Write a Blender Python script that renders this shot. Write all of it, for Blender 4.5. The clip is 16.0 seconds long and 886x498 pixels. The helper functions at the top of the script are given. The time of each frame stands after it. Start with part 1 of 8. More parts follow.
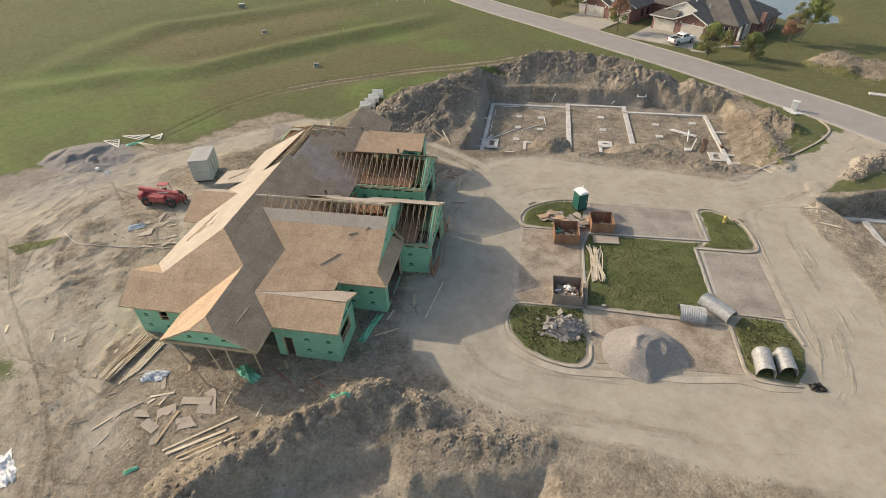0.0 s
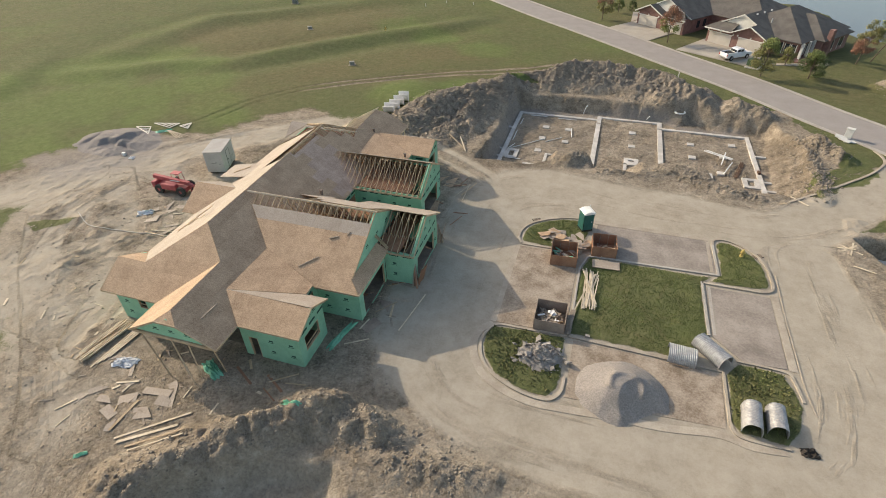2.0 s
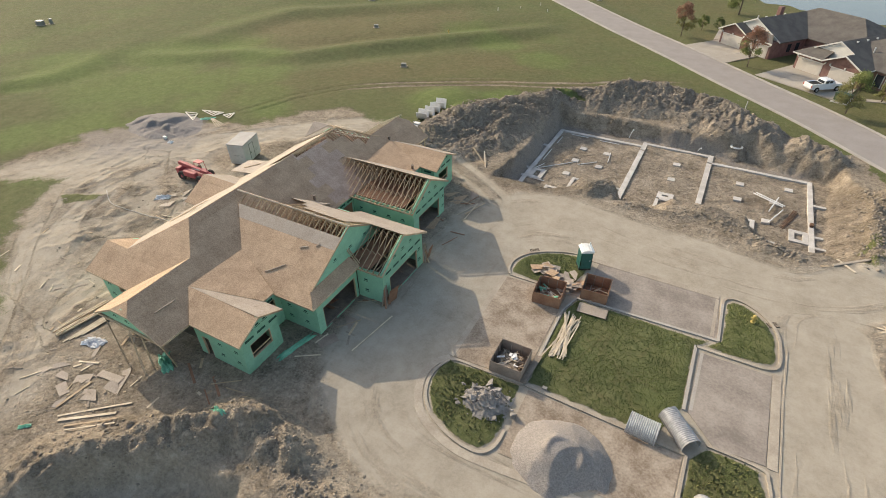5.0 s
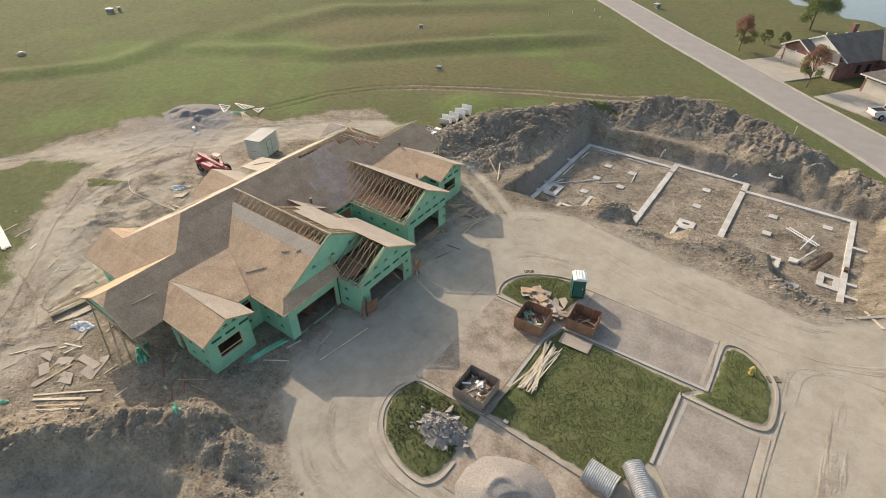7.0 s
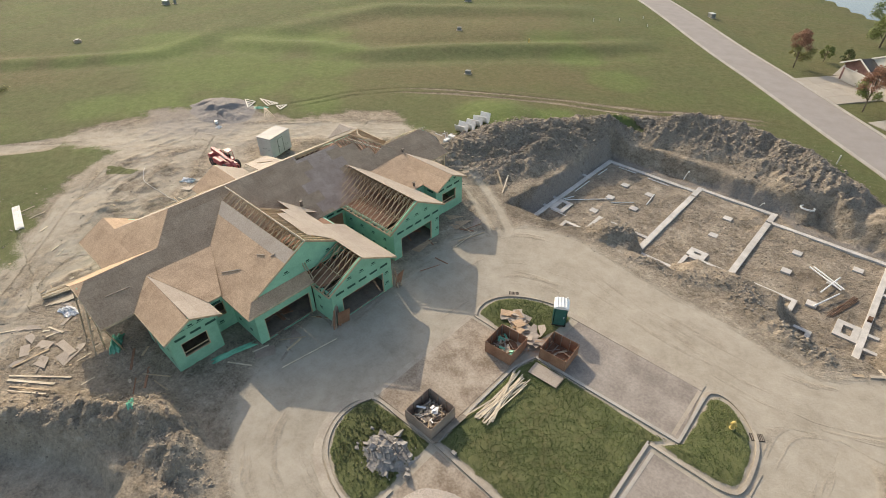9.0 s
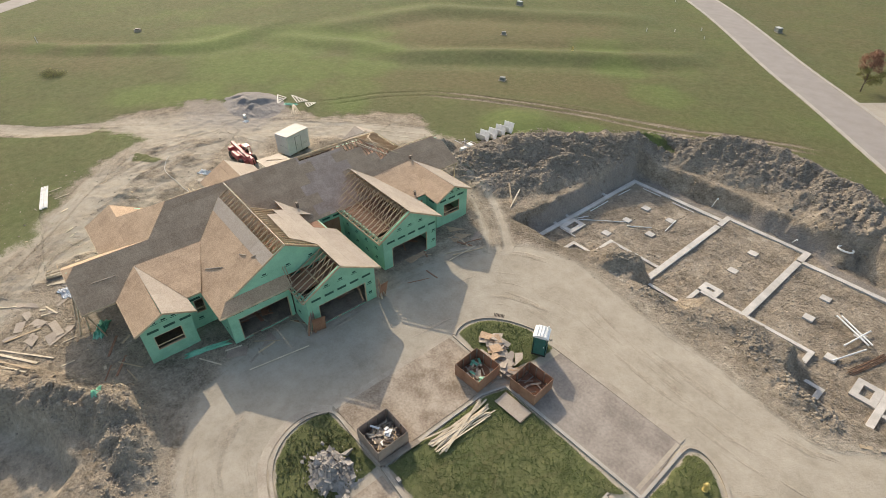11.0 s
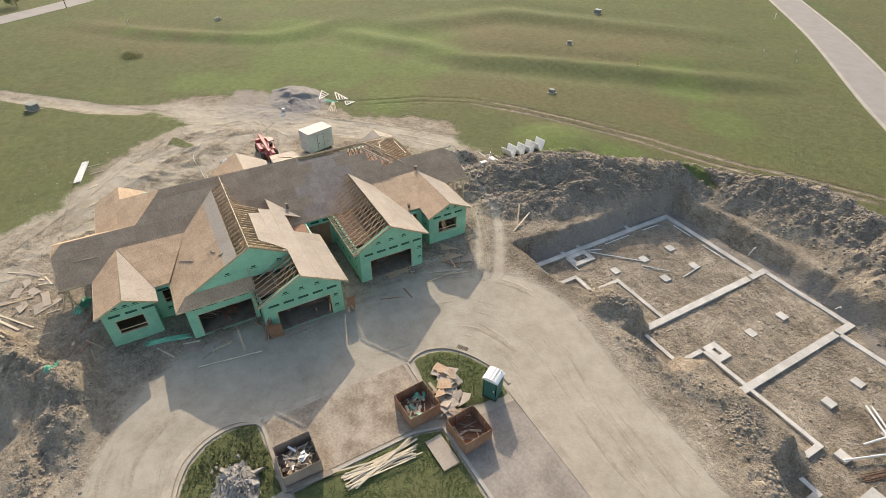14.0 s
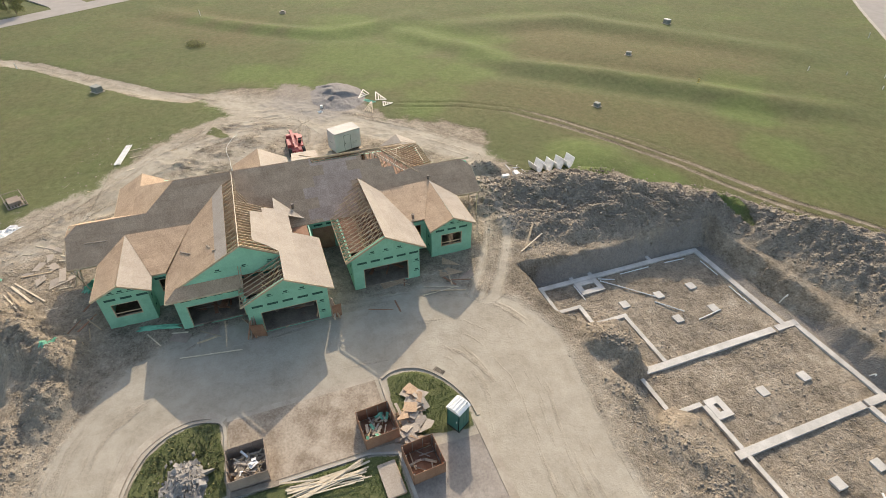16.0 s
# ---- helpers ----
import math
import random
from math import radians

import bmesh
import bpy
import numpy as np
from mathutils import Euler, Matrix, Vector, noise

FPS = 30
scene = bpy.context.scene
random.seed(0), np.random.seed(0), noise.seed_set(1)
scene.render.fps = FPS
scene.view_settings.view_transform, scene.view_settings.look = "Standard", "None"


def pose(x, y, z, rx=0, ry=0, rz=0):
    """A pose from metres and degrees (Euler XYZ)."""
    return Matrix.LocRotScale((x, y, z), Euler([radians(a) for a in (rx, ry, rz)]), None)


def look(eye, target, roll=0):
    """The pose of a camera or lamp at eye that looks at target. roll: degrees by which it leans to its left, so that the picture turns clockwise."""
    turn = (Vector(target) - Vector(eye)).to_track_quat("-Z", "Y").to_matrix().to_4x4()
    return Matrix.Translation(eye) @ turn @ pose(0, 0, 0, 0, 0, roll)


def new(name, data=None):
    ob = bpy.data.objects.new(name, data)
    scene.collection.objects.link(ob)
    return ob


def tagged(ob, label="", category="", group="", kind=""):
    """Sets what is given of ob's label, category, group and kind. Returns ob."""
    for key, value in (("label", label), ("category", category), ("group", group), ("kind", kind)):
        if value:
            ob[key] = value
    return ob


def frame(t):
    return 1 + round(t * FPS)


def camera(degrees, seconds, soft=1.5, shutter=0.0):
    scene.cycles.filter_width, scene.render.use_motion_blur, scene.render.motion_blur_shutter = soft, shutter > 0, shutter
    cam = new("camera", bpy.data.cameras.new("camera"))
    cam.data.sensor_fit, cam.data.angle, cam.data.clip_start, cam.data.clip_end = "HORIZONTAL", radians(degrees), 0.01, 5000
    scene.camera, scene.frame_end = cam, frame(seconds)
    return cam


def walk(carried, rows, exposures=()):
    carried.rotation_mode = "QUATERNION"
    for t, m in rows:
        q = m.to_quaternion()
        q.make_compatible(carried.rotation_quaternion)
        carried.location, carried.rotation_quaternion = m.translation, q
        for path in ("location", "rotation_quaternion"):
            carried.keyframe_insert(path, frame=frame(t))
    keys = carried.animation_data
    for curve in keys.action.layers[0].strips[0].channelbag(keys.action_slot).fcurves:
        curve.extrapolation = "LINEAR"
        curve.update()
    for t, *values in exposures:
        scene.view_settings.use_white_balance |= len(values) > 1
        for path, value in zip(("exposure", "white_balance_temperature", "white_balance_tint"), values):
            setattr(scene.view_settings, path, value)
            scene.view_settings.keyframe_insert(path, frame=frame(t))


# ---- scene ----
cam = camera(80.4, 16.0, soft=0.6)
# seconds, x, y, z, yaw, pitch, roll
PATH = [
    (0.0, 1.083, -2.666, 31.562, 9.861, -37.606, 1.269),
    (0.5, 2.439, -1.960, 31.439, 11.885, -37.509, 1.174),
    (1.0, 3.789, -1.206, 31.357, 13.713, -37.449, 1.096),
    (1.5, 5.123, -0.391, 31.324, 15.438, -37.409, 1.009),
    (2.0, 6.405, 0.475, 31.340, 17.239, -37.381, 0.933),
    (2.5, 7.684, 1.410, 31.355, 19.067, -37.385, 0.858),
    (3.0, 8.929, 2.363, 31.387, 20.784, -37.380, 0.793),
    (3.5, 10.117, 3.377, 31.474, 22.589, -37.418, 0.710),
    (4.0, 11.279, 4.420, 31.597, 24.523, -37.426, 0.618),
    (6.5, 16.622, 10.152, 32.083, 33.841, -37.529, 0.332),
    (7.0, 17.554, 11.400, 32.209, 35.756, -37.595, 0.258),
    (7.5, 18.469, 12.685, 32.317, 37.493, -37.621, 0.202),
    (8.0, 19.343, 14.008, 32.410, 39.071, -37.677, 0.166),
    (8.5, 20.179, 15.364, 32.481, 40.800, -37.702, 0.149),
    (9.0, 20.947, 16.727, 32.502, 42.580, -37.729, 0.070),
    (11.5, 24.159, 23.807, 32.715, 52.092, -37.774, -0.153),
    (12.0, 24.681, 25.350, 32.734, 54.259, -37.783, -0.167),
    (12.5, 25.134, 26.848, 32.769, 56.137, -37.793, -0.202),
    (13.0, 25.538, 28.386, 32.775, 57.715, -37.806, -0.217),
    (13.5, 25.903, 29.986, 32.754, 59.013, -37.825, -0.221),
    (14.0, 26.211, 31.590, 32.746, 61.019, -37.872, -0.267),
    (14.5, 26.435, 33.177, 32.841, 63.934, -37.945, -0.289),
    (15.0, 26.579, 34.741, 32.947, 66.048, -38.017, -0.346),
    (15.5, 26.726, 36.364, 33.061, 67.810, -38.078, -0.361),
    (16.0, 26.845, 37.933, 33.249, 69.708, -38.168, -0.414),
]
walk(cam, [(t, pose(x, y, z, 90 + pitch, roll, yaw)) for t, x, y, z, yaw, pitch, roll in PATH],
     exposures=[(0.0, 0.68, 7640, 9), (4.0, 0.75, 7610, 9), (8.0, 0.81, 7570, 9), (12.0, 0.89, 7520, 9), (16.0, 0.97, 7460, 9)])

# ---- light: low afternoon sun from the west-north-west, clear hazy sky ----
SUN_TO = Vector((-0.843, 0.293, 0.462)).normalized()
world = bpy.data.worlds.new("sky")
scene.world = world
world.use_nodes = True
wn = world.node_tree
sky = wn.nodes.new("ShaderNodeTexSky")
sky.sky_type, sky.sun_disc = "NISHITA", False
sky.sun_elevation = math.asin(SUN_TO.z)
sky.sun_rotation = math.atan2(SUN_TO.x, SUN_TO.y)
sky.air_density, sky.dust_density, sky.ozone_density = 1.0, 2.0, 1.0
wn.links.new(sky.outputs[0], wn.nodes["Background"].inputs[0])
wn.nodes["Background"].inputs[1].default_value = 0.15
sun = new("sun", bpy.data.lights.new("sun", "SUN"))
sun.data.energy, sun.data.angle, sun.data.color = 2.4, radians(0.55), (1.0, 0.925, 0.835)
sun.matrix_world = look(SUN_TO * 200, (0, 0, 0))
scene.view_settings.exposure = 0.2

# ---- materials ----
def node_material(name):
    m = bpy.data.materials.new(name)
    m.use_nodes = True
    return m, m.node_tree, m.node_tree.nodes["Principled BSDF"]


def coords(nt, scale=1.0, space="Object"):
    tc = nt.nodes.new("ShaderNodeTexCoord")
    mp = nt.nodes.new("ShaderNodeMapping")
    mp.inputs["Scale"].default_value = scale if isinstance(scale, tuple) else (scale, scale, scale)
    nt.links.new(tc.outputs[space], mp.inputs[0])
    return mp.outputs[0]


def noise_tex(nt, vec, scale, detail=4.0, rough=0.6):
    n = nt.nodes.new("ShaderNodeTexNoise")
    n.inputs["Scale"].default_value, n.inputs["Detail"].default_value, n.inputs["Roughness"].default_value = scale, detail, rough
    if vec is not None:
        nt.links.new(vec, n.inputs["Vector"])
    return n.outputs["Fac"]


def ramp(nt, fac, stops):
    r = nt.nodes.new("ShaderNodeValToRGB")
    e = r.color_ramp.elements
    while len(e) < len(stops):
        e.new(0.5)
    for k, (p, c) in enumerate(stops):
        e[k].position, e[k].color = p, (*c, 1)
    nt.links.new(fac, r.inputs[0])
    return r.outputs[0]


def blend(nt, fac, a, b, mode="MIX"):
    x = nt.nodes.new("ShaderNodeMix")
    x.data_type, x.blend_type = "RGBA", mode
    for s, v in ((0, fac), (6, a), (7, b)):
        if isinstance(v, (int, float)):
            x.inputs[s].default_value = v
        elif isinstance(v, tuple):
            x.inputs[s].default_value = (*v, 1)
        else:
            nt.links.new(v, x.inputs[s])
    return x.outputs[2]


def arith(nt, op, a, b=0.0, clamp=False):
    x = nt.nodes.new("ShaderNodeMath")
    x.operation, x.use_clamp = op, clamp
    for s, v in ((0, a), (1, b)):
        if isinstance(v, (int, float)):
            x.inputs[s].default_value = v
        else:
            nt.links.new(v, x.inputs[s])
    return x.outputs[0]


def bump(nt, bsdf, height, strength, distance=0.05):
    b = nt.nodes.new("ShaderNodeBump")
    b.inputs["Strength"].default_value, b.inputs["Distance"].default_value = strength, distance
    nt.links.new(height, b.inputs["Height"])
    nt.links.new(b.outputs[0], bsdf.inputs["Normal"])


def rough_surface(name, dark, light, coarse, fine, roughness=0.9, relief=0.3, metal=0.0, vary=0.0, per_piece=False, spec=0.3):
    """Two-scale mottled surface; vary: how much whole objects (or loose pieces) differ in tone."""
    m, nt, b = node_material(name)
    v = coords(nt)
    big, small = noise_tex(nt, v, coarse, 5), noise_tex(nt, v, fine, 6, 0.7)
    fac = arith(nt, "ADD", arith(nt, "MULTIPLY", big, 0.6), arith(nt, "MULTIPLY", small, 0.4))
    col = ramp(nt, fac, [(0.39, dark), (0.61, light)])
    if vary:
        if per_piece:
            r = nt.nodes.new("ShaderNodeNewGeometry").outputs["Random Per Island"]
        else:
            r = nt.nodes.new("ShaderNodeObjectInfo").outputs["Random"]
        k = arith(nt, "ADD", arith(nt, "MULTIPLY", r, 2 * vary), 1 - vary)
        comb = nt.nodes.new("ShaderNodeCombineColor")
        for s in range(3):
            nt.links.new(k, comb.inputs[s])
        col = blend(nt, 1.0, col, comb.outputs[0], "MULTIPLY")
    nt.links.new(col, b.inputs["Base Color"])
    b.inputs["Roughness"].default_value, b.inputs["Metallic"].default_value = roughness, metal
    b.inputs["Specular IOR Level"].default_value = spec
    if relief:
        bump(nt, b, small, relief, 0.02)
    return m


def osb_material(name, dark, light):
    """Oriented strand board: overlapping flakes a few centimetres long, weathered in blotches."""
    m, nt, b = node_material(name)
    v = coords(nt)
    vo = nt.nodes.new("ShaderNodeTexVoronoi")
    vo.inputs["Scale"].default_value = 14.0
    nt.links.new(v, vo.inputs["Vector"])
    flake = nt.nodes.new("ShaderNodeSeparateColor")
    nt.links.new(vo.outputs["Color"], flake.inputs[0])
    blotch = noise_tex(nt, v, 0.9, 5)
    rnd = nt.nodes.new("ShaderNodeObjectInfo").outputs["Random"]
    fac = arith(nt, "ADD", arith(nt, "MULTIPLY", flake.outputs[0], 0.32), arith(nt, "MULTIPLY", blotch, 0.56))
    fac = arith(nt, "ADD", fac, arith(nt, "MULTIPLY", rnd, 0.13))
    nt.links.new(ramp(nt, fac, [(0.22, dark), (0.78, light)]), b.inputs["Base Color"])
    b.inputs["Roughness"].default_value, b.inputs["Specular IOR Level"].default_value = 0.75, 0.25
    bump(nt, b, flake.outputs[0], 0.15, 0.01)
    return m


def spread(nt, value, lo, hi):
    """A value stretched from lo..hi to 0..1, clamped."""
    r = nt.nodes.new("ShaderNodeMapRange")
    r.inputs["From Min"].default_value, r.inputs["From Max"].default_value = lo, hi
    nt.links.new(value, r.inputs["Value"])
    return r.outputs[0]


def weigh(nt, *pairs):
    """The sum of values times weights."""
    out = None
    for v, k in pairs:
        x = arith(nt, "MULTIPLY", v, k)
        out = x if out is None else arith(nt, "ADD", out, x)
    return out


def ground_material():
    """Clay, packed dust, gravel and turf by the plan's zones; wheel streaks follow the lanes."""
    m, nt, b = node_material("ground")
    at = nt.nodes.new("ShaderNodeAttribute")
    at.attribute_name = "zone"
    sep = nt.nodes.new("ShaderNodeSeparateColor")
    nt.links.new(at.outputs["Color"], sep.inputs[0])
    grass, gravel, dust = sep.outputs
    dry = at.outputs["Alpha"]
    la = nt.nodes.new("ShaderNodeAttribute")
    la.attribute_name = "lane"
    ls = nt.nodes.new("ShaderNodeSeparateXYZ")
    nt.links.new(la.outputs["Vector"], ls.inputs[0])
    run, side, wheel = ls.outputs
    lush = la.outputs["Alpha"]
    v = coords(nt)
    n0, n1 = noise_tex(nt, v, 0.33, 6, 0.6), noise_tex(nt, v, 0.10, 5)
    n2, n3 = noise_tex(nt, v, 1.1, 8, 0.72), noise_tex(nt, v, 4.5, 6, 0.78)
    n4 = noise_tex(nt, v, 13.0, 4, 0.75)
    # wheel streaks: long along the lane, narrow across it
    cv = nt.nodes.new("ShaderNodeCombineXYZ")
    nt.links.new(arith(nt, "MULTIPLY", run, 0.11), cv.inputs[0])
    nt.links.new(side, cv.inputs[1])
    streak = weigh(nt, (noise_tex(nt, cv.outputs[0], 0.42, 3, 0.5), 0.6), (noise_tex(nt, cv.outputs[0], 1.5, 3, 0.5), 0.4))
    sk = arith(nt, "MULTIPLY", spread(nt, streak, 0.40, 0.60), wheel)
    # broken crust: lumps of two sizes, each with its own tone
    vv = nt.nodes.new("ShaderNodeVectorMath")
    vv.operation = "MULTIPLY_ADD"
    vv.inputs[1].default_value = (0.35, 0.35, 0.35)
    nt.links.new(noise_tex(nt, v, 3.0, 3), vv.inputs[0])
    nt.links.new(v, vv.inputs[2])
    lumps = []
    for sc in (2.3, 6.0):
        vo = nt.nodes.new("ShaderNodeTexVoronoi")
        vo.inputs["Scale"].default_value = sc
        nt.links.new(vv.outputs[0], vo.inputs["Vector"])
        tone = nt.nodes.new("ShaderNodeSeparateColor")
        nt.links.new(vo.outputs["Color"], tone.inputs[0])
        lumps.append((vo.outputs["Distance"], tone.outputs[0]))
    fac = weigh(nt, (n0, 0.28), (n2, 0.32), (n3, 0.26), (n4, 0.14), (lumps[0][1], 0.03), (lumps[1][1], 0.06))
    fac = arith(nt, "SUBTRACT", fac, 0.045)
    soil = ramp(nt, fac, [(0.39, (0.120, 0.098, 0.074)), (0.465, (0.235, 0.194, 0.147)), (0.53, (0.320, 0.266, 0.204)), (0.61, (0.45, 0.385, 0.305))])
    soil = blend(nt, arith(nt, "MULTIPLY", dry, 0.66), soil, blend(nt, 1.0, soil, (0.50, 0.48, 0.46), "MULTIPLY"))
    # packed dust
    rf = weigh(nt, (n0, 0.30), (n2, 0.30), (n3, 0.22), (n4, 0.18))
    road = ramp(nt, rf, [(0.40, (0.270, 0.235, 0.184)), (0.49, (0.345, 0.303, 0.243)), (0.59, (0.415, 0.370, 0.302))])
    scuff = spread(nt, weigh(nt, (n2, 0.6), (n3, 0.4)), 0.56, 0.66)
    road = blend(nt, arith(nt, "MULTIPLY", scuff, 0.35), road, (0.27, 0.225, 0.172))
    road = blend(nt, arith(nt, "MULTIPLY", sk, 0.18), road, (0.395, 0.350, 0.283))
    sd = arith(nt, "MULTIPLY", spread(nt, streak, 0.49, 0.40), wheel)
    road = blend(nt, arith(nt, "MULTIPLY", sd, 0.11), road, (0.275, 0.236, 0.185))
    stone = ramp(nt, weigh(nt, (n4, 0.6), (n3, 0.4)), [(0.38, (0.19, 0.170, 0.152)), (0.62, (0.34, 0.307, 0.278))])
    gf = weigh(nt, (n2, 0.22), (n3, 0.42), (n4, 0.36))
    g1 = ramp(nt, gf, [(0.34, (0.064, 0.080, 0.026)), (0.5, (0.106, 0.122, 0.051)), (0.66, (0.158, 0.172, 0.080))])
    g2 = ramp(nt, gf, [(0.34, (0.094, 0.084, 0.038)), (0.5, (0.138, 0.123, 0.060)), (0.66, (0.196, 0.175, 0.095))])
    g3 = ramp(nt, gf, [(0.34, (0.080, 0.112, 0.032)), (0.5, (0.124, 0.166, 0.052)), (0.66, (0.180, 0.220, 0.082))])
    mott = spread(nt, weigh(nt, (n1, 0.40), (n0, 0.35), (n2, 0.25)), 0.42, 0.60)
    g1 = blend(nt, arith(nt, "ADD", arith(nt, "MULTIPLY", spread(nt, noise_tex(nt, v, 0.07, 6, 0.6), 0.50, 0.66), 0.40), lush, True), g1, g3)
    brown = arith(nt, "ADD", arith(nt, "MULTIPLY", dry, 0.85), arith(nt, "MULTIPLY", mott, 0.45), True)
    turf = blend(nt, arith(nt, "MULTIPLY", brown, arith(nt, "SUBTRACT", 1.0, arith(nt, "MULTIPLY", lush, 0.7))), g1, g2)
    turf = blend(nt, 0.26, turf, ramp(nt, n2, [(0.40, (0.74, 0.74, 0.74)), (0.60, (1.22, 1.22, 1.22))]), "MULTIPLY")
    # thin and worn grass shows soil between the tufts
    packed = arith(nt, "ADD", dust, arith(nt, "MULTIPLY", arith(nt, "SUBTRACT", sk, arith(nt, "MULTIPLY", sd, 0.6)), 0.55), True)
    col = blend(nt, packed, soil, road)
    col = blend(nt, gravel, col, stone)
    gm = spread(nt, arith(nt, "ADD", grass, weigh(nt, (arith(nt, "SUBTRACT", n3, 0.5), 1.0), (arith(nt, "SUBTRACT", n4, 0.5), 0.5))), 0.38, 0.62)
    col = blend(nt, gm, col, turf)
    nt.links.new(col, b.inputs["Base Color"])
    b.inputs["Roughness"].default_value, b.inputs["Specular IOR Level"].default_value = 0.95, 0.15
    crust = arith(nt, "MULTIPLY", weigh(nt, (lumps[0][0], -0.30), (lumps[1][0], -0.40)), arith(nt, "SUBTRACT", 1.0, gm))
    hgt = arith(nt, "ADD", weigh(nt, (n2, 0.9), (n3, 0.9), (n4, 0.45)), crust)
    hgt = arith(nt, "MULTIPLY", hgt, arith(nt, "SUBTRACT", 1.0, arith(nt, "MULTIPLY", packed, 0.86)))
    hgt = arith(nt, "ADD", hgt, arith(nt, "MULTIPLY", sk, -0.02))
    bump(nt, b, hgt, 0.9, 0.16)
    return m


M_GROUND = ground_material()
M_OSB = osb_material("osb_sheathing", (0.290, 0.192, 0.123), (0.54, 0.385, 0.258))
M_OSB_ROSE = osb_material("osb_rosy", (0.325, 0.222, 0.165), (0.56, 0.42, 0.33))
# pale board for offcuts; on sun-facing slopes its cream tone carries the sunlight
M_OSB_PALE = osb_material("osb_pale", (0.285, 0.236, 0.192), (0.425, 0.364, 0.304))
M_WRAP = rough_surface("green_wall_sheathing", (0.205, 0.425, 0.290), (0.275, 0.545, 0.375), 0.8, 9.0, 0.6, 0.05, vary=0.12)
M_PRINT = rough_surface("dark_print", (0.016, 0.060, 0.042), (0.03, 0.09, 0.065), 2.0, 20.0, 0.7, 0.0)
M_LUMBER = rough_surface("sawn_lumber", (0.36, 0.262, 0.165), (0.54, 0.425, 0.295), 1.5, 25.0, 0.8, 0.1, vary=0.18)
M_LUMBER_PALE = rough_surface("pale_lumber", (0.45, 0.37, 0.265), (0.63, 0.545, 0.42), 1.5, 25.0, 0.8, 0.1, vary=0.15)
M_LUMBER_GREY = rough_surface("weathered_board", (0.20, 0.165, 0.13), (0.36, 0.30, 0.24), 1.5, 25.0, 0.85, 0.2, vary=0.2)
M_PLY = rough_surface("weathered_plywood", (0.20, 0.100, 0.060), (0.34, 0.19, 0.12), 0.8, 14.0, 0.8, 0.1, vary=0.12)
M_PLY_GREY = rough_surface("grey_plywood", (0.23, 0.172, 0.138), (0.36, 0.285, 0.23), 0.8, 14.0, 0.8, 0.1, vary=0.1)
M_CONC = rough_surface("concrete", (0.40, 0.375, 0.34), (0.58, 0.55, 0.51), 0.7, 12.0, 0.85, 0.25, vary=0.08)
M_CONC_DUSTY = rough_surface("dusty_concrete", (0.29, 0.245, 0.195), (0.43, 0.375, 0.305), 0.5, 9.0, 0.9, 0.2, vary=0.06)
M_DARK = rough_surface("dark_interior", (0.03, 0.025, 0.02), (0.06, 0.05, 0.042), 1.0, 8.0, 0.9, 0.0)


# ---- mesh helpers ----
def part(name, bm, material, parent=None, label=""):
    """Link a bmesh as one mesh object, under a thing or a part where one is given."""
    me = bpy.data.meshes.new(name)
    bm.to_mesh(me)
    bm.free()
    me.materials.append(material)
    ob = new(name, me)
    if parent is not None:
        ob.parent = parent
    if label:
        ob["label"] = label
    return ob


def thing(name, label, category, m=None, group="", kind=""):
    ob = new(name)
    ob.empty_display_size = 0.2
    if m is not None:
        ob.matrix_world = m
    return tagged(ob, label, category, group, kind)


def solid(name, verts, faces, material, parent=None, label=""):
    me = bpy.data.meshes.new(name)
    me.from_pydata([tuple(v) for v in verts], [], [tuple(int(i) for i in q) for q in faces])
    me.update()
    me.materials.append(material)
    ob = new(name, me)
    if parent is not None:
        ob.parent = parent
    if label:
        ob["label"] = label
    return ob


def box(bm, x0, y0, z0, x1, y1, z1, bevel=0.0, m=None):
    r = bmesh.ops.create_cube(bm, size=1.0)
    t = Matrix.Translation(((x0 + x1) / 2, (y0 + y1) / 2, (z0 + z1) / 2)) @ Matrix.Diagonal((x1 - x0, y1 - y0, z1 - z0, 1))
    bmesh.ops.transform(bm, matrix=(m @ t if m is not None else t), verts=r["verts"])
    if bevel:
        es = list({e for v in r["verts"] for e in v.link_edges})
        bmesh.ops.bevel(bm, geom=es, offset=bevel, segments=1, affect="EDGES")
    return bm


def beam(bm, a, b, w, h, up=(0, 0, 1)):
    """A board of width w and height h from a to b."""
    a, b = Vector(a), Vector(b)
    d = b - a
    if d.length < 1e-4:
        return bm
    z = d.normalized()
    u = Vector(up)
    x = z.cross(u)
    if x.length < 1e-3:
        x = z.cross(Vector((1, 0, 0)))
    x.normalize()
    y = x.cross(z).normalized()
    m = Matrix(((x.x, y.x, z.x, 0), (x.y, y.y, z.y, 0), (x.z, y.z, z.z, 0), (0, 0, 0, 1)))
    r = bmesh.ops.create_cube(bm, size=1.0)
    bmesh.ops.transform(bm, matrix=Matrix.Translation((a + b) / 2) @ m @ Matrix.Diagonal((w, h, d.length, 1)), verts=r["verts"])
    return bm


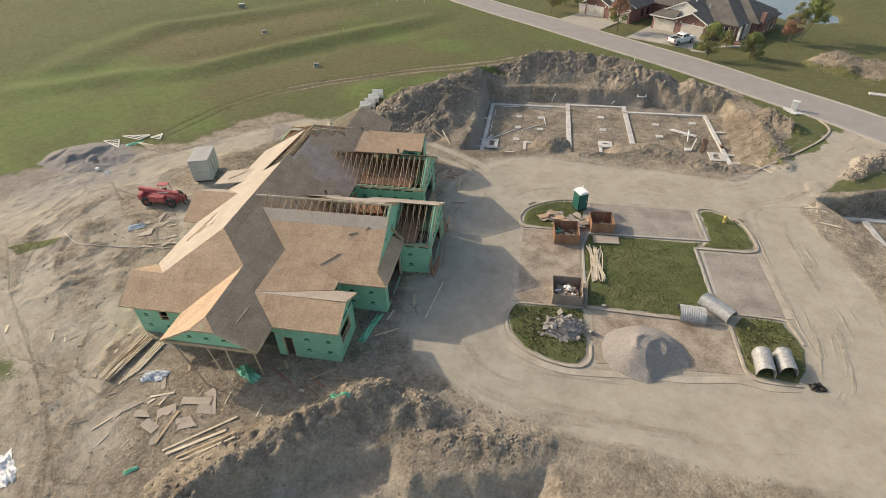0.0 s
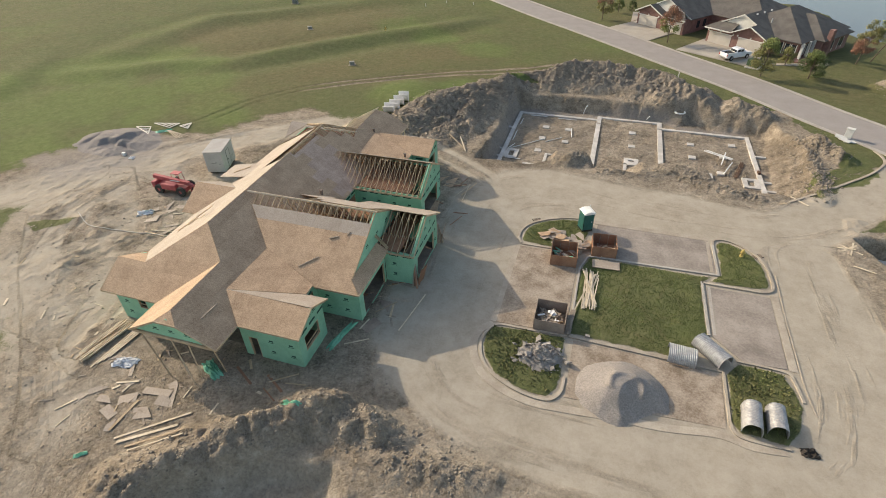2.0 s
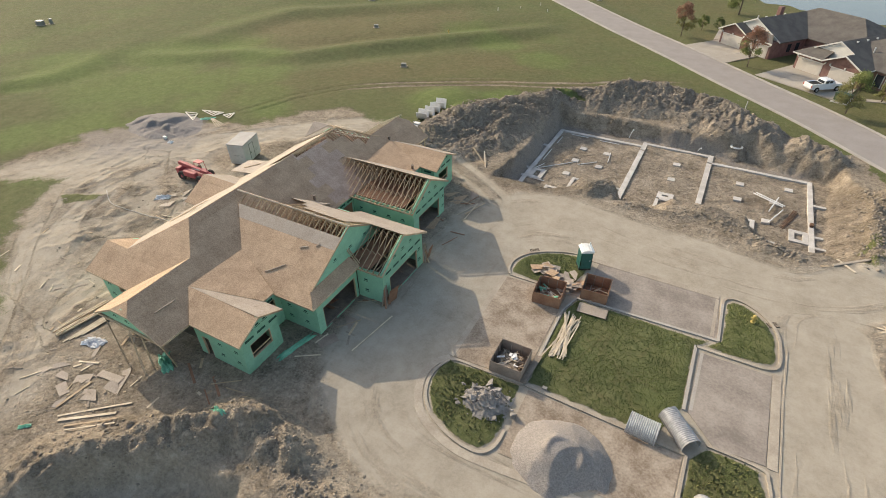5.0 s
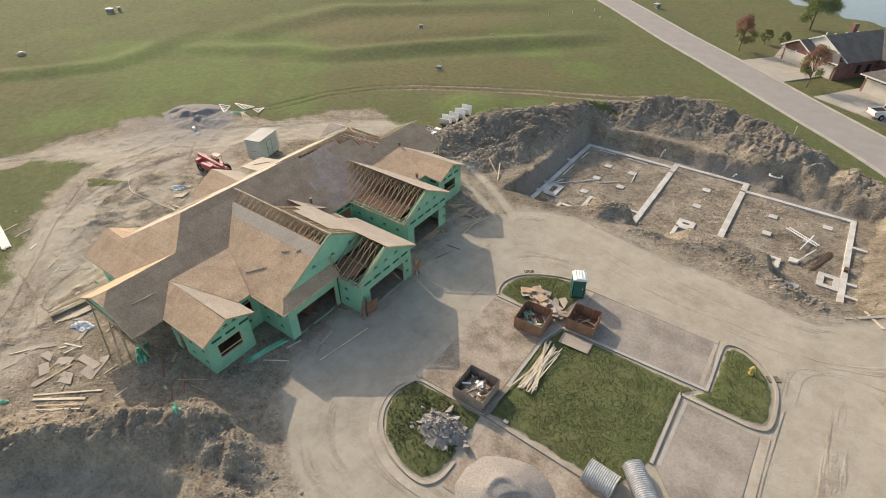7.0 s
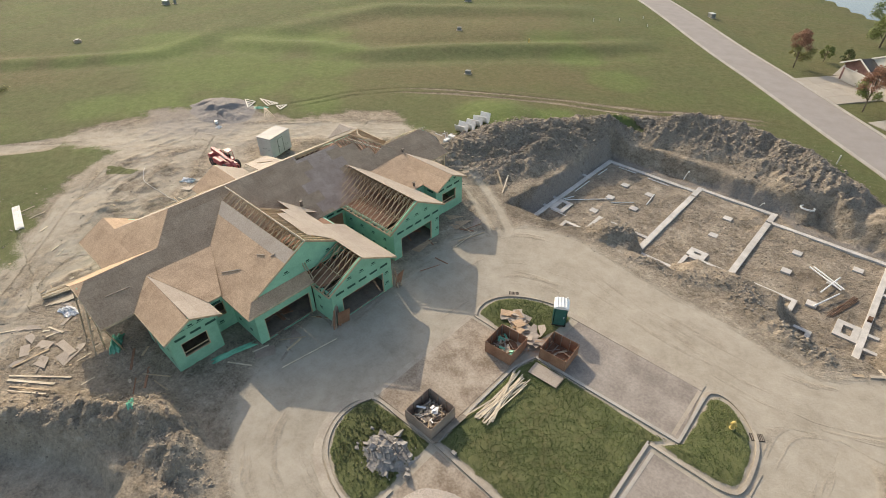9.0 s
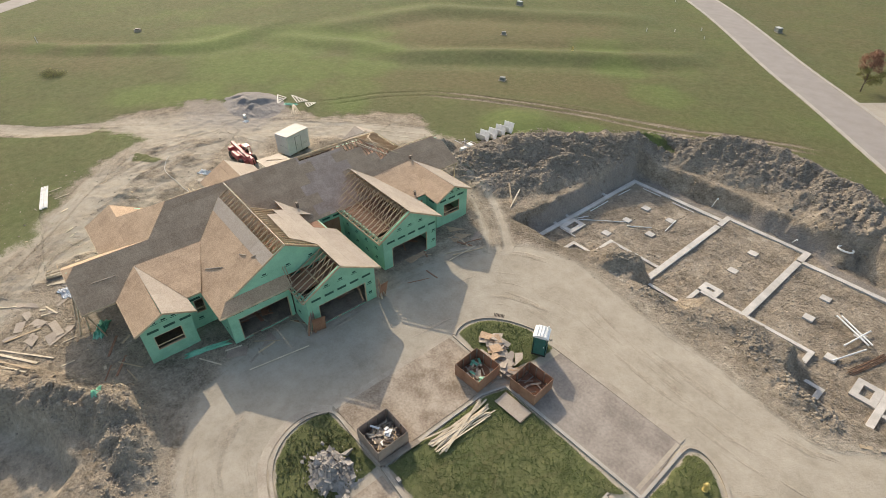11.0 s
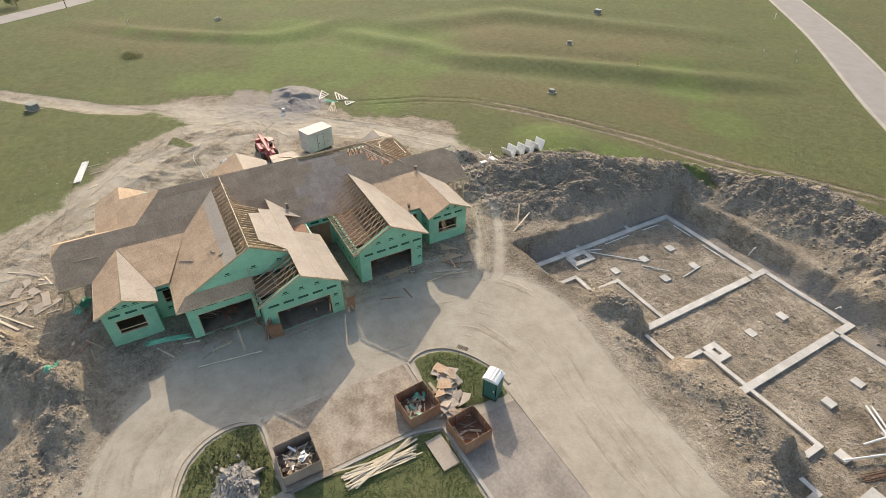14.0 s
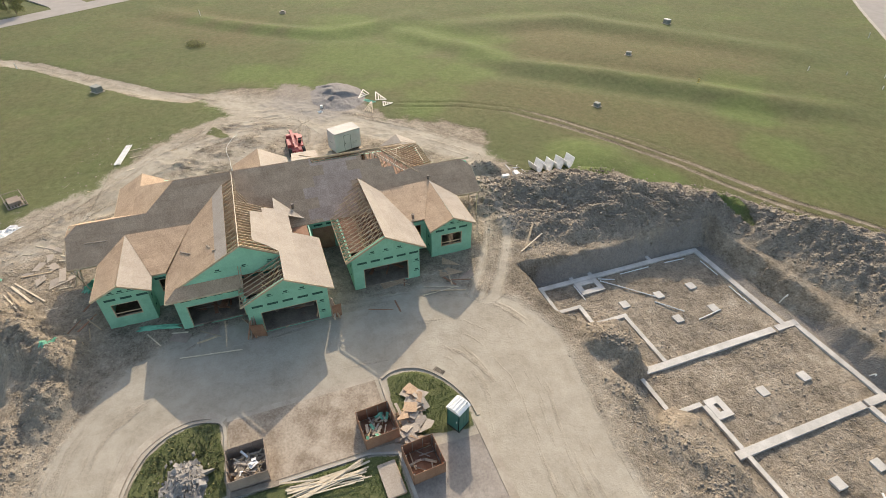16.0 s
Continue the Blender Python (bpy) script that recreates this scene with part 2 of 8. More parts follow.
def tube(bm, pts, r, n=8):
    """A round bar along the points."""
    pts = [Vector(p) for p in pts]
    rings = []
    for k, p in enumerate(pts):
        d = (pts[min(k + 1, len(pts) - 1)] - pts[max(k - 1, 0)]).normalized()
        x = d.cross(Vector((0, 0, 1)))
        if x.length < 1e-3:
            x = Vector((1, 0, 0))
        x.normalize()
        y = d.cross(x)
        rings.append([bm.verts.new(p + r * (math.cos(2 * math.pi * j / n) * x + math.sin(2 * math.pi * j / n) * y)) for j in range(n)])
    for a, b in zip(rings, rings[1:]):
        for j in range(n):
            bm.faces.new((a[j], a[(j + 1) % n], b[(j + 1) % n], b[j]))
    bm.faces.new(rings[0][::-1])
    bm.faces.new(rings[-1])
    return bm


def prism(bm, poly, z0, z1):
    """A flat-bottomed prism over a polygon of (x, y)."""
    lo = [bm.verts.new((x, y, z0)) for x, y in poly]
    hi = [bm.verts.new((x, y, z1)) for x, y in poly]
    n = len(poly)
    bm.faces.new(hi)
    bm.faces.new(lo[::-1])
    for k in range(n):
        bm.faces.new((lo[k], lo[(k + 1) % n], hi[(k + 1) % n], hi[k]))
    bmesh.ops.recalc_face_normals(bm, faces=bm.faces)
    return bm


# ---- ground: plan of soils, heaps and pits ----
def lattice(ix, iy, seed):
    h = (ix.astype(np.int64) * 374761393 + iy.astype(np.int64) * 668265263 + seed * 1274126177) & 0xFFFFFFFF
    h = ((h ^ (h >> 13)) * 1274126177) & 0xFFFFFFFF
    return ((h ^ (h >> 16)) & 0xFFFF) / 65535.0


def value_noise(x, y, seed):
    ix, iy = np.floor(x), np.floor(y)
    fx, fy = x - ix, y - iy
    fx, fy = fx * fx * (3 - 2 * fx), fy * fy * (3 - 2 * fy)
    a, b = lattice(ix, iy, seed), lattice(ix + 1, iy, seed)
    c, d = lattice(ix, iy + 1, seed), lattice(ix + 1, iy + 1, seed)
    return a + (b - a) * fx + (c - a) * fy + (a - b - c + d) * fx * fy


def fbm(x, y, size, octaves=4, seed=1):
    """Fractal noise from -1 to 1; size: metres of its largest lumps."""
    out, amp, tot = 0.0, 1.0, 0.0
    for k in range(octaves):
        out = out + amp * (2 * value_noise(x / size * 2 ** k + 17.3 * k, y / size * 2 ** k - 9.1 * k, seed + k) - 1)
        tot, amp = tot + amp, amp * 0.55
    return out / tot


def inside(x, y, poly):
    """Signed distance to a polygon, positive inside."""
    d = np.full(x.shape, 1e9)
    odd = np.zeros(x.shape, bool)
    n = len(poly)
    for k in range(n):
        (ax, ay), (bx, by) = poly[k], poly[(k + 1) % n]
        ex, ey = bx - ax, by - ay
        t = np.clip(((x - ax) * ex + (y - ay) * ey) / (ex * ex + ey * ey + 1e-12), 0, 1)
        d = np.minimum(d, np.hypot(x - ax - t * ex, y - ay - t * ey))
        if ay != by:
            odd ^= ((ay > y) != (by > y)) & (x < ex * (y - ay) / ey + ax)
    return np.where(odd, d, -d)


def along(x, y, line):
    """Distance to a polyline of (x, y, ...) and its further values there, interpolated."""
    best = np.full(x.shape, 1e9)
    vals = [np.zeros(x.shape) for _ in line[0][2:]]
    for p, q in zip(line, line[1:]):
        ex, ey = q[0] - p[0], q[1] - p[1]
        t = np.clip(((x - p[0]) * ex + (y - p[1]) * ey) / (ex * ex + ey * ey + 1e-12), 0, 1)
        d = np.hypot(x - p[0] - t * ex, y - p[1] - t * ey)
        near = d < best
        best = np.where(near, d, best)
        for k in range(len(vals)):
            vals[k] = np.where(near, p[2 + k] + t * (q[2 + k] - p[2 + k]), vals[k])
    return (best, *vals)


def step(v, a, b):
    t = np.clip((v - a) / (b - a), 0, 1)
    return t * t * (3 - 2 * t)


# spoil ridges: x, y, height, half width
RIDGES = [
    [(-20.5, 62, 1.2, 5), (-18, 67, 2.6, 6), (-15.5, 73, 3.0, 6.5), (-12.6, 77, 2.6, 6), (-9, 83.5, 2.2, 5)],
    [(-9, 83.5, 2.2, 5), (-6, 87, 1.6, 4), (-2.2, 88, 2.4, 5), (2.5, 90.5, 3.0, 6.5), (8, 91.5, 3.0, 7), (14, 89.5, 2.8, 6.5), (19, 85.5, 2.2, 5)],
    [(-15.0, 62.5, 1.0, 3.5), (-12.4, 68, 1.5, 4.0), (-10.8, 75, 1.6, 3.6), (-9.0, 80, 1.2, 2.5)],
    [(25.5, 84, 1.6, 3), (29, 82.5, 1.3, 3)],
    [(31.6, 75, 0.3, 1.8), (32.0, 66, 0.35, 2.0), (31.0, 59.5, 0.3, 1.8)],
    [(33.5, 73.5, 1.4, 2.4), (35.5, 70.5, 1.2, 2.0)],
    [(3.3, 60.9, 0.7, 1.8), (4.6, 63.2, 0.6, 1.5)],
    [(7.6, 59.8, 0.2, 1.3), (12, 60.0, 0.2, 1.5), (16.4, 61.8, 0.45, 2.2), (18.2, 60.4, 0.4, 1.6), (22, 58.4, 0.35, 1.3), (24.5, 57.8, 0.3, 1.2)],
    [(-18.5, 10, 1.0, 2.5), (-15.2, 13.6, 1.3, 2.4), (-12.6, 16.2, 1.5, 2.4), (-9.8, 18.6, 1.7, 2.6), (-7.4, 19.4, 1.7, 2.4), (-5.0, 19.0, 1.4, 2.2), (-3.0, 18.2, 0.8, 2.0)],
    [(-3.5, 17.0, 0.7, 2.0), (0.0, 17.2, 0.7, 1.8), (3.2, 17.6, 0.4, 1.4)],
    [(-26.5, 63.0, 1.1, 2.2), (-25.0, 64.0, 1.3, 2.0)],
    [(49.5, 99, 2.0, 3.2), (55, 95, 2.6, 4.0), (60, 91, 2.4, 4)],
    [(37.5, 57.2, 0.35, 1.3), (41.5, 61.0, 0.7, 1.9), (45.5, 63.6, 0.8, 2.2), (50, 64.5, 0.8, 2.4)],
    [(33.5, 55.0, 0.10, 1.2), (31.6, 48.5, 0.10, 1.0), (33.2, 44.0, 0.10, 1.2)],
]
# pits: outline, floor, width of the sloping wall
PIT_MAIN = [(-7.9, 59.0), (-7.6, 70), (-7.4, 82.2), (4, 83.0), (16.5, 82.6), (19.5, 83.8), (22.3, 82.0), (29.6, 80.4), (30.4, 77.6), (31.8, 74), (31.8, 70), (31.0, 59.6),
            (22.0, 58.8), (20.2, 60.0), (19.6, 63.2), (12.3, 63.4), (11.7, 60.2), (6.4, 60.2), (5.5, 63.0), (1.9, 63.6), (1.5, 61.0), (-1.2, 59.0)]
PIT_SW = [(-24, -14), (-20.5, 4), (-17.2, 10.8), (-14.4, 13.2), (-11.2, 15.0), (-7.6, 15.9), (-6.2, 16.4), (-4.6, 14.2), (-0.3, 15.2), (2.2, 15.7), (4.2, 16.6), (4.8, 14.4), (6.5, 2), (8, -14)]
PIT_E = [(32.0, 52.4), (36.0, 53.4), (42, 55.4), (52, 58), (54, 36), (38, 38.5), (36.2, 42.5), (34.4, 47.0), (33.0, 50.2)]
PITS = [(PIT_MAIN, -2.15, 1.5), (PIT_SW, -1.45, 1.7), (PIT_E, -2.15, 0.8)]

# soil plan
DIRT_SITE = [(-31, 0), (-32, 9), (-36.2, 17), (-40, 20.6), (-47, 23.4), (-52.5, 29), (-54, 34), (-64, 30), (-66, 37), (-62, 44), (-54, 52.5), (-46, 57.0), (-41.5, 62.5),
             (-37, 67.5), (-31, 66.5), (-25.5, 66.5), (-22, 69), (-20.5, 74), (-17, 80.5), (-12.5, 86.5), (-6, 90.0), (0, 94.5), (6, 97.0), (14, 95.5), (21, 90.5), (25, 87.0), (31, 84), (34, 77.5),
             (37, 74.0), (37, 68.0), (33, 62.5), (30, 59.5), (42.5, 71.5), (50, 66), (75, 62), (80, 20), (70, -20), (10, -40), (-31, -20)]
ROAD_DUST = [(-8.2, 41.5), (-8.6, 50.5), (-5.8, 54.0), (-3.4, 57.0), (1.5, 58.3), (8, 57.2), (18, 56.4), (25, 55.2), (28, 57.6), (34.5, 63.8), (39.6, 69.8), (41.0, 75), (47, 70), (44.5, 63), (31.6, 51.8),
             (29.6, 49.5), (31.2, 42), (31.5, 32), (36, 20), (44, 10), (30, 15), (18, 17.2), (6, 18.4), (0.5, 19.6), (-2.6, 21.2), (-5.6, 22.6), (-8.5, 27), (-9.4, 33)]
GRASS_PLOT = [(6.95, 31.5), (6.95, 39.9), (7.6, 42.1), (17.6, 42.1), (18.9, 42.4), (17.5, 41.0), (17.5, 34.4), (16.2, 31.2)]
ISLAND_SW = [(0.9, 30.7), (0.45, 29.8), (0.4, 28.5), (0.85, 27.2), (1.9, 26.0), (3.4, 25.2), (4.9, 24.8), (6.0, 24.9), (6.7, 25.6), (6.9, 27.0), (6.6, 31.0), (3.6, 31.0)]
ISLAND_N = [(1.05, 43.0), (0.85, 44.0), (1.1, 45.3), (1.75, 46.3), (2.9, 47.2), (4.4, 47.9), (6.2, 48.1), (7.4, 47.9), (7.3, 46.0), (6.9, 44.4), (6.6, 42.9), (3.2, 42.7)]
ISLAND_NE = [(19.25, 42.7), (19.25, 47.6), (19.8, 48.2), (20.6, 48.0), (21.7, 47.3), (22.6, 46.2), (23.1, 44.9), (23.3, 42.6), (23.0, 41.7), (22.2, 41.4), (18.0, 41.35)]
ISLAND_SE = [(18.45, 30.6), (18.35, 26.4), (18.8, 25.5), (21.7, 25.4), (22.6, 26.5), (23.3, 28.9), (23.0, 30.6), (22.5, 31.9), (19.4, 32.0)]
CORNER_GRASS = [(29.6, 61.2), (34.6, 65.2), (38.6, 69.2), (39.8, 71.0), (39.6, 73.2), (36.5, 77.5), (35.6, 75), (36.6, 71), (34.5, 68.0), (31.2, 65.5)]
PIT_GRASS = [(33.0, 53.4), (38, 54.8), (44, 57.2), (52, 60), (50, 66), (44.6, 64.8), (38.0, 58.4)]
SCORES = [[(8.7, 32.7), (11.0, 39.2)], [(9.4, 37.1), (15.6, 35.1)], [(11.3, 39.3), (10.9, 35.2)], [(12.5, 34.5), (15.6, 36.3)], [(13.8, 37.8), (14.7, 40.3)], [(9.3, 38.0), (12.1, 36.6)], [(8.8, 33.9), (13.3, 32.4)], [(12.1, 36.6), (14.6, 32.6)]]
HEAP_GRASS = [(-11.0, 82.5), (-7.0, 84.2), (-3.8, 84.6), (-4.0, 85.6), (-8, 86.2), (-11.5, 84.6)]
WEST_GRASS = [(-50.5, 31.5), (-47.6, 33.4), (-45.5, 33.8), (-46.0, 32.4), (-48.5, 30.9)]
GREY_GRAVEL = [(-66, 41), (-63.5, 48), (-57, 55.2), (-51, 54.5), (-47.5, 48), (-49.5, 43), (-56, 39.5)]
STREET = [(-110, 232), (-70, 192), (-36, 160.5), (-10.3, 133.7), (2.5, 121.1), (16.5, 106.7), (27.7, 95.3), (36.8, 84.5), (46.5, 72.9), (62, 49), (85, 4), (100, -50)]
WEST_STREET = [(-100, -62), (-112.5, -29), (-122.1, -13.7), (-129.1, -4.2), (-136.6, 5.8), (-143.6, 14.8), (-151.1, 23.3), (-159.6, 31.8), (-180, 52), (-215, 88)]
TRACKS = [[(-64, 28, 2.2), (-68, 22.2, 2.0), (-75.1, 15.8, 1.9), (-81.8, 9.2, 1.8), (-89.4, 1.9, 1.7), (-94, -5, 1.6), (-99, -20, 1.6)]]
WATER = [(54, 151), (53.3, 138), (54.4, 134), (57, 131.2), (60.8, 130.2), (64.5, 131.4), (66, 135.8), (64.8, 143), (65.6, 150), (67.2, 161), (75, 185), (80, 260), (-40, 260), (-10, 206), (-0.5, 194), (7.4, 185), (18, 178), (34, 170), (49, 161)]
WATER_EDGE = [(50, 151), (49.5, 133), (53, 128.5), (60, 126), (67, 127), (71, 135), (70, 150), (73, 165), (80, 185), (84, 264), (-46, 264), (-15, 203), (-5, 190), (5, 180), (17, 173), (33, 165), (46, 157)]
RUTS = [(-50.5, 57), (-47, 68), (-42.5, 74.7), (-35.3, 80.0), (-27.4, 84.5), (-20.0, 88.2), (-12.9, 91.0), (-7.0, 93.8), (-1.0, 97.8), (5, 101.0), (13, 104.2)]
# wheel lanes: centre line and half width
LANES = [([(52, 78), (40, 66), (33, 58), (25, 52.5), (12, 52.8), (4, 54), (-3, 51), (-4.6, 44), (-4.6, 34), (-4, 26), (0, 22), (8, 21), (18, 21), (25, 23), (27.6, 30), (27.5, 40), (27.4, 47)], 4.2),
         ([(-28, 66), (-38.3, 58.8), (-45.0, 50), (-48.2, 40.5), (-48, 33.5), (-44, 26.0), (-36, 18.5), (-29.5, 12), (-24, 4)], 3.6),
         ([(-94, -5), (-81.8, 9.2), (-71.3, 19.6), (-63.5, 27), (-57.6, 33), (-52.4, 42.9), (-45, 53), (-36, 61)], 3.2),
         ([(-57, 31), (-50, 28), (-42, 22.7), (-34, 17), (-27, 11)], 3.0),
         ([(-30.5, 64.5), (-21.2, 61.0), (-16, 60.1), (-12.6, 58.9), (-8.9, 56.9), (-5, 53.8)], 1.7),
         ([(-52, 44), (-43, 43), (-37, 38), (-33, 30), (-31, 20)], 2.4)]
# lush green turf, hummocks of turned weedy soil: x, y, radius
LUSH = [(-112, 30, 5), (-106, 36, 5), (-100, 43, 5), (-94, 51, 5), (-76, 60, 15), (-68, 45, 8), (-86, 76, 14), (-66, 66, 10), (-73, 38, 7), (-96, 60, 14), (-24.5, 77.0, 7.5), (-17.5, 82.5, 4.5), (-8.0, 84.6, 3.0), (-53, 66, 7), (-60, 74, 8), (-68, 82, 8), (-47, 62, 5), (-60, 60, 5), (-78, 88, 9), (-30, 110, 8), (-18, 104, 7), (-40, 118, 8)]
HUMMOCKS = [(-44.1, 30.6, 1.9), (-40.0, 27.6, 2.3), (-38.1, 31.8, 1.8), (-43.7, 36.2, 1.7), (-50.5, 33.7, 1.7), (-46.2, 33.0, 1.3), (-36.0, 33.4, 1.3), (-41.6, 32.6, 1.2), (-34.5, 28.5, 1.2)]
# spoil that has slid into the pit: line and height over the floor, reach
FANS = [([(6.4, 60.0), (11.6, 60.0)], 2.15, 2.7), ([(12.4, 62.9), (19.4, 62.7)], 2.15, 2.6), ([(20.4, 59.4), (24.5, 57.9), (30.5, 58.6)], 2.1, 2.2), ([(-1.2, 58.8), (1.5, 60.6)], 2.0, 1.5), ([(32.6, 51.2), (33.2, 47.0), (35.2, 42.0)], 2.0, 1.7), ([(32.4, 74.5), (32.4, 68), (31.6, 59.5)], 2.2, 4.2), ([(-7.9, 61), (-7.9, 78)], 1.2, 1.0), ([(2, 62.6), (5.5, 63)], 1.6, 1.4), ([(8, 60.9), (11, 60.9)], 1.5, 1.3), ([(16, 82.5), (18, 82.4)], 1.9, 1.6)]
BERM = [(-88, 72, 0.5, 3), (-74, 81, 0.7, 3), (-62, 85, 0.9, 3), (-51, 97.5, 1.0, 3), (-40, 108.5, 1.0, 3), (-31, 117, 0.9, 3), (-25, 125, 0.5, 3)]
BERM_FAR = [(-89, 86, 0.6, 4), (-88, 97, 0.8, 4), (-86, 112, 0.9, 4), (-74, 120.5, 0.9, 4), (-62, 131, 0.8, 4), (-48, 142, 0.5, 4)]
BERM_WEST = [(-126, 18, 0.4, 3), (-117, 26, 0.6, 2.6), (-110, 33, 0.8, 2.4), (-104.8, 39.5, 0.8, 2.4), (-98, 48, 0.8, 2.4), (-93.6, 56, 0.75, 2.6), (-93.8, 62, 0.7, 3), (-96, 68, 0.6, 3), (-102, 77, 0.4, 3)]
DRY_PATCH = [[(-80, 88), (-62, 90), (-44, 108), (-38, 120), (-48, 134), (-62, 126), (-76, 112), (-84, 100)],
             [(-58, 60), (-44, 66), (-36, 80), (-26, 90), (-14, 96), (-22, 108), (-36, 100), (-50, 88), (-60, 76)],
             [(-118, 10), (-100, 24), (-86, 36), (-92, 48), (-112, 44), (-128, 26)]]


def height_at(x, y):
    """The lie of the land in metres."""
    far = step(np.hypot(x - 0, y - 40), 45, 90)
    z = far * (0.5 * fbm(x, y, 60, 3, 5) - 0.5) + 0.02 * fbm(x, y, 3.0, 3, 9)
    for line in (BERM, BERM_FAR, BERM_WEST):
        d, h, w = along(x, y, line)
        h = 0.62 * h * (1 + 0.6 * fbm(x, y, 11, 3, 63))
        z = z + h * np.exp(-(d / w) ** 2) - 0.5 * h * np.exp(-((d - 2 * w) / w) ** 2) * (d > 0)
    dirt = inside(x, y, DIRT_SITE)
    road = inside(x, y, ROAD_DUST)
    open_soil = step(dirt, -1, 3) * (1 - step(road, -1.5, 0.5))
    lot = step(-np.maximum(np.abs(x - 12) - 13, np.abs(y - 36) - 14), 0, 1)
    z = z + open_soil * (1 - lot) * (0.10 * fbm(x, y, 4.5, 5, 21) + 0.12 * np.maximum(fbm(x, y, 1.3, 4, 33), 0) + 0.05 * np.abs(fbm(x, y, 0.55, 2, 35)))
    west = step(-25 - x, 0, 6) * step(60 - y, 0, 4) * step(dirt, 0, 4)
    z = z + west * (0.20 * fbm(x, y, 7, 6, 41) + 0.20 * np.maximum(fbm(x, y, 1.4, 4, 43), 0))
    for hx, hy, hr in HUMMOCKS:
        d = np.hypot(x - hx, y - hy) / hr + 0.35 * fbm(x, y, 1.6, 3, 45)
        z = z + np.clip(1.1 - d, 0, 1) * (0.10 + 0.42 * np.maximum(fbm(x, y, 0.75, 4, 47), -0.25))
    d = np.hypot((x + 23.5) / 7.5, (y - 77.5) / 7.0)
    z = z + 0.9 * np.clip(1 - d * d, 0, 1) ** 1.5
    clod = np.abs(fbm(x, y, 1.0, 4, 55)) * 1.3 - 0.25
    rugged = fbm(x, y, 4.5, 4, 61)
    rise = np.zeros(x.shape)
    for line in RIDGES:
        d, h, w = along(x, y, line)
        p = np.clip(1 - (d + 0.9 * fbm(x, y, 3.0, 3, 71)) / w, 0, 1)
        rise = np.maximum(rise, h * p ** 0.95 * (1 + 0.45 * rugged) + np.minimum(p * 2.5, 1) * (0.2 + 0.8 * np.clip(h / 1.6, 0, 1)) * (0.55 * clod + 0.55 * fbm(x, y, 2.1, 5, 58) + 0.30 * np.abs(fbm(x, y, 0.6, 2, 57))))
    z = z + np.maximum(rise, 0)
    for poly, floor, wall in PITS:
        d = inside(x, y, poly) + 0.6 * fbm(x, y, 2.4, 5, 81)
        t = step(d, -0.1, wall)
        rough = floor + 0.16 * fbm(x, y, 3.0, 6, 91) + 0.16 * np.maximum(fbm(x, y, 0.9, 4, 92), 0) + 0.07 * np.abs(fbm(x, y, 0.6, 2, 93))
        if poly is PIT_SW:
            rough = rough + 0.45 * np.abs(fbm(x, y, 2.2, 5, 85)) + 0.35 * fbm(x, y, 6.0, 3, 87)
        z = z * (1 - t) + t * rough
    for line, h, w in FANS:
        d, = along(x, y, line)
        lift = h * np.clip(1 - (d + 0.5 * fbm(x, y, 2.0, 4, 83)) / w, 0, 1)
        z = np.where(lift > 0, np.maximum(z, -2.15 + lift + 0.25 * np.minimum(lift, 1) * np.abs(fbm(x, y, 0.9, 4, 84))), z)
    # low turf beds behind the kerbs
    for poly in (ISLAND_SW, ISLAND_N, ISLAND_NE, ISLAND_SE, GRASS_PLOT):
        d = inside(x, y, poly)
        z = z + step(d, 0.0, 0.3) * (0.10 + 0.035 * fbm(x, y, 1.1, 3, 95))
    for line in TRACKS:
        d, w = along(x, y, line)
        z = z - 0.12 * np.exp(-(d / w) ** 2)
    d = inside(x, y, WATER)
    shore = step(d, -14, -4)
    z = z * (1 - shore) - 0.75 * shore
    z = z - 1.6 * step(d, -1.6, 1.6)
    yard = 1 - step(np.hypot(x - 26, y - 124), 22, 38)
    z = z * (1 - yard * (1 - shore)) - 0.12 * yard * (1 - shore)
    d, = along(x, y, RUTS)
    z = z - 0.16 * (np.exp(-((d - 0.9) / 0.3) ** 2)) * (0.5 + 0.5 * fbm(x, y, 8, 2, 97))
    street, = along(x, y, STREET)
    k = step(street, 5.0, 9.0)
    z = z * k - 0.02 * (1 - k)
    street, = along(x, y, WEST_STREET)
    k = step(street, 4.5, 11.0)
    return z * k - 0.41 * (1 - k)


def smooth_marks(line, n=5):
    """A rounder polyline through the given corners."""
    pts = [np.array(p, float) for p in line]
    out = []
    for k in range(len(pts) - 1):
        p0, p1, p2, p3 = pts[max(k - 1, 0)], pts[k], pts[k + 1], pts[min(k + 2, len(pts) - 1)]
        for j in range(n):
            t = j / n
            out.append(tuple(0.5 * (2 * p1 + (p2 - p0) * t + (2 * p0 - 5 * p1 + 4 * p2 - p3) * t * t + (3 * p1 - p0 - 3 * p2 + p3) * t ** 3)))
    return out + [tuple(pts[-1])]


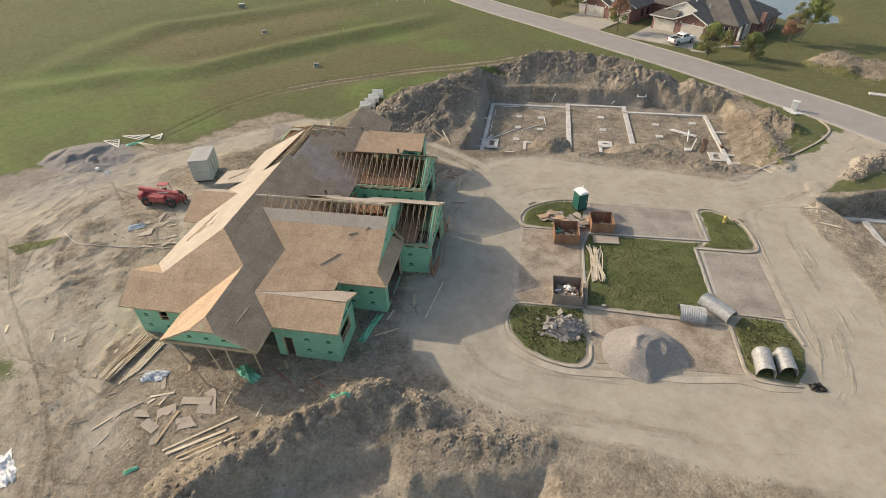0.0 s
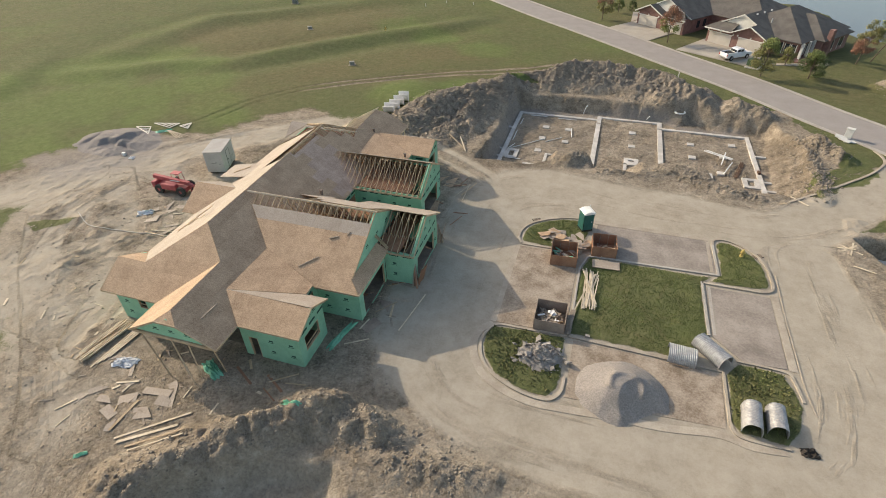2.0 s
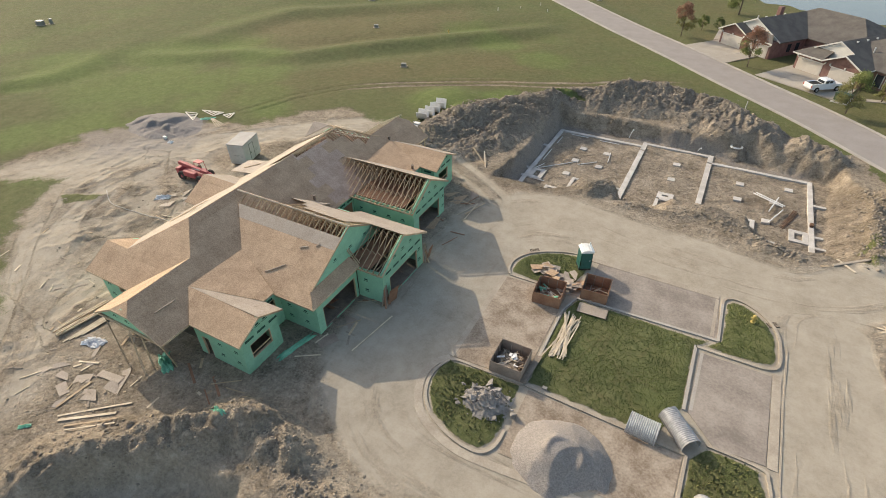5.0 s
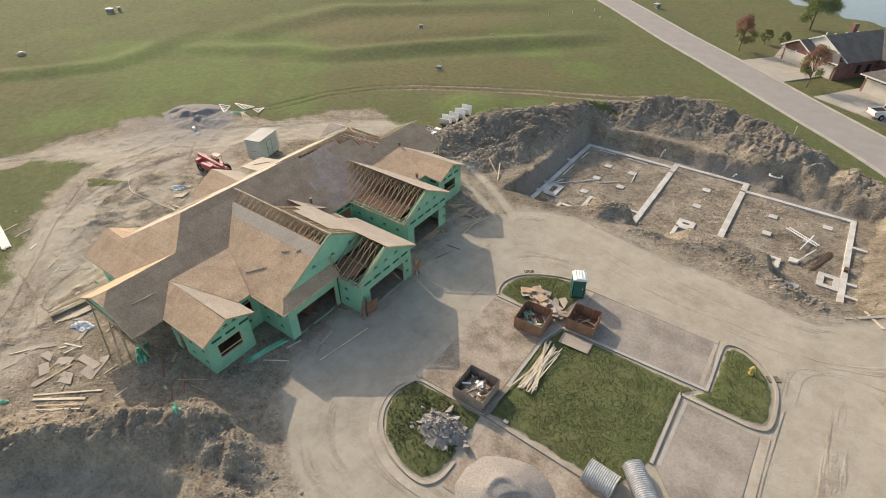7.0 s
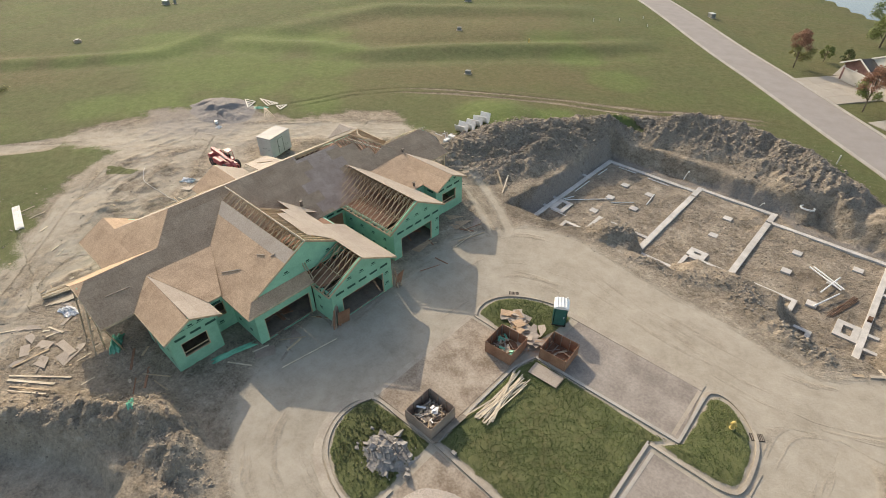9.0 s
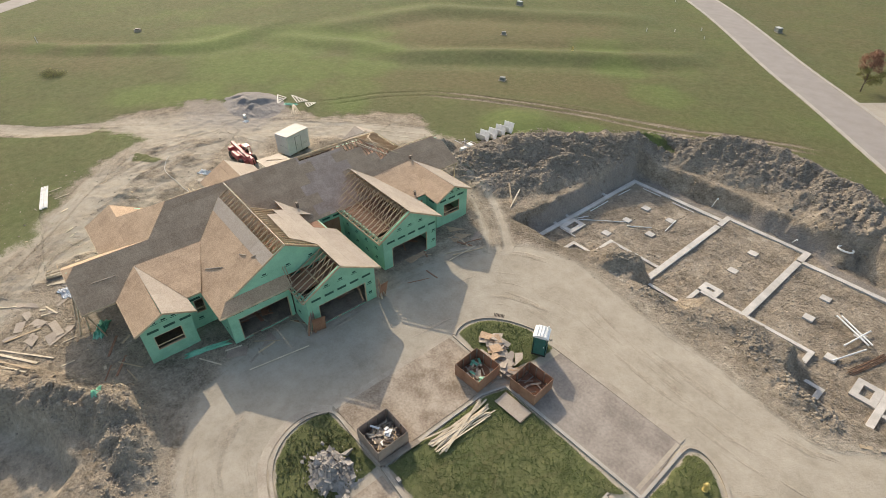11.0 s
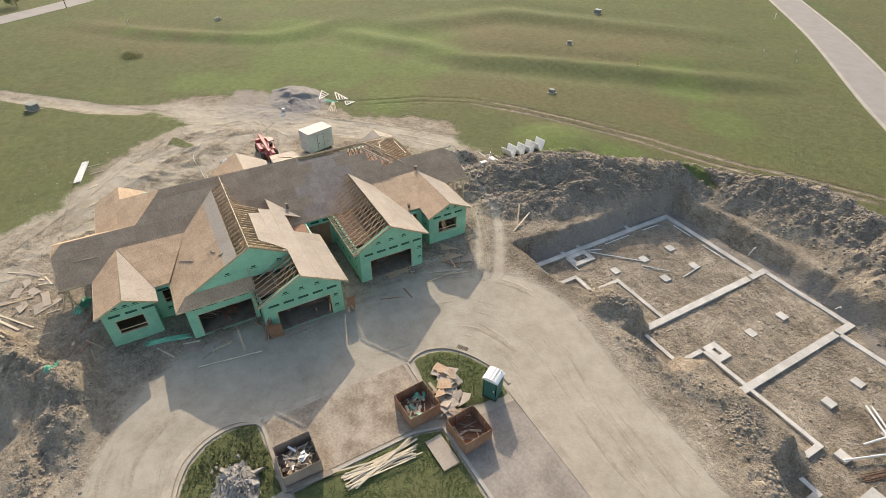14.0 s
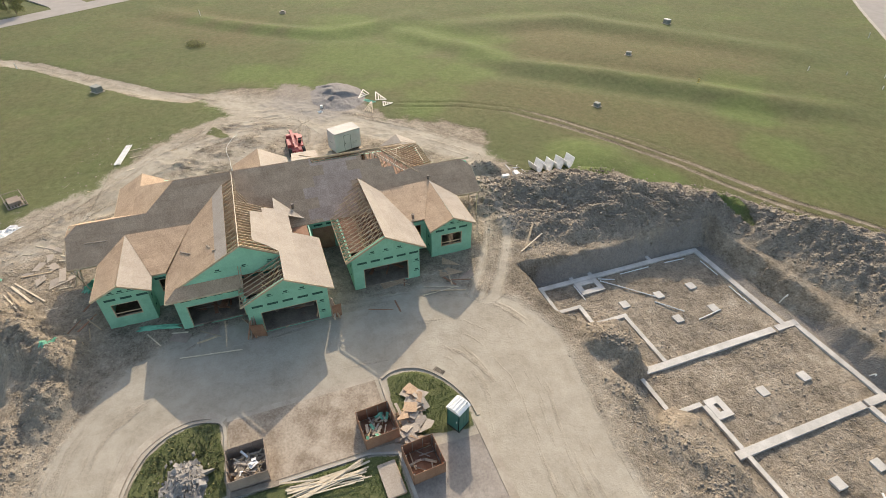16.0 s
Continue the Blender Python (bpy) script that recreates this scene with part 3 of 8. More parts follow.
def soil_at(x, y):
    """Grass, gravel, packed dust and dryness of the grass, each 0 to 1."""
    wob = 0.9 * fbm(x, y, 5, 4, 101) + 0.35 * fbm(x, y, 1.1, 3, 105)
    fine = 0.25 * fbm(x, y, 0.8, 3, 107)
    edge = 0.8 + 3.0 * step(-20 - x, 0, 15)
    grass = 1 - step(inside(x, y, DIRT_SITE) + 2.4 * wob + 0.4 * edge * fbm(x, y, 2.2, 3, 109), -edge, edge)
    for poly in (ISLAND_SW, ISLAND_N, ISLAND_NE, ISLAND_SE, GRASS_PLOT):
        grass = np.maximum(grass, step(inside(x, y, poly) + fine * 0.6 + 0.05, -0.05, 0.35))
    for poly, k in ((PIT_GRASS, 0.5), (CORNER_GRASS, 0.8), (HEAP_GRASS, 0.6), (WEST_GRASS, 0.8)):
        grass = np.maximum(grass, step(inside(x, y, poly) + k * wob, -0.4, 0.6) * 0.95)
    for line in TRACKS:
        d, w = along(x, y, line)
        grass = grass * step(d + 0.5 * wob - w, -0.8, 0.6)
    d, = along(x, y, RUTS)
    fade = step(x, -50, -36) * (1 - step(x, 2, 14))
    d = d + 0.35 * fbm(x, y, 7, 3, 129)
    worn = np.exp(-((d - 0.9) / 0.50) ** 2) * (0.55 + 0.45 * value_noise(x / 5, y / 5, 131)) + 0.6 * np.exp(-((d - 2.5) / 0.30) ** 2) * value_noise(x / 9, y / 9, 133) + 0.35 * np.exp(-(d / 2.6) ** 2)
    grass = grass * (1 - 0.72 * fade * np.clip(worn, 0, 1))
    trodden = fade * np.exp(-(d / 3.2) ** 2)
    spoil = np.zeros(x.shape)
    for line in RIDGES[:3]:
        d, h, w = along(x, y, line)
        spoil = np.maximum(spoil, 1 - step(d / w, 0.5, 1.0))
    for line in RIDGES[11:13]:
        d, h, w = along(x, y, line)
        grass = grass * step(d / w + 0.5 * wob, 0.45, 0.95)
    grey = 0.62 * step(inside(x, y, GREY_GRAVEL) + 2.5 * wob, -2.0, 2.5)
    grey = np.maximum(grey, 0.34 * spoil)
    bed, = along(x, y, [(-6.6, 61.5), (-6.6, 80.2), (5.4, 80.6), (6.4, 81.6), (15.6, 81.6), (18, 79.6), (26, 79.4)])
    grey = np.maximum(grey, 0.75 * (1 - step(bed + 0.4 * wob, 0.3, 1.0)))
    grass = grass * (1 - 0.85 * grey)
    dust = step(inside(x, y, ROAD_DUST) + 0.55 * wob, -0.5, 0.9)
    for line in TRACKS:
        d, w = along(x, y, line)
        dust = np.maximum(dust, 0.5 * (1 - step(d, w * 0.4, w)))
    lanes = step(inside(x, y, DIRT_SITE), 1, 5) * step(-24 - x, 0, 4) * (1 - step(y, 60, 66))
    dust = np.maximum(dust, lanes * np.clip(0.22 + 1.6 * fbm(x * 0.8 + y * 0.5, y * 0.8 - x * 0.5, 6, 5, 141), 0, 0.8))
    for line, w in (([(-66, 29), (-56, 37), (-48, 46), (-40, 56.5), (-30.5, 63.5)], 3.0), ([(-57, 36), (-49, 34), (-44, 27), (-38, 16), (-34, 4), (-32, -10)], 3.6), ([(-46, 40), (-40, 33), (-34, 24), (-30, 16)], 1.6), ([(-52, 44), (-43, 45), (-35, 41)], 2.2)):
        d, = along(x, y, line)
        dust = np.maximum(dust, 0.72 * (1 - step(d + 1.6 * wob, 0.5 * w, 1.25 * w)))
    # not dust: pit soil lightened through this channel to lift its shade
    dust = np.maximum(dust, 0.42 * step(inside(x, y, PIT_SW), -0.5, 1.0))
    lane2, = along(x, y, smooth_marks([(-30.5, 64.5), (-21.2, 61.0), (-16, 60.1), (-12.8, 59.0), (-9.4, 56.9), (-6.2, 54.8), (-4, 53)], 4))
    lane2 = lane2 + 0.2 * wob
    dust = np.maximum(dust, 0.95 * np.exp(-((lane2 - 1.05) / 0.42) ** 2))
    dry = np.zeros(x.shape)
    for poly in DRY_PATCH:
        dry = np.maximum(dry, step(inside(x, y, poly) + 4.0 * fbm(x, y, 16, 4, 151), -5, 6))
    dry = np.clip(dry * 0.8 + 0.35 * fbm(x, y, 25, 4, 161), 0, 1)
    for poly, sere in ((ISLAND_SW, 0.18), (ISLAND_N, 0.2), (ISLAND_NE, 0.3), (ISLAND_SE, 0.5), (GRASS_PLOT, 0.06)):
        dry = np.where(inside(x, y, poly) > -0.2, sere + 0.28 * fbm(x, y, 2.5, 4, 163), dry)
    beyond = step(x - 0.9 * (110 - y) - 14, 2, 10) * (1 - step(x, 70, 90))
    dry = np.maximum(dry, beyond * (0.42 + 0.35 * fbm(x, y, 7, 4, 167)))
    dry = np.maximum(dry, 0.85 * trodden)
    # faint pale lines across the plot
    for line in SCORES:
        d, = along(x, y, line)
        dry = np.maximum(dry, 0.85 * np.exp(-(d / 0.13) ** 2))
    near = step(inside(x, y, DIRT_SITE), -14, 0)
    dry = np.clip(dry * (1 - 0.3 * near) + 0.15 * near * fbm(x, y, 6, 4, 165), 0, 1)
    # darker, damper soil where it has been turned over
    damp = np.zeros(x.shape)
    for line, w in (([(30.2, 76), (30.6, 68), (30.0, 60)], 2.6),
                    ([(-11.5, 57.5), (-15, 60.5)], 2.0), ([(-9.5, 59.6), (-7, 61), (-7.6, 64)], 1.6), ([(-5.5, 58.2), (-2.0, 58.6), (2.5, 60.4)], 1.5), ([(-36, 52), (-33, 58)], 1.8), ([(20, 70), (24, 72)], 2.0)):
        d, = along(x, y, line)
        damp = np.maximum(damp, 1 - step(d + 1.8 * wob, 0.5 * w, 1.2 * w))
    damp = damp * np.clip(0.65 + 0.9 * fbm(x, y, 3.0, 4, 191), 0, 1)
    for hx, hy, hr in HUMMOCKS:
        d = np.hypot(x - hx, y - hy) / hr + 0.5 * fbm(x, y, 1.8, 4, 193)
        damp = np.maximum(damp, (1 - step(d, 0.5, 1.35)) * np.clip(0.75 + 0.9 * fbm(x, y, 0.8, 4, 197), 0, 1))
    bare = 1 - step(grass, 0.2, 0.5)
    return grass, grey, dust * (1 - 0.8 * damp * step(-24 - x, 0, 2)), dry * (1 - bare) + damp * bare


def lane_at(x, y):
    """Metres along the nearest lane, metres across it, how much it is driven on, and how lush the turf is."""
    best, run, side = (np.full(x.shape, v) for v in (1e9, 0.0, 0.0))
    for k, (line, half) in enumerate(LANES):
        pts, s = smooth_marks(line, 3), 60.0 * k
        for (ax, ay), (bx, by) in zip(pts, pts[1:]):
            ex, ey = bx - ax, by - ay
            length = math.hypot(ex, ey)
            t = np.clip(((x - ax) * ex + (y - ay) * ey) / (length * length + 1e-9), 0, 1)
            qx, qy = x - ax - t * ex, y - ay - t * ey
            d = np.hypot(qx, qy) / half
            near = d < best
            best = np.where(near, d, best)
            run = np.where(near, s + t * length, run)
            side = np.where(near, np.copysign(d * half, ex * qy - ey * qx), side)
            s += length
    drive = 1 - step(best, 0.7, 1.4)
    lush = np.zeros(x.shape)
    for cx, cy, r in LUSH:
        lush = np.maximum(lush, 1 - step(np.hypot(x - cx, y - cy) / r + 0.35 * fbm(x, y, 5, 4, 195), 0.35, 1.1))
    return run, side, drive, 0.8 * lush


def axis(lo, hi, fine, out_lo, out_hi, grow=1.14):
    mid = list(np.arange(lo, hi + 1e-6, fine))
    left, right, s = [], [], fine
    p = lo
    while p > out_lo:
        s *= grow
        p -= s
        left.append(p)
    p, s = hi, fine
    while p < out_hi:
        s *= grow
        p += s
        right.append(p)
    return np.array(left[::-1] + mid + right)


GX, GY = axis(-64, 42, 0.19, -1500, 1500, 1.05), axis(6, 96, 0.19, -1500, 1700, 1.05)
gx, gy = np.meshgrid(GX, GY)
gz = height_at(gx, gy)
nx, ny = len(GX), len(GY)
idx = np.arange(nx * ny).reshape(ny, nx)
quads = np.stack([idx[:-1, :-1], idx[:-1, 1:], idx[1:, 1:], idx[1:, :-1]], -1).reshape(-1, 4)
gme = bpy.data.meshes.new("ground")
gme.vertices.add(nx * ny)
gme.vertices.foreach_set("co", np.stack([gx, gy, gz], -1).ravel().astype(np.float32))
gme.loops.add(len(quads) * 4)
gme.loops.foreach_set("vertex_index", quads.ravel().astype(np.int32))
gme.polygons.add(len(quads))
gme.polygons.foreach_set("loop_start", np.arange(0, len(quads) * 4, 4, dtype=np.int32))
gme.polygons.foreach_set("use_smooth", np.ones(len(quads), bool))
gme.update()
attr = gme.color_attributes.new("zone", "FLOAT_COLOR", "POINT")
attr.data.foreach_set("color", np.stack(soil_at(gx, gy), -1).ravel().astype(np.float32))
lane = gme.color_attributes.new("lane", "FLOAT_COLOR", "POINT")
lane.data.foreach_set("color", np.stack(lane_at(gx, gy), -1).ravel().astype(np.float32))
gme.materials.append(M_GROUND)
ground = tagged(new("ground", gme), "trampled clay building site and mown green field", "ground", kind="structure")


def z_at(x, y):
    """Height of the ground sheet at a point."""
    i = int(np.clip(np.searchsorted(GX, x) - 1, 0, nx - 2))
    j = int(np.clip(np.searchsorted(GY, y) - 1, 0, ny - 2))
    u, v = (x - GX[i]) / (GX[i + 1] - GX[i]), (y - GY[j]) / (GY[j + 1] - GY[j])
    return float((1 - u) * (1 - v) * gz[j, i] + u * (1 - v) * gz[j, i + 1] + (1 - u) * v * gz[j + 1, i] + u * v * gz[j + 1, i + 1])


def z_many(x, y):
    i, j = np.clip(np.searchsorted(GX, x) - 1, 0, nx - 2), np.clip(np.searchsorted(GY, y) - 1, 0, ny - 2)
    u, v = (x - GX[i]) / (GX[i + 1] - GX[i]), (y - GY[j]) / (GY[j + 1] - GY[j])
    return (1 - u) * (1 - v) * gz[j, i] + u * (1 - v) * gz[j, i + 1] + (1 - u) * v * gz[j + 1, i] + u * v * gz[j + 1, i + 1]


# ---- street ----
def ribbon(bm, line, half, z0, z1):
    """A strip of constant width along a line, as a closed solid."""
    pts = [Vector((p[0], p[1], 0)) for p in line]
    rows = []
    for k, p in enumerate(pts):
        d = (pts[min(k + 1, len(pts) - 1)] - pts[max(k - 1, 0)]).normalized()
        n = Vector((-d.y, d.x, 0))
        rows.append([bm.verts.new(p + n * s * half + Vector((0, 0, z))) for s, z in ((-1, z0), (-1, z1), (1, z1), (1, z0))])
    for a, b in zip(rows, rows[1:]):
        for j in range(4):
            bm.faces.new((a[j], b[j], b[(j + 1) % 4], a[(j + 1) % 4]))
    bm.faces.new(rows[0])
    bm.faces.new(rows[-1][::-1])
    bmesh.ops.recalc_face_normals(bm, faces=bm.faces)
    return bm


def smooth_line(line, cuts=6, closed=False):
    """A Catmull-Rom curve through the points."""
    p = [Vector((q[0], q[1])) for q in line]
    n = len(p)
    out = []
    for k in range(n if closed else n - 1):
        a, b, c, d = ((p[(k + j) % n] for j in (-1, 0, 1, 2)) if closed else (p[max(k - 1, 0)], p[k], p[k + 1], p[min(k + 2, n - 1)]))
        for j in range(cuts):
            t = j / cuts
            out.append(tuple(0.5 * (2 * b + (c - a) * t + (2 * a - 5 * b + 4 * c - d) * t * t + (3 * b - 3 * c + d - a) * t ** 3)))
    if not closed:
        out.append(tuple(p[-1]))
    return out


def offset_line(line, d):
    p = [Vector((q[0], q[1])) for q in line]
    out = []
    for k in range(len(p)):
        e = (p[min(k + 1, len(p) - 1)] - p[max(k - 1, 0)]).normalized()
        out.append(tuple(p[k] + d * Vector((-e.y, e.x))))
    return out


M_STREET = rough_surface("pale_asphalt", (0.262, 0.236, 0.217), (0.305, 0.277, 0.257), 0.4, 6.0, 0.9, 0.1)
M_KERB = rough_surface("street_kerb_concrete", (0.33, 0.30, 0.262), (0.42, 0.385, 0.34), 0.5, 8.0, 0.9, 0.1)
street_line = smooth_line(STREET, 8)
road = tagged(part("road", ribbon(bmesh.new(), street_line, 3.6, -0.3, 0.05), M_STREET), "pale grey asphalt street between mown verges", "road", kind="structure")
for side in (-1, 1):
    tagged(part("street_kerb", ribbon(bmesh.new(), offset_line(street_line, side * 3.95), 0.30, -0.3, 0.09), M_KERB), "pale concrete kerb and gutter along the street", "kerb", kind="structure")
tagged(part("road", ribbon(bmesh.new(), smooth_line(WEST_STREET, 8), 3.4, -1.2, -0.36), M_STREET), "far pale street along the mown field", "road", kind="structure")

# ---- parking bays, gutters and kerbs of the court ----
M_BAY = rough_surface("dusty_asphalt", (0.20, 0.170, 0.147), (0.345, 0.300, 0.258), 0.35, 5.0, 0.9, 0.1)
M_APRON = rough_surface("dirty_apron", (0.185, 0.140, 0.102), (0.405, 0.340, 0.270), 0.55, 6.0, 0.92, 0.15)
BAYS = [("north", [(7.7, 42.3), (19.0, 42.5), (18.6, 47.9), (8.0, 47.9)]), ("east", [(17.9, 40.6), (23.0, 40.6), (22.9, 32.4), (19.8, 32.3), (17.9, 34.4)])]
for _, poly in BAYS:
    tagged(part("parking_bay", prism(bmesh.new(), poly, -0.2, 0.035), M_BAY), "dusty grey asphalt parking bay", "parking bay", kind="structure")
tagged(part("parking_bay", prism(bmesh.new(), [(7.3, 25.2), (18.0, 25.7), (18.1, 30.6), (7.3, 30.9)], -0.2, 0.03), M_APRON), "dirt-covered parking bay below the gravel heap", "parking bay", kind="structure")
tagged(part("parking_bay", prism(bmesh.new(), [(0.95, 31.2), (6.6, 31.5), (6.6, 42.2), (0.95, 42.1)], -0.2, 0.03), M_APRON), "dirt-stained apron between the bins", "parking bay", kind="structure")


def kerb(line, half=0.11, top=0.14, closed=False, smooth=False, material=None):
    top = 0.75 * top
    pts = smooth_line(line, 5, closed) if smooth else list(line)
    if closed:
        pts = pts + [pts[0]]
    bm = ribbon(bmesh.new(), pts, half, -0.3, top)
    return tagged(part("kerb", bm, material or M_CONC_DUSTY), "dust-covered pale concrete kerb", "kerb", kind="structure")


kerb(offset_line(smooth_line([(6.75, 31.2), (3.6, 31.05), (1.2, 30.95), (0.5, 30.0), (0.3, 28.6), (0.75, 27.1), (1.8, 25.85), (3.4, 25.0), (5.0, 24.6), (6.3, 24.7), (6.95, 25.6), (7.05, 27.0)], 5), 0.0))
kerb(smooth_line([(0.75, 31.0), (-0.05, 30.0), (-0.25, 28.5), (0.25, 26.9), (1.4, 25.4), (3.2, 24.5), (5.0, 24.1), (7.0, 24.15), (10.5, 24.45), (14, 24.6), (17.3, 25.1), (19.5, 24.75), (21.6, 24.95)], 5), 0.3, 0.05)
kerb([(6.9, 31.3), (6.9, 40.2), (7.5, 42.15)], 0.09, 0.16, material=M_KERB)
kerb([(6.9, 31.25), (18.2, 30.85)], 0.16, 0.16)
kerb([(7.55, 42.2), (19.1, 42.55)], 0.12, 0.17, material=M_KERB)
kerb([(19.05, 42.5), (18.95, 47.3)], 0.11, 0.16, material=M_KERB)
kerb(smooth_line([(18.95, 47.2), (19.1, 48.1), (19.8, 48.5), (20.8, 48.3), (21.9, 47.6), (22.9, 46.4), (23.4, 44.9), (23.55, 42.6)], 5), 0.11, 0.15)
kerb(smooth_line([(23.55, 42.8), (23.3, 41.6), (22.4, 41.15), (21.0, 41.1), (17.55, 41.1)], 5), 0.11, 0.16)
kerb([(17.55, 41.2), (17.6, 34.4)], 0.11, 0.16, material=M_KERB)
kerb([(18.1, 40.6), (18.05, 34.6)], 0.12, 0.07, material=M_KERB)
kerb([(18.5, 47.8), (18.55, 42.9)], 0.14, 0.06)
kerb([(23.35, 40.9), (23.3, 32.3)], 0.3, 0.05)
kerb([(24.0, 44), (23.8, 38), (23.75, 31.0), (24.0, 28.4)], 0.05, 0.05)
kerb([(6.7, 48.25), (18.6, 48.2)], 0.3, 0.065)
kerb(smooth_line([(19.4, 32.2), (22.6, 32.05), (23.1, 31.3), (23.4, 29.4)], 5), 0.1, 0.14)
kerb([(18.3, 30.8), (18.25, 26.3)], 0.1, 0.15)
kerb(smooth_line([(18.25, 26.4), (18.6, 25.4), (20.0, 25.15), (21.8, 25.2)], 5), 0.1, 0.14)
kerb(smooth_line([(1.0, 42.6), (0.6, 43.4), (0.55, 44.6), (1.1, 45.9), (2.1, 46.9), (3.4, 47.7), (5.0, 48.3), (6.6, 48.45)], 5), 0.11, 0.14)
kerb([(1.0, 42.5), (3.2, 42.5), (6.9, 42.6)], 0.08, 0.10)
kerb(smooth_line([(27.6, 57.9), (31.2, 60.9), (34.9, 64.3), (37.9, 67.2), (40.1, 70.2), (40.6, 72.2), (40.2, 74.0)], 5), 0.13, 0.15)
kerb([(0.72, 42.1), (0.72, 31.2)], 0.24, 0.045)


# ---- the house under construction ----
house = thing("unfinished_house", "timber-framed house under construction, green-sheathed walls and bare strand-board roof", "house", pose(0, 0, 0))
PITCH, RIDGE_X, RIDGE_Z, EAVE_Z = 0.55, -23.3, 7.0, 3.42
MIRROR = 78.1


def clip_convex(poly, cell):
    """The part of a polygon inside a convex counter-clockwise cell, both of (u, v)."""
    out = list(poly)
    for k in range(len(cell)):
        (ax, ay), (bx, by) = cell[k], cell[(k + 1) % len(cell)]
        src, out = out, []
        for j in range(len(src)):
            p, q = src[j - 1], src[j]
            sp = (bx - ax) * (p[1] - ay) - (by - ay) * (p[0] - ax)
            sq = (bx - ax) * (q[1] - ay) - (by - ay) * (q[0] - ax)
            if (sp >= 0) != (sq >= 0):
                t = sp / (sp - sq)
                out.append((p[0] + t * (q[0] - p[0]), p[1] + t * (q[1] - p[1])))
            if sq >= 0:
                out.append(q)
        if len(out) < 3:
            return []
    return out


def area2(poly):
    return sum(poly[k - 1][0] * poly[k][1] - poly[k][0] * poly[k - 1][1] for k in range(len(poly)))


def slope(poly, plane, material=None, run="y", start=0.0, fresh_rows=(), rosy=None):
    """A roof slope: a deck over the plan polygon (x, y) on the plane z = a + b x + c y, covered with
    staggered strand-board sheets whose long side runs along y or x."""
    material = material or M_OSB
    if area2(poly) < 0:
        poly = poly[::-1]
    a, b, c = plane
    lift = lambda p, d: (p[0], p[1], a + b * p[0] + c * p[1] + d)
    n = len(poly)
    deck = solid("roof_slope", [lift(p, -0.05) for p in poly] + [lift(p, -0.012) for p in poly],
                 [tuple(range(n))[::-1], tuple(range(n, 2 * n))] + [(k, (k + 1) % n, n + (k + 1) % n, n + k) for k in range(n)], M_LUMBER, house)
    flat = math.sqrt(1 + b * b + c * c)
    du, dv = 1.22 / flat, 2.44
    rows = [p[0] if run == "y" else p[1] for p in poly]
    cols = [p[1] if run == "y" else p[0] for p in poly]
    k0 = math.floor((min(rows) - start) / du)
    k1 = math.ceil((max(rows) - start) / du)
    g = 0.004
    for k in range(k0, k1):
        u0, u1 = start + k * du + g, start + (k + 1) * du - g
        shift = (k % 2) * dv / 2 + 0.31
        j0, j1 = math.floor((min(cols) - shift) / dv), math.ceil((max(cols) - shift) / dv)
        for j in range(j0, j1):
            v0, v1 = shift + j * dv + g, shift + (j + 1) * dv - g
            cell = [(u0, v0), (u1, v0), (u1, v1), (u0, v1)] if run == "y" else [(v0, u0), (v1, u0), (v1, u1), (v0, u1)]
            piece = clip_convex(poly, cell)
            if len(piece) < 3 or abs(area2(piece)) < 0.06:
                continue
            tint = M_OSB_ROSE if rosy and rosy[0] < (v0 + v1) / 2 + 0.35 * (k % 3) < rosy[1] else material
            h = random.uniform(-0.002, 0.004)
            m = len(piece)
            solid("sheathing_panel", [lift(p, -0.010) for p in piece] + [lift(p, 0.008 + h) for p in piece],
                  [tuple(range(m, 2 * m))] + [(i, (i + 1) % m, m + (i + 1) % m, m + i) for i in range(m)],
                  M_OSB_PALE if k in fresh_rows else tint, deck)
    return deck


def mirrored(poly):
    return [(x, MIRROR - y) for x, y in poly]


P_EAST = (RIDGE_Z + PITCH * RIDGE_X, -PITCH, 0)
P_WEST = (RIDGE_Z - PITCH * RIDGE_X, PITCH, 0)
WZ = RIDGE_Z - PITCH * (-20.6 - RIDGE_X)
P_WING_W = (WZ + PITCH * 20.6, PITCH, 0)
# main east slope, with the open bays near its north end
slope([(-16.78, 19.5), (-16.78, 58.6), (-19.65, 58.6), (-20.6, 57.65), (-20.6, 51.9), (-20.1, 50.2), (-21.1, 50.2), (-21.1, 49.0), (-22.2, 49.0), (-22.2, 47.1), (-22.8, 47.1), (-22.8, 42.0), (-23.3, 42.0),
       (-23.3, 28.9), (-20.6, 26.2), (-20.6, 20.45), (-19.65, 19.5)], P_EAST, rosy=(42.0, 46.6))
slope([(-23.3, 28.9), (-27.15, 25.05), (-29.85, 27.75), (-29.85, 40.5), (-23.3, 40.5)], P_WEST, M_OSB_PALE)
slope([(-29.85, 40.5), (-25.6, 40.5), (-24.2, 49.0), (-29.85, 49.0)], P_WEST, M_OSB_PALE)
P_SHIP = (RIDGE_Z - PITCH * 28.9, 0, PITCH)
slope([(-23.3, 28.9), (-20.6, 26.2), (-24.4, 22.4), (-29.9, 22.4), (-29.9, 25.05), (-27.15, 25.05)], P_SHIP, run="x")
slope([(-29.9, 25.05), (-27.15, 25.05), (-29.85, 27.75), (-29.9, 27.75)], (4.88 + PITCH * 25.05, 0, -PITCH), run="x")
slope([(-20.6, 26.2), (-24.4, 22.4), (-24.4, 19.5), (-21.55, 19.5), (-20.6, 20.45)], P_WING_W)
slope([(-20.6, 20.45), (-21.55, 19.5), (-19.65, 19.5)], (WZ - PITCH * 20.45, 0, PITCH), run="x")
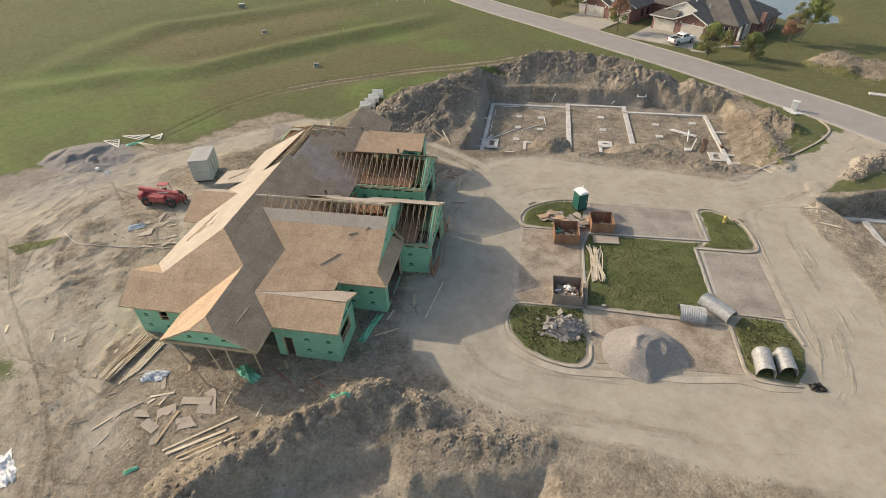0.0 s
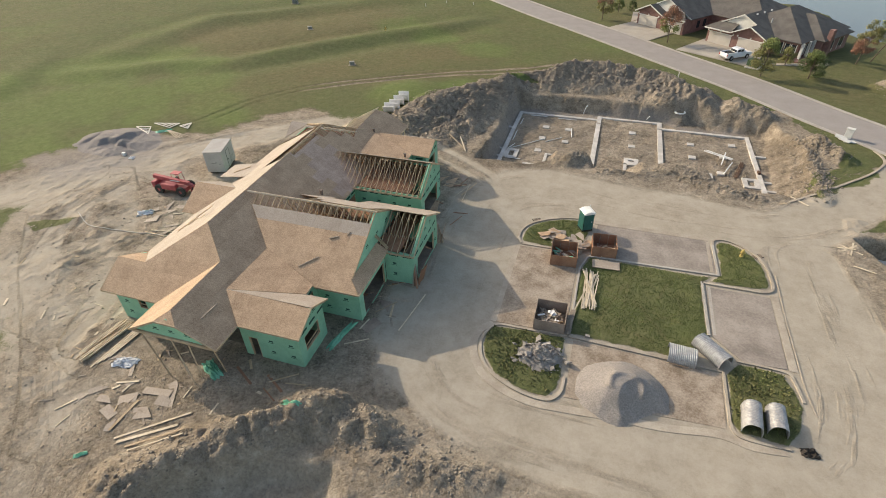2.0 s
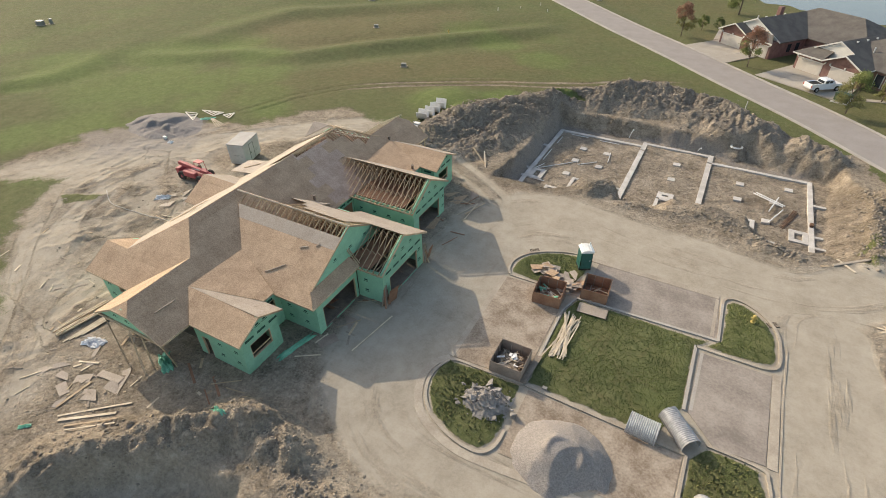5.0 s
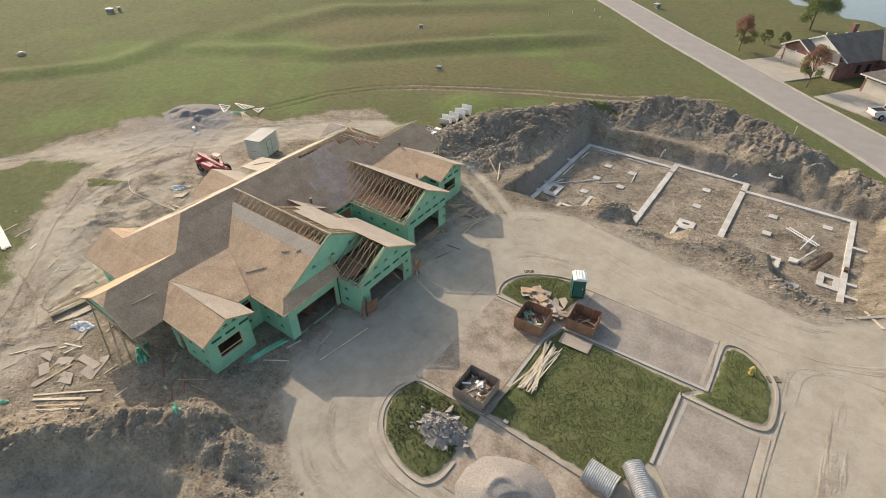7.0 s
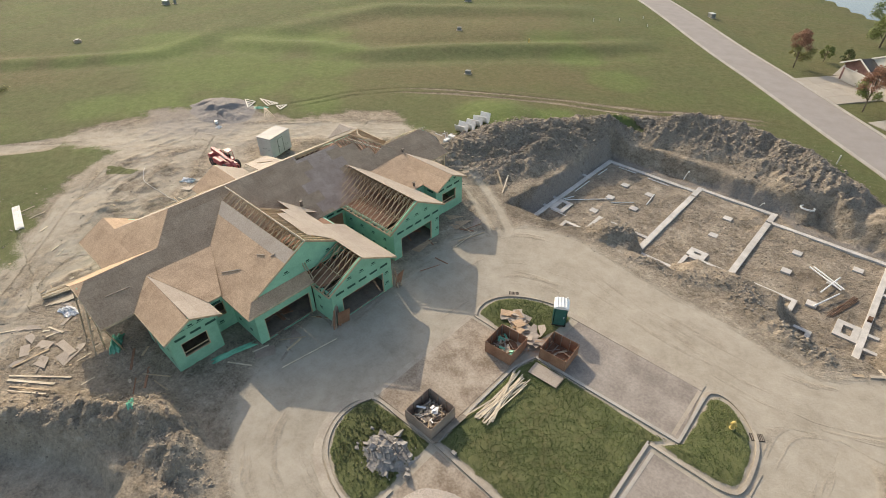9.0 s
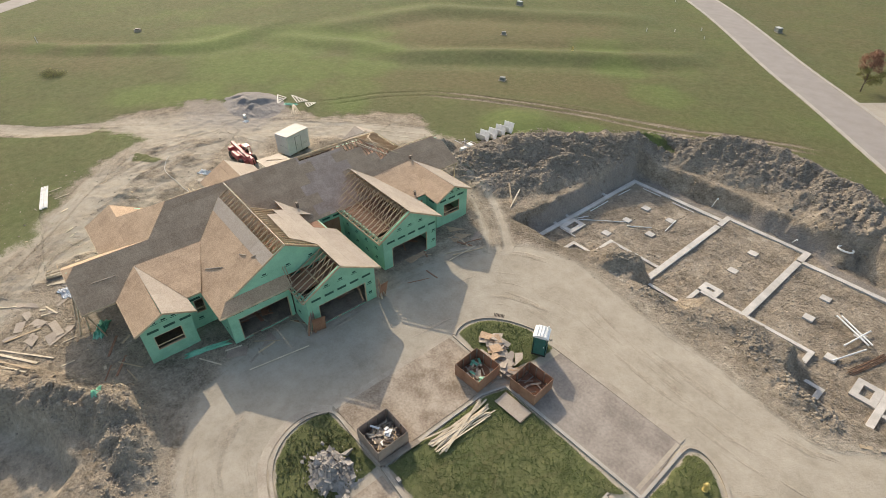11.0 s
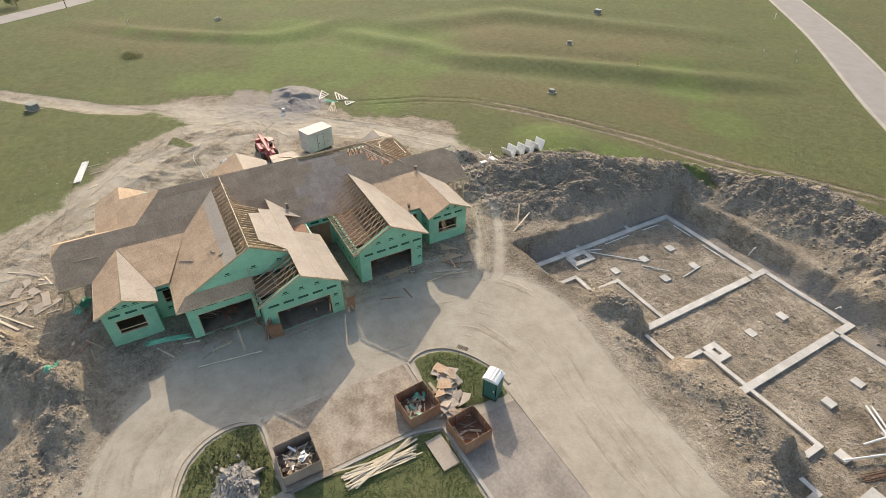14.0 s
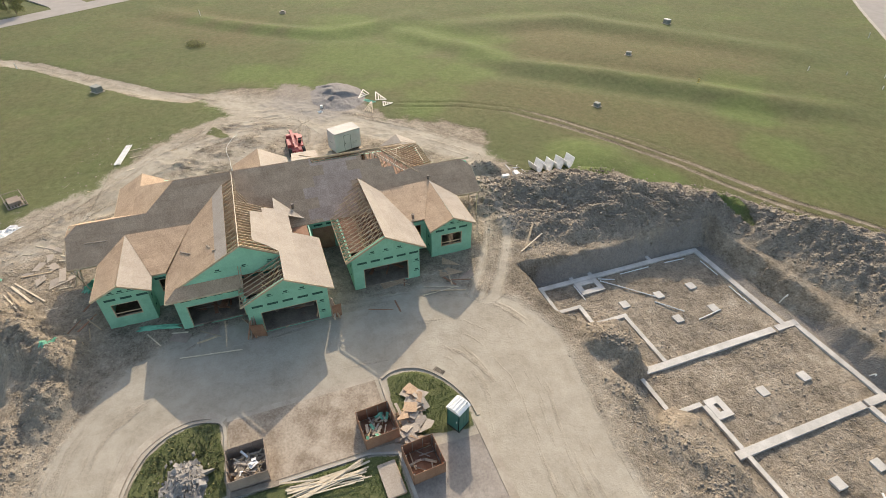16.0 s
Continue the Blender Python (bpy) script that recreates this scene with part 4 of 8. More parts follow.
slope([(-29.95, 53.05), (-27.6, 53.05), (-29.85, 50.9)], (4.88 - PITCH * 53.05, 0, PITCH), M_OSB_PALE, run="x")
slope([(-30.1, 53.05), (-28.0, 53.05), (-29.0, 55.0), (-30.1, 55.6)], (4.88 + PITCH * 53.05, 0, -PITCH), M_OSB_PALE, run="x")
# south bay gable and the low roof beside it
BAY_S = 0.487
slope([(-11.6, 24.26), (-18.95, 24.26), (-13.47, 26.5), (-11.6, 26.55)], (4.61 + BAY_S * 24.26, 0, -BAY_S), M_OSB_PALE, run="x")
slope([(-11.6, 24.20), (-18.95, 24.26), (-16.7, 21.98), (-11.6, 21.98)], (4.61 - BAY_S * 24.26, 0, BAY_S), run="x")
slope([(-18.95, 24.3), (-18.8, 29.8), (-13.47, 27.6), (-13.47, 26.45)], (4.62 - 0.187 * 19, -0.187, 0))
# great cross gable
slope([(-22.0, 33.15), (-10.45, 33.15), (-10.5, 28.65), (-9.5, 27.6), (-16.78, 27.6)], (RIDGE_Z - PITCH * 34.2, 0, PITCH), run="x", start=33.15, fresh_rows=(-1,))
slope([(-10.5, 28.6), (-9.45, 27.6), (-9.45, 33.75), (-10.5, 33.75)], (3.42 - 0.58 * 9.45, -0.58, 0))
P_GAB_N = (RIDGE_Z + PITCH * 34.2, 0, -PITCH)
slope([(-20.1, 37.5), (-17.46, 40.6), (-17.2, 38.6), (-14.25, 38.6), (-14.4, 40.87), (-6.9, 40.87), (-6.92, 37.1), (-10.8, 37.15), (-11.3, 36.3), (-11.7, 35.2), (-16.4, 35.35), (-16.7, 36.35), (-17.5, 36.35), (-17.85, 37.42)],
      P_GAB_N, M_OSB_PALE, run="x")
# second garage, its low neighbour and the north bay
slope([(-9.35, 46.1), (-20.1, 46.1), (-16.9, 49.9), (-9.35, 49.9)], (5.63 + PITCH * 46.1, 0, -PITCH), M_OSB_PALE, run="x")
slope([(-18.85, 53.4), (-18.6, 48.0), (-13.5, 49.7), (-13.5, 51.15)], (4.66 - 0.187 * 19, -0.187, 0))
slope([(-11.45, 53.4), (-18.85, 53.4), (-16.8, 55.8), (-11.45, 55.8)], (4.63 + BAY_S * 53.4, 0, -BAY_S), M_OSB_PALE, run="x")
slope([(-11.45, 53.34), (-18.85, 53.4), (-13.47, 51.1), (-11.45, 51.0)], (4.63 - BAY_S * 53.4, 0, BAY_S), run="x")
# west gables
slope([(-31.3, 37.0), (-26.75, 37.0), (-29.8, 33.95), (-31.3, 33.95)], (5.1 - PITCH * 37, 0, PITCH), run="x")
slope([(-31.3, 37.0), (-26.75, 37.0), (-29.8, 40.05), (-31.3, 40.05)], (5.1 + PITCH * 37, 0, -PITCH), M_OSB_PALE, run="x")
slope([(-28.0, 40.3), (-28.0, 43.4), (-31.7, 43.4), (-31.7, 40.6)], (3.62 + 0.2 * 31.7, 0.2, 0), M_OSB_PALE)


def wall(a, b, z0, z1, openings=(), thick=0.14, name="wall", top=None, rake=0.487):
    """A sheathed wall along the plan line a-b, its outer face on the line's right, with openings (s0, s1, z0, z1)
    cut through it; top: a gable height at the middle of the wall."""
    a, b = Vector((*a, 0)), Vector((*b, 0))
    length = (b - a).length
    d = (b - a).normalized()
    n = Vector((d.y, -d.x, 0))
    bm = bmesh.new()
    ss = sorted({0.004, length - 0.004, *[o[0] for o in openings], *[o[1] for o in openings]})
    zs = sorted({z0, z1, *[o[2] for o in openings], *[o[3] for o in openings]})
    rot = Matrix(((d.x, n.x, 0, a.x), (d.y, n.y, 0, a.y), (0, 0, 1, 0), (0, 0, 0, 1)))
    for s0, s1 in zip(ss, ss[1:]):
        for q0, q1 in zip(zs, zs[1:]):
            sm, qm = (s0 + s1) / 2, (q0 + q1) / 2
            if any(o[0] < sm < o[1] and o[2] < qm < o[3] for o in openings):
                continue
            box(bm, s0, -thick, q0, s1, 0, q1, m=rot)
    if top:
        zr = max(z1 + 0.01, top - rake * length / 2)
        outline = [(0, z1), (length, z1), (length, zr), (length / 2, top), (0, zr)]
        v = [bm.verts.new(rot @ Vector((s, y, z))) for y in (0, -thick) for s, z in outline]
        bm.faces.new(v[:5])
        bm.faces.new(v[:4:-1])
        for i in range(5):
            j = (i + 1) % 5
            bm.faces.new((v[j], v[i], v[5 + i], v[5 + j]))
    bmesh.ops.remove_doubles(bm, verts=bm.verts, dist=1e-4)
    bmesh.ops.recalc_face_normals(bm, faces=bm.faces)
    w = part(name, bm, M_WRAP, house)
    # rows of printed bars under the plate, and maker's marks as plain blocks
    def mark(*q):
        part("printed_mark", box(bmesh.new(), *q, m=rot), M_PRINT, w)
    s = 0.45
    while s + 0.75 < length and z1 > 2.2:
        if not any(o[0] - 0.1 < s + 0.35 < o[1] + 0.1 and o[3] > z1 - 0.45 for o in openings):
            mark(s, 0.0, z1 - 0.44, s + 0.86, 0.004, z1 - 0.22)
        s += 1.22
    if top and top - z1 > 0.9:
        for f in (0.3, 0.5, 0.7):
            s, zz = length * f - 0.3, z1 + 0.30 * (top - z1)
            mark(s + 0.12, 0.0, zz, s + 0.46, 0.004, zz + 0.14)
            mark(s, 0.0, zz - 0.12, s + 0.58, 0.004, zz - 0.07)
    s = 0.6
    while s + 0.5 < length:
        for zz in (0.9, 2.05):
            if not any(o[0] - 0.2 < s + 0.25 < o[1] + 0.2 and o[2] - 0.2 < zz < o[3] + 0.2 for o in openings) and zz < z1 - 0.5 and zz > z0:
                mark(s + 0.12, 0.0, zz, s + 0.46, 0.004, zz + 0.16)
                mark(s, 0.0, zz - 0.13, s + 0.52, 0.004, zz - 0.08)
        s += 1.7
    # framing round the openings
    for s0, s1, q0, q1 in openings:
        fr = bmesh.new()
        for x0, x1, y0, y1 in ((s0 - 0.02, s0 + 0.06, q0, q1), (s1 - 0.06, s1 + 0.02, q0, q1), (s0, s1, q1 - 0.06, q1 + 0.02)):
            box(fr, x0, -thick - 0.02, y0, x1, -0.01, y1, m=rot)
        if q0 > 0.3:
            box(fr, s0, -thick - 0.02, q0 - 0.02, s1, -0.01, q0 + 0.06, m=rot)
            box(fr, s0 + 0.06, -thick - 0.02, q0 + 0.32, s1 - 0.06, -thick + 0.02, q0 + 0.40, m=rot)
        part("rough_frame", fr, M_LUMBER, w, "bare lumber framing round the opening")
    return w


W0, W1 = -0.05, 3.36
wall((-11.95, 22.35), (-11.95, 26.1), W0, W1, [(0.75, 2.85, 1.05, 2.5)], top=4.53)
wall((-17.0, 22.35), (-11.95, 22.35), W0, W1, [(0.6, 1.4, 0.0, 2.1)])
wall((-11.95, 26.1), (-13.6, 26.1), W0, W1)
wall((-13.6, 26.1), (-13.6, 28.2), W0, W1, [(0.7, 1.5, 1.5, 2.9)])
wall((-13.6, 28.2), (-9.8, 28.2), W0, W1)
wall((-9.8, 28.2), (-9.8, 33.6), W0, W1, [(0.75, 5.1, 0.0, 2.35)])
wall((-10.52, 28.9), (-10.52, 39.4), 3.88, 3.98, name="gable_wall", top=6.86, rake=0.55)
wall((-9.8, 33.7), (-7.1, 33.7), W0, W1)
wall((-7.1, 33.7), (-7.1, 40.3), W0, W1, [(1.0, 5.6, 0.0, 2.3)], top=5.33, rake=0.55)
wall((-7.1, 40.3), (-16.9, 40.3), W0, W1, [(3.2, 4.1, 0.9, 2.1)])
wall((-16.9, 40.3), (-16.9, 43.0), W0, W1, [(0.5, 2.2, 0.0, 2.3)])
wall((-16.9, 43.0), (-9.6, 43.0), W0, W1)
wall((-9.6, 43.0), (-9.6, 49.3), W0, W1, [(0.95, 5.2, 0.0, 2.3)], top=5.52, rake=0.55)
wall((-9.6, 49.3), (-13.6, 49.3), W0, W1)
wall((-13.6, 49.3), (-13.6, 51.3), W0, W1, [(0.5, 1.5, 1.6, 3.0)])
wall((-13.6, 51.3), (-11.9, 51.3), W0, W1)
wall((-11.9, 51.3), (-11.9, 55.55), W0, W1, [(1.0, 3.2, 1.05, 2.5)], top=4.53)
wall((-11.9, 55.55), (-17.0, 55.55), W0, W1)
wall((-17.0, 55.0), (-29.3, 55.0), W0, W1, [(1.0, 2.2, 0, 2.1), (4.5, 6.5, 1.0, 2.3)])
wall((-29.3, 55.0), (-29.3, 23.0), W0, W1, [(3, 4.6, 1, 2.3), (8, 10, 0, 2.1), (14, 16, 1, 2.3), (21, 23, 0, 2.1), (27, 28.6, 1, 2.3)])
wall((-29.3, 23.0), (-23.9, 23.0), W0, W1, [(2.1, 2.9, 1.6, 2.8)])
wall((-23.9, 23.0), (-23.9, 24.4), W0, W1)
wall((-23.9, 24.4), (-17.0, 24.4), W0, W1, [(1.2, 2.4, 0.0, 2.1), (4.0, 5.4, 0.9, 2.2)])
wall((-29.7, 27.4), (-29.7, 22.8), 3.36, 3.42, name="gable_wall", top=4.75)
wall((-24.0, 19.75), (-17.2, 19.75), 3.36, 3.42, name="gable_wall", top=5.2)
wall((-17.2, 58.35), (-24.0, 58.35), 3.36, 3.42, name="gable_wall", top=5.2)
# unseen back walls, added so no sun shines through the garages
wall((-16.85, 40.2), (-16.85, 28.3), W0, W1, [(4.0, 5.0, 0, 2.1)], name="inner_wall")
wall((-16.85, 49.2), (-16.85, 43.1), W0, W1, [(2.0, 3.0, 0, 2.1)], name="inner_wall")
# slab colour lowered to stand in for the dim shade of the garages
M_SLAB = rough_surface("dark_slab", (0.13, 0.105, 0.082), (0.24, 0.20, 0.16), 0.8, 8.0, 0.9, 0.1)
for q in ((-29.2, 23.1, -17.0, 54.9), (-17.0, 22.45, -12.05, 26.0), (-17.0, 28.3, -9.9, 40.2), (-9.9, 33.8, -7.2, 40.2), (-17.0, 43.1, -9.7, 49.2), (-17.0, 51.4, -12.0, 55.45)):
    part("floor_slab", box(bmesh.new(), q[0], q[1], -0.3, q[2], q[3], 0.11), M_SLAB, house, "dark grey concrete floor slab")


part("door_board", box(bmesh.new(), -16.88, 40.55, 0.12, -16.84, 42.6, 2.7), M_PLY, house, "reddish board closing the porch opening")
# decks added under open rafters; those over the garages stop sun leaking in
for q in ((-16.7, 28.4, -10.6, 33.6), (-16.7, 33.7, -8.4, 40.1), (-16.7, 43.2, -10.9, 49.1), (-29.0, 40.6, -17.1, 54.8)):
    part("ceiling_deck", box(bmesh.new(), q[0], q[1], 3.37, q[2], q[3], 3.43), M_PLY, house, "reddish board deck added below the open rafters")


# ---- open rafters and trusses ----
def rafters(xs, ridge, low, slope_fn, size=(0.045, 0.14), web=True, name="rafter"):
    """Rafters across the ridge at each x; ridge and low: the plan y at their two ends."""
    for x in xs:
        bm = bmesh.new()
        y0, y1 = ridge(x), low(x)
        if abs(y0 - y1) < 0.25:
            bm.free()
            continue
        jig = random.uniform(-0.01, 0.01)
        beam(bm, (x + jig, y0, slope_fn(x, y0) - 0.09), (x - jig, y1, slope_fn(x, y1) - 0.09), size[0], size[1])
        part(name, bm, M_LUMBER, house)


def truss(x, ya, yb, zbase, peak_y, peak_z):
    """A gable roof truss at x with chords and webs."""
    bm = bmesh.new()
    w, h = 0.042, 0.09
    beam(bm, (x, ya, zbase), (x, yb, zbase), w, h)
    beam(bm, (x, ya, zbase + 0.06), (x, peak_y, peak_z - 0.09), w, h)
    beam(bm, (x, yb, zbase + 0.06), (x, peak_y, peak_z - 0.09), w, h)
    q = lambda s, k: (x, ya + (yb - ya) * s, zbase + (peak_z - zbase) * k)
    for s0, k0, s1, k1 in ((0.33, 0, 0.25, 0.47), (0.33, 0, 0.5, 0.95), (0.67, 0, 0.5, 0.95), (0.67, 0, 0.75, 0.47)):
        beam(bm, q(s0, k0), q(s1, k1), w, 0.075)
    return part("roof_truss", bm, M_LUMBER, house)


for k in range(19):
    truss(-9.85 - 0.58 * k, 42.45, 49.75, 3.40, 46.1, 5.52)
for k in range(6):
    truss(-7.36 - 0.58 * k, 33.35, 40.75, 3.27, 37.1, 5.30)
gab_n = lambda x, y: RIDGE_Z - PITCH * abs(y - 34.2)
rafters([-10.75 - 0.41 * k for k in range(28)], lambda x: 34.15, lambda x: min(38.4, 34.2 + max(0.2, -0.85 * (x + 22.6) * 1.0) if x < -18 else 38.4), gab_n)
rafters([-10.9 - 0.61 * k for k in range(19)], lambda x: 34.15, lambda x: 33.0, gab_n)
for k in range(16):
    bm = bmesh.new()
    x = -10.9 - 0.61 * k
    w = min(4.5, (22.9 + x) * 0.8)
    beam(bm, (x, 34.2 - w, 4.2), (x, 34.2 + w, 4.2), 0.042, 0.09)
    for s in (-1, 1):
        beam(bm, (x, 34.2, 6.85), (x, 34.2 + s * 1.6, 4.2), 0.042, 0.075)
    part("roof_truss", bm, M_LUMBER, house)
bm = bmesh.new()
beam(bm, (-23.0, 34.18, 6.99), (-10.35, 34.18, 6.99), 0.06, 0.16)
part("ridge_board", bm, M_LUMBER_PALE, house, "pale ridge board")
# catwalk boards along the rake of the first garage
bm = bmesh.new()
for y in (33.55, 33.75):
    beam(bm, (-9.4, y, 3.7), (-10.6, y + 0.1, 4.9), 0.04, 0.14)
part("brace", bm, M_LUMBER, house)
# open framing at the north end of the main roof
for k in range(16):
    y = 41.0 + 0.61 * k
    bm = bmesh.new()
    if y > 46.8:
        top = RIDGE_X if y < 49.2 else RIDGE_X - (y - 49.2)
        zt = RIDGE_Z - PITCH * (RIDGE_X - top)
        lo = -21.0 if y < 49.2 else min(-20.0, RIDGE_X + (y - 49.2) + 0.8)
        if y < 49.2:
            beam(bm, (top, y, zt - 0.1), (lo, y, RIDGE_Z - PITCH * (lo - RIDGE_X) - 0.1), 0.045, 0.14)
        beam(bm, (top, y, zt - 0.1), (-29.7, y, RIDGE_Z - PITCH * (RIDGE_X + 29.7) - 0.1), 0.045, 0.14)
    else:
        beam(bm, (RIDGE_X + 0.25, y, RIDGE_Z - 0.22), (-29.7, y, RIDGE_Z - PITCH * (RIDGE_X + 29.7) - 0.1), 0.045, 0.14)
    beam(bm, (-28.5, y, 3.45), (-18.0, y, 3.45), 0.042, 0.09)
    beam(bm, (-25.5, y, 3.45), (-23.3, y, 6.6 if y < 49.2 else 5.2), 0.042, 0.075)
    part("rafter", bm, M_LUMBER, house)
for k in range(14):
    x = -29.0 + 0.61 * k
    top = 49.2 + abs(x - RIDGE_X)
    if top < 55.2:
        bm = bmesh.new()
        zt = RIDGE_Z - PITCH * (top - 49.2)
        beam(bm, (x, top, zt - 0.08), (x, 55.7, RIDGE_Z - PITCH * 6.5 - 0.08), 0.045, 0.14)
        part("rafter", bm, M_LUMBER, house)
# bare rafters on the west side of the north wing, and loose pale boards over the opening
for k in range(17):
    y = 52.1 + 0.41 * k
    low = -24.4 if y > 55.7 else -20.6 - (y - 51.9)
    part("rafter", beam(bmesh.new(), (-20.6, y, WZ - 0.08), (low, y, WZ + PITCH * (low + 20.6) - 0.08), 0.045, 0.14), M_LUMBER_PALE, house)
for a, b in (((-23.0, 48.0, 6.95), (-20.4, 50.9, 5.62)), ((-22.8, 48.6, 6.9), (-20.2, 51.2, 5.5)), ((-24.6, 51.6, 5.75), (-21.4, 50.6, 6.0)), ((-26.8, 53.2, 4.95), (-24.2, 51.2, 6.0)), ((-22.4, 49.8, 6.5), (-21.2, 51.6, 5.7)),
             ((-23.4, 50.4, 6.4), (-22.2, 51.4, 5.9)), ((-27.2, 54.6, 4.2), (-23.6, 54.4, 4.3))):
    part("loose_brace", beam(bmesh.new(), a, b, 0.09, 0.04), M_LUMBER_PALE, house, "pale loose board over the open rafters")
for k in range(12):
    y = 47.2 + 0.41 * k
    top = RIDGE_X + max(0.0, y - 49.2)
    low = -21.9 if y < 49.0 else (-20.9 if y < 50.2 else -20.4)
    if low - top > 0.3:
        part("rafter", beam(bmesh.new(), (top, y, RIDGE_Z - PITCH * (top - RIDGE_X) - 0.1), (low, y, RIDGE_Z - PITCH * (low - RIDGE_X) - 0.1), 0.045, 0.14), M_LUMBER, house)
bm = bmesh.new()
beam(bm, (RIDGE_X, 40.5, RIDGE_Z - 0.06), (RIDGE_X, 49.2, RIDGE_Z - 0.06), 0.05, 0.2)
beam(bm, (RIDGE_X, 49.2, RIDGE_Z - 0.06), (-20.0, 52.5, RIDGE_Z - PITCH * 3.3), 0.05, 0.18)
beam(bm, (RIDGE_X, 49.2, RIDGE_Z - 0.06), (-29.4, 55.4, 3.55), 0.05, 0.18)
part("ridge_board", bm, M_LUMBER, house)

# fascia boards along the eaves and rakes
FASCIA = [((-16.78, 19.5, 3.36), (-16.78, 22.0, 3.36)), ((-24.4, 19.5, 3.36), (-24.4, 22.4, 3.36)), ((-24.4, 22.4, 3.36), (-29.9, 22.4, 3.36)), ((-29.9, 22.4, 3.36), (-29.9, 25.05, 4.8)),
          ((-29.9, 25.05, 4.8), (-29.9, 27.75, 3.36)), ((-16.78, 19.5, 3.36), (-19.65, 19.5, 4.93)), ((-24.4, 19.5, 3.36), (-21.55, 19.5, 4.93)), ((-19.65, 19.5, 4.93), (-21.55, 19.5, 4.93)),
          ((-11.6, 21.98, 3.44), (-11.6, 24.26, 4.55)), ((-11.6, 26.55, 3.44), (-11.6, 24.26, 4.55)), ((-11.6, 21.98, 3.44), (-16.7, 21.98, 3.44)), ((-13.47, 26.45, 3.54), (-13.47, 27.6, 3.54)),
          ((-9.45, 27.6, 3.36), (-9.45, 33.75, 3.36)), ((-9.5, 27.6, 3.32), (-13.4, 27.6, 3.32)), ((-10.45, 28.6, 3.86), (-10.45, 34.2, 6.93)), ((-10.45, 34.2, 6.93), (-10.45, 37.1, 5.36)),
          ((-6.9, 33.33, 3.42), (-6.9, 37.1, 5.46)), ((-6.9, 40.87, 3.27), (-6.9, 37.1, 5.34)), ((-6.9, 33.33, 3.42), (-10.4, 33.33, 3.42)), ((-6.9, 40.87, 3.27), (-14.4, 40.87, 3.27)),
          ((-9.35, 42.43, 3.55), (-9.35, 46.1, 5.57)), ((-9.35, 49.9, 3.48), (-9.35, 46.1, 5.57)), ((-9.35, 42.43, 3.5), (-17.2, 42.43, 3.5)), ((-9.35, 49.9, 3.48), (-14.0, 49.9, 3.48)),
          ((-11.45, 51.0, 3.4), (-11.45, 53.4, 4.57)), ((-11.45, 55.8, 3.4), (-11.45, 53.4, 4.57)), ((-11.45, 55.8, 3.4), (-16.8, 55.8, 3.4)), ((-16.78, 58.6, 3.36), (-19.65, 58.6, 4.93)), ((-16.78, 55.8, 3.36), (-16.78, 58.6, 3.36))]
for a, b in FASCIA:
    part("fascia_board", beam(bmesh.new(), a, b, 0.04, 0.16), M_LUMBER, house)
# porch beams and posts at both ends
for flip in (False, True):
    Y = (lambda y: MIRROR - y) if flip else (lambda y: y)
    bm = bmesh.new()
    beam(bm, (-24.3, Y(19.7), 3.2), (-16.9, Y(19.7), 3.2), 0.12, 0.28)
    part("porch_beam", bm, M_LUMBER, house)
    for xt, xb, yb in ((-23.6, -21.2, 18.7), (-20.9, -19.0, 18.6), (-19.4, -18.9, 19.3), (-17.2, -17.5, 20.3)):
        if flip:
            xb, yb = xt, 19.7
        part("porch_post", beam(bmesh.new(), (xb, Y(yb), z_at(xb, Y(yb)) - 0.1), (xt, Y(19.7), 3.1), 0.09, 0.09), M_LUMBER, house)


# ---- footings of the next house, in its pit ----
FT = -1.95
footing = thing("foundation_footing", "freshly poured pale concrete house footings in an open pit", "foundation", pose(0, 0, 0))
STRIPS = [(-5.95, 60.7, -5.4, 79.8), (-5.4, 79.2, 5.95, 79.8), (5.95, 78.4, 6.6, 80.9), (5.95, 63.1, 6.6, 78.1), (6.6, 80.3, 14.65, 80.85), (14.65, 78.6, 15.3, 80.85), (14.65, 65.4, 15.3, 78.3), (15.3, 78.3, 26.4, 78.85),
          (26.4, 61.0, 26.95, 78.85), (-5.95, 60.4, -2.1, 60.75), (-2.5, 60.75, -2.1, 63.1), (-2.1, 62.7, 0.35, 63.1), (-0.05, 63.1, 0.35, 66.5), (0.35, 66.05, 5.95, 66.45), (6.6, 63.0, 10.7, 63.4), (10.3, 63.4, 10.7, 66.1),
          (10.7, 66.0, 14.65, 66.4), (15.3, 66.0, 21.1, 66.4), (20.65, 62.2, 21.1, 66.0), (21.1, 62.4, 23.2, 62.8), (22.75, 60.5, 23.2, 62.4), (23.2, 60.4, 26.95, 60.85)]
for x0, y0, x1, y1 in STRIPS:
    part("footing_strip", box(bmesh.new(), x0, y0, -2.35, x1, y1, FT + random.uniform(-0.01, 0.01), 0.012), M_CONC, footing)
for x0, y, side in ((-7.2, 64.3, 1), (-7.2, 66.5, 1), (-7.15, 73.8, 1), (28.3, 72.9, -1), (27.8, 65.8, -1), (28.0, 63.6, -1)):
    a, b = (x0, -5.96) if side > 0 else (26.96, x0)
    part("footing_stub", box(bmesh.new(), a, y - 0.2, -2.35, b, y + 0.2, FT - 0.02, 0.012), M_CONC, footing)
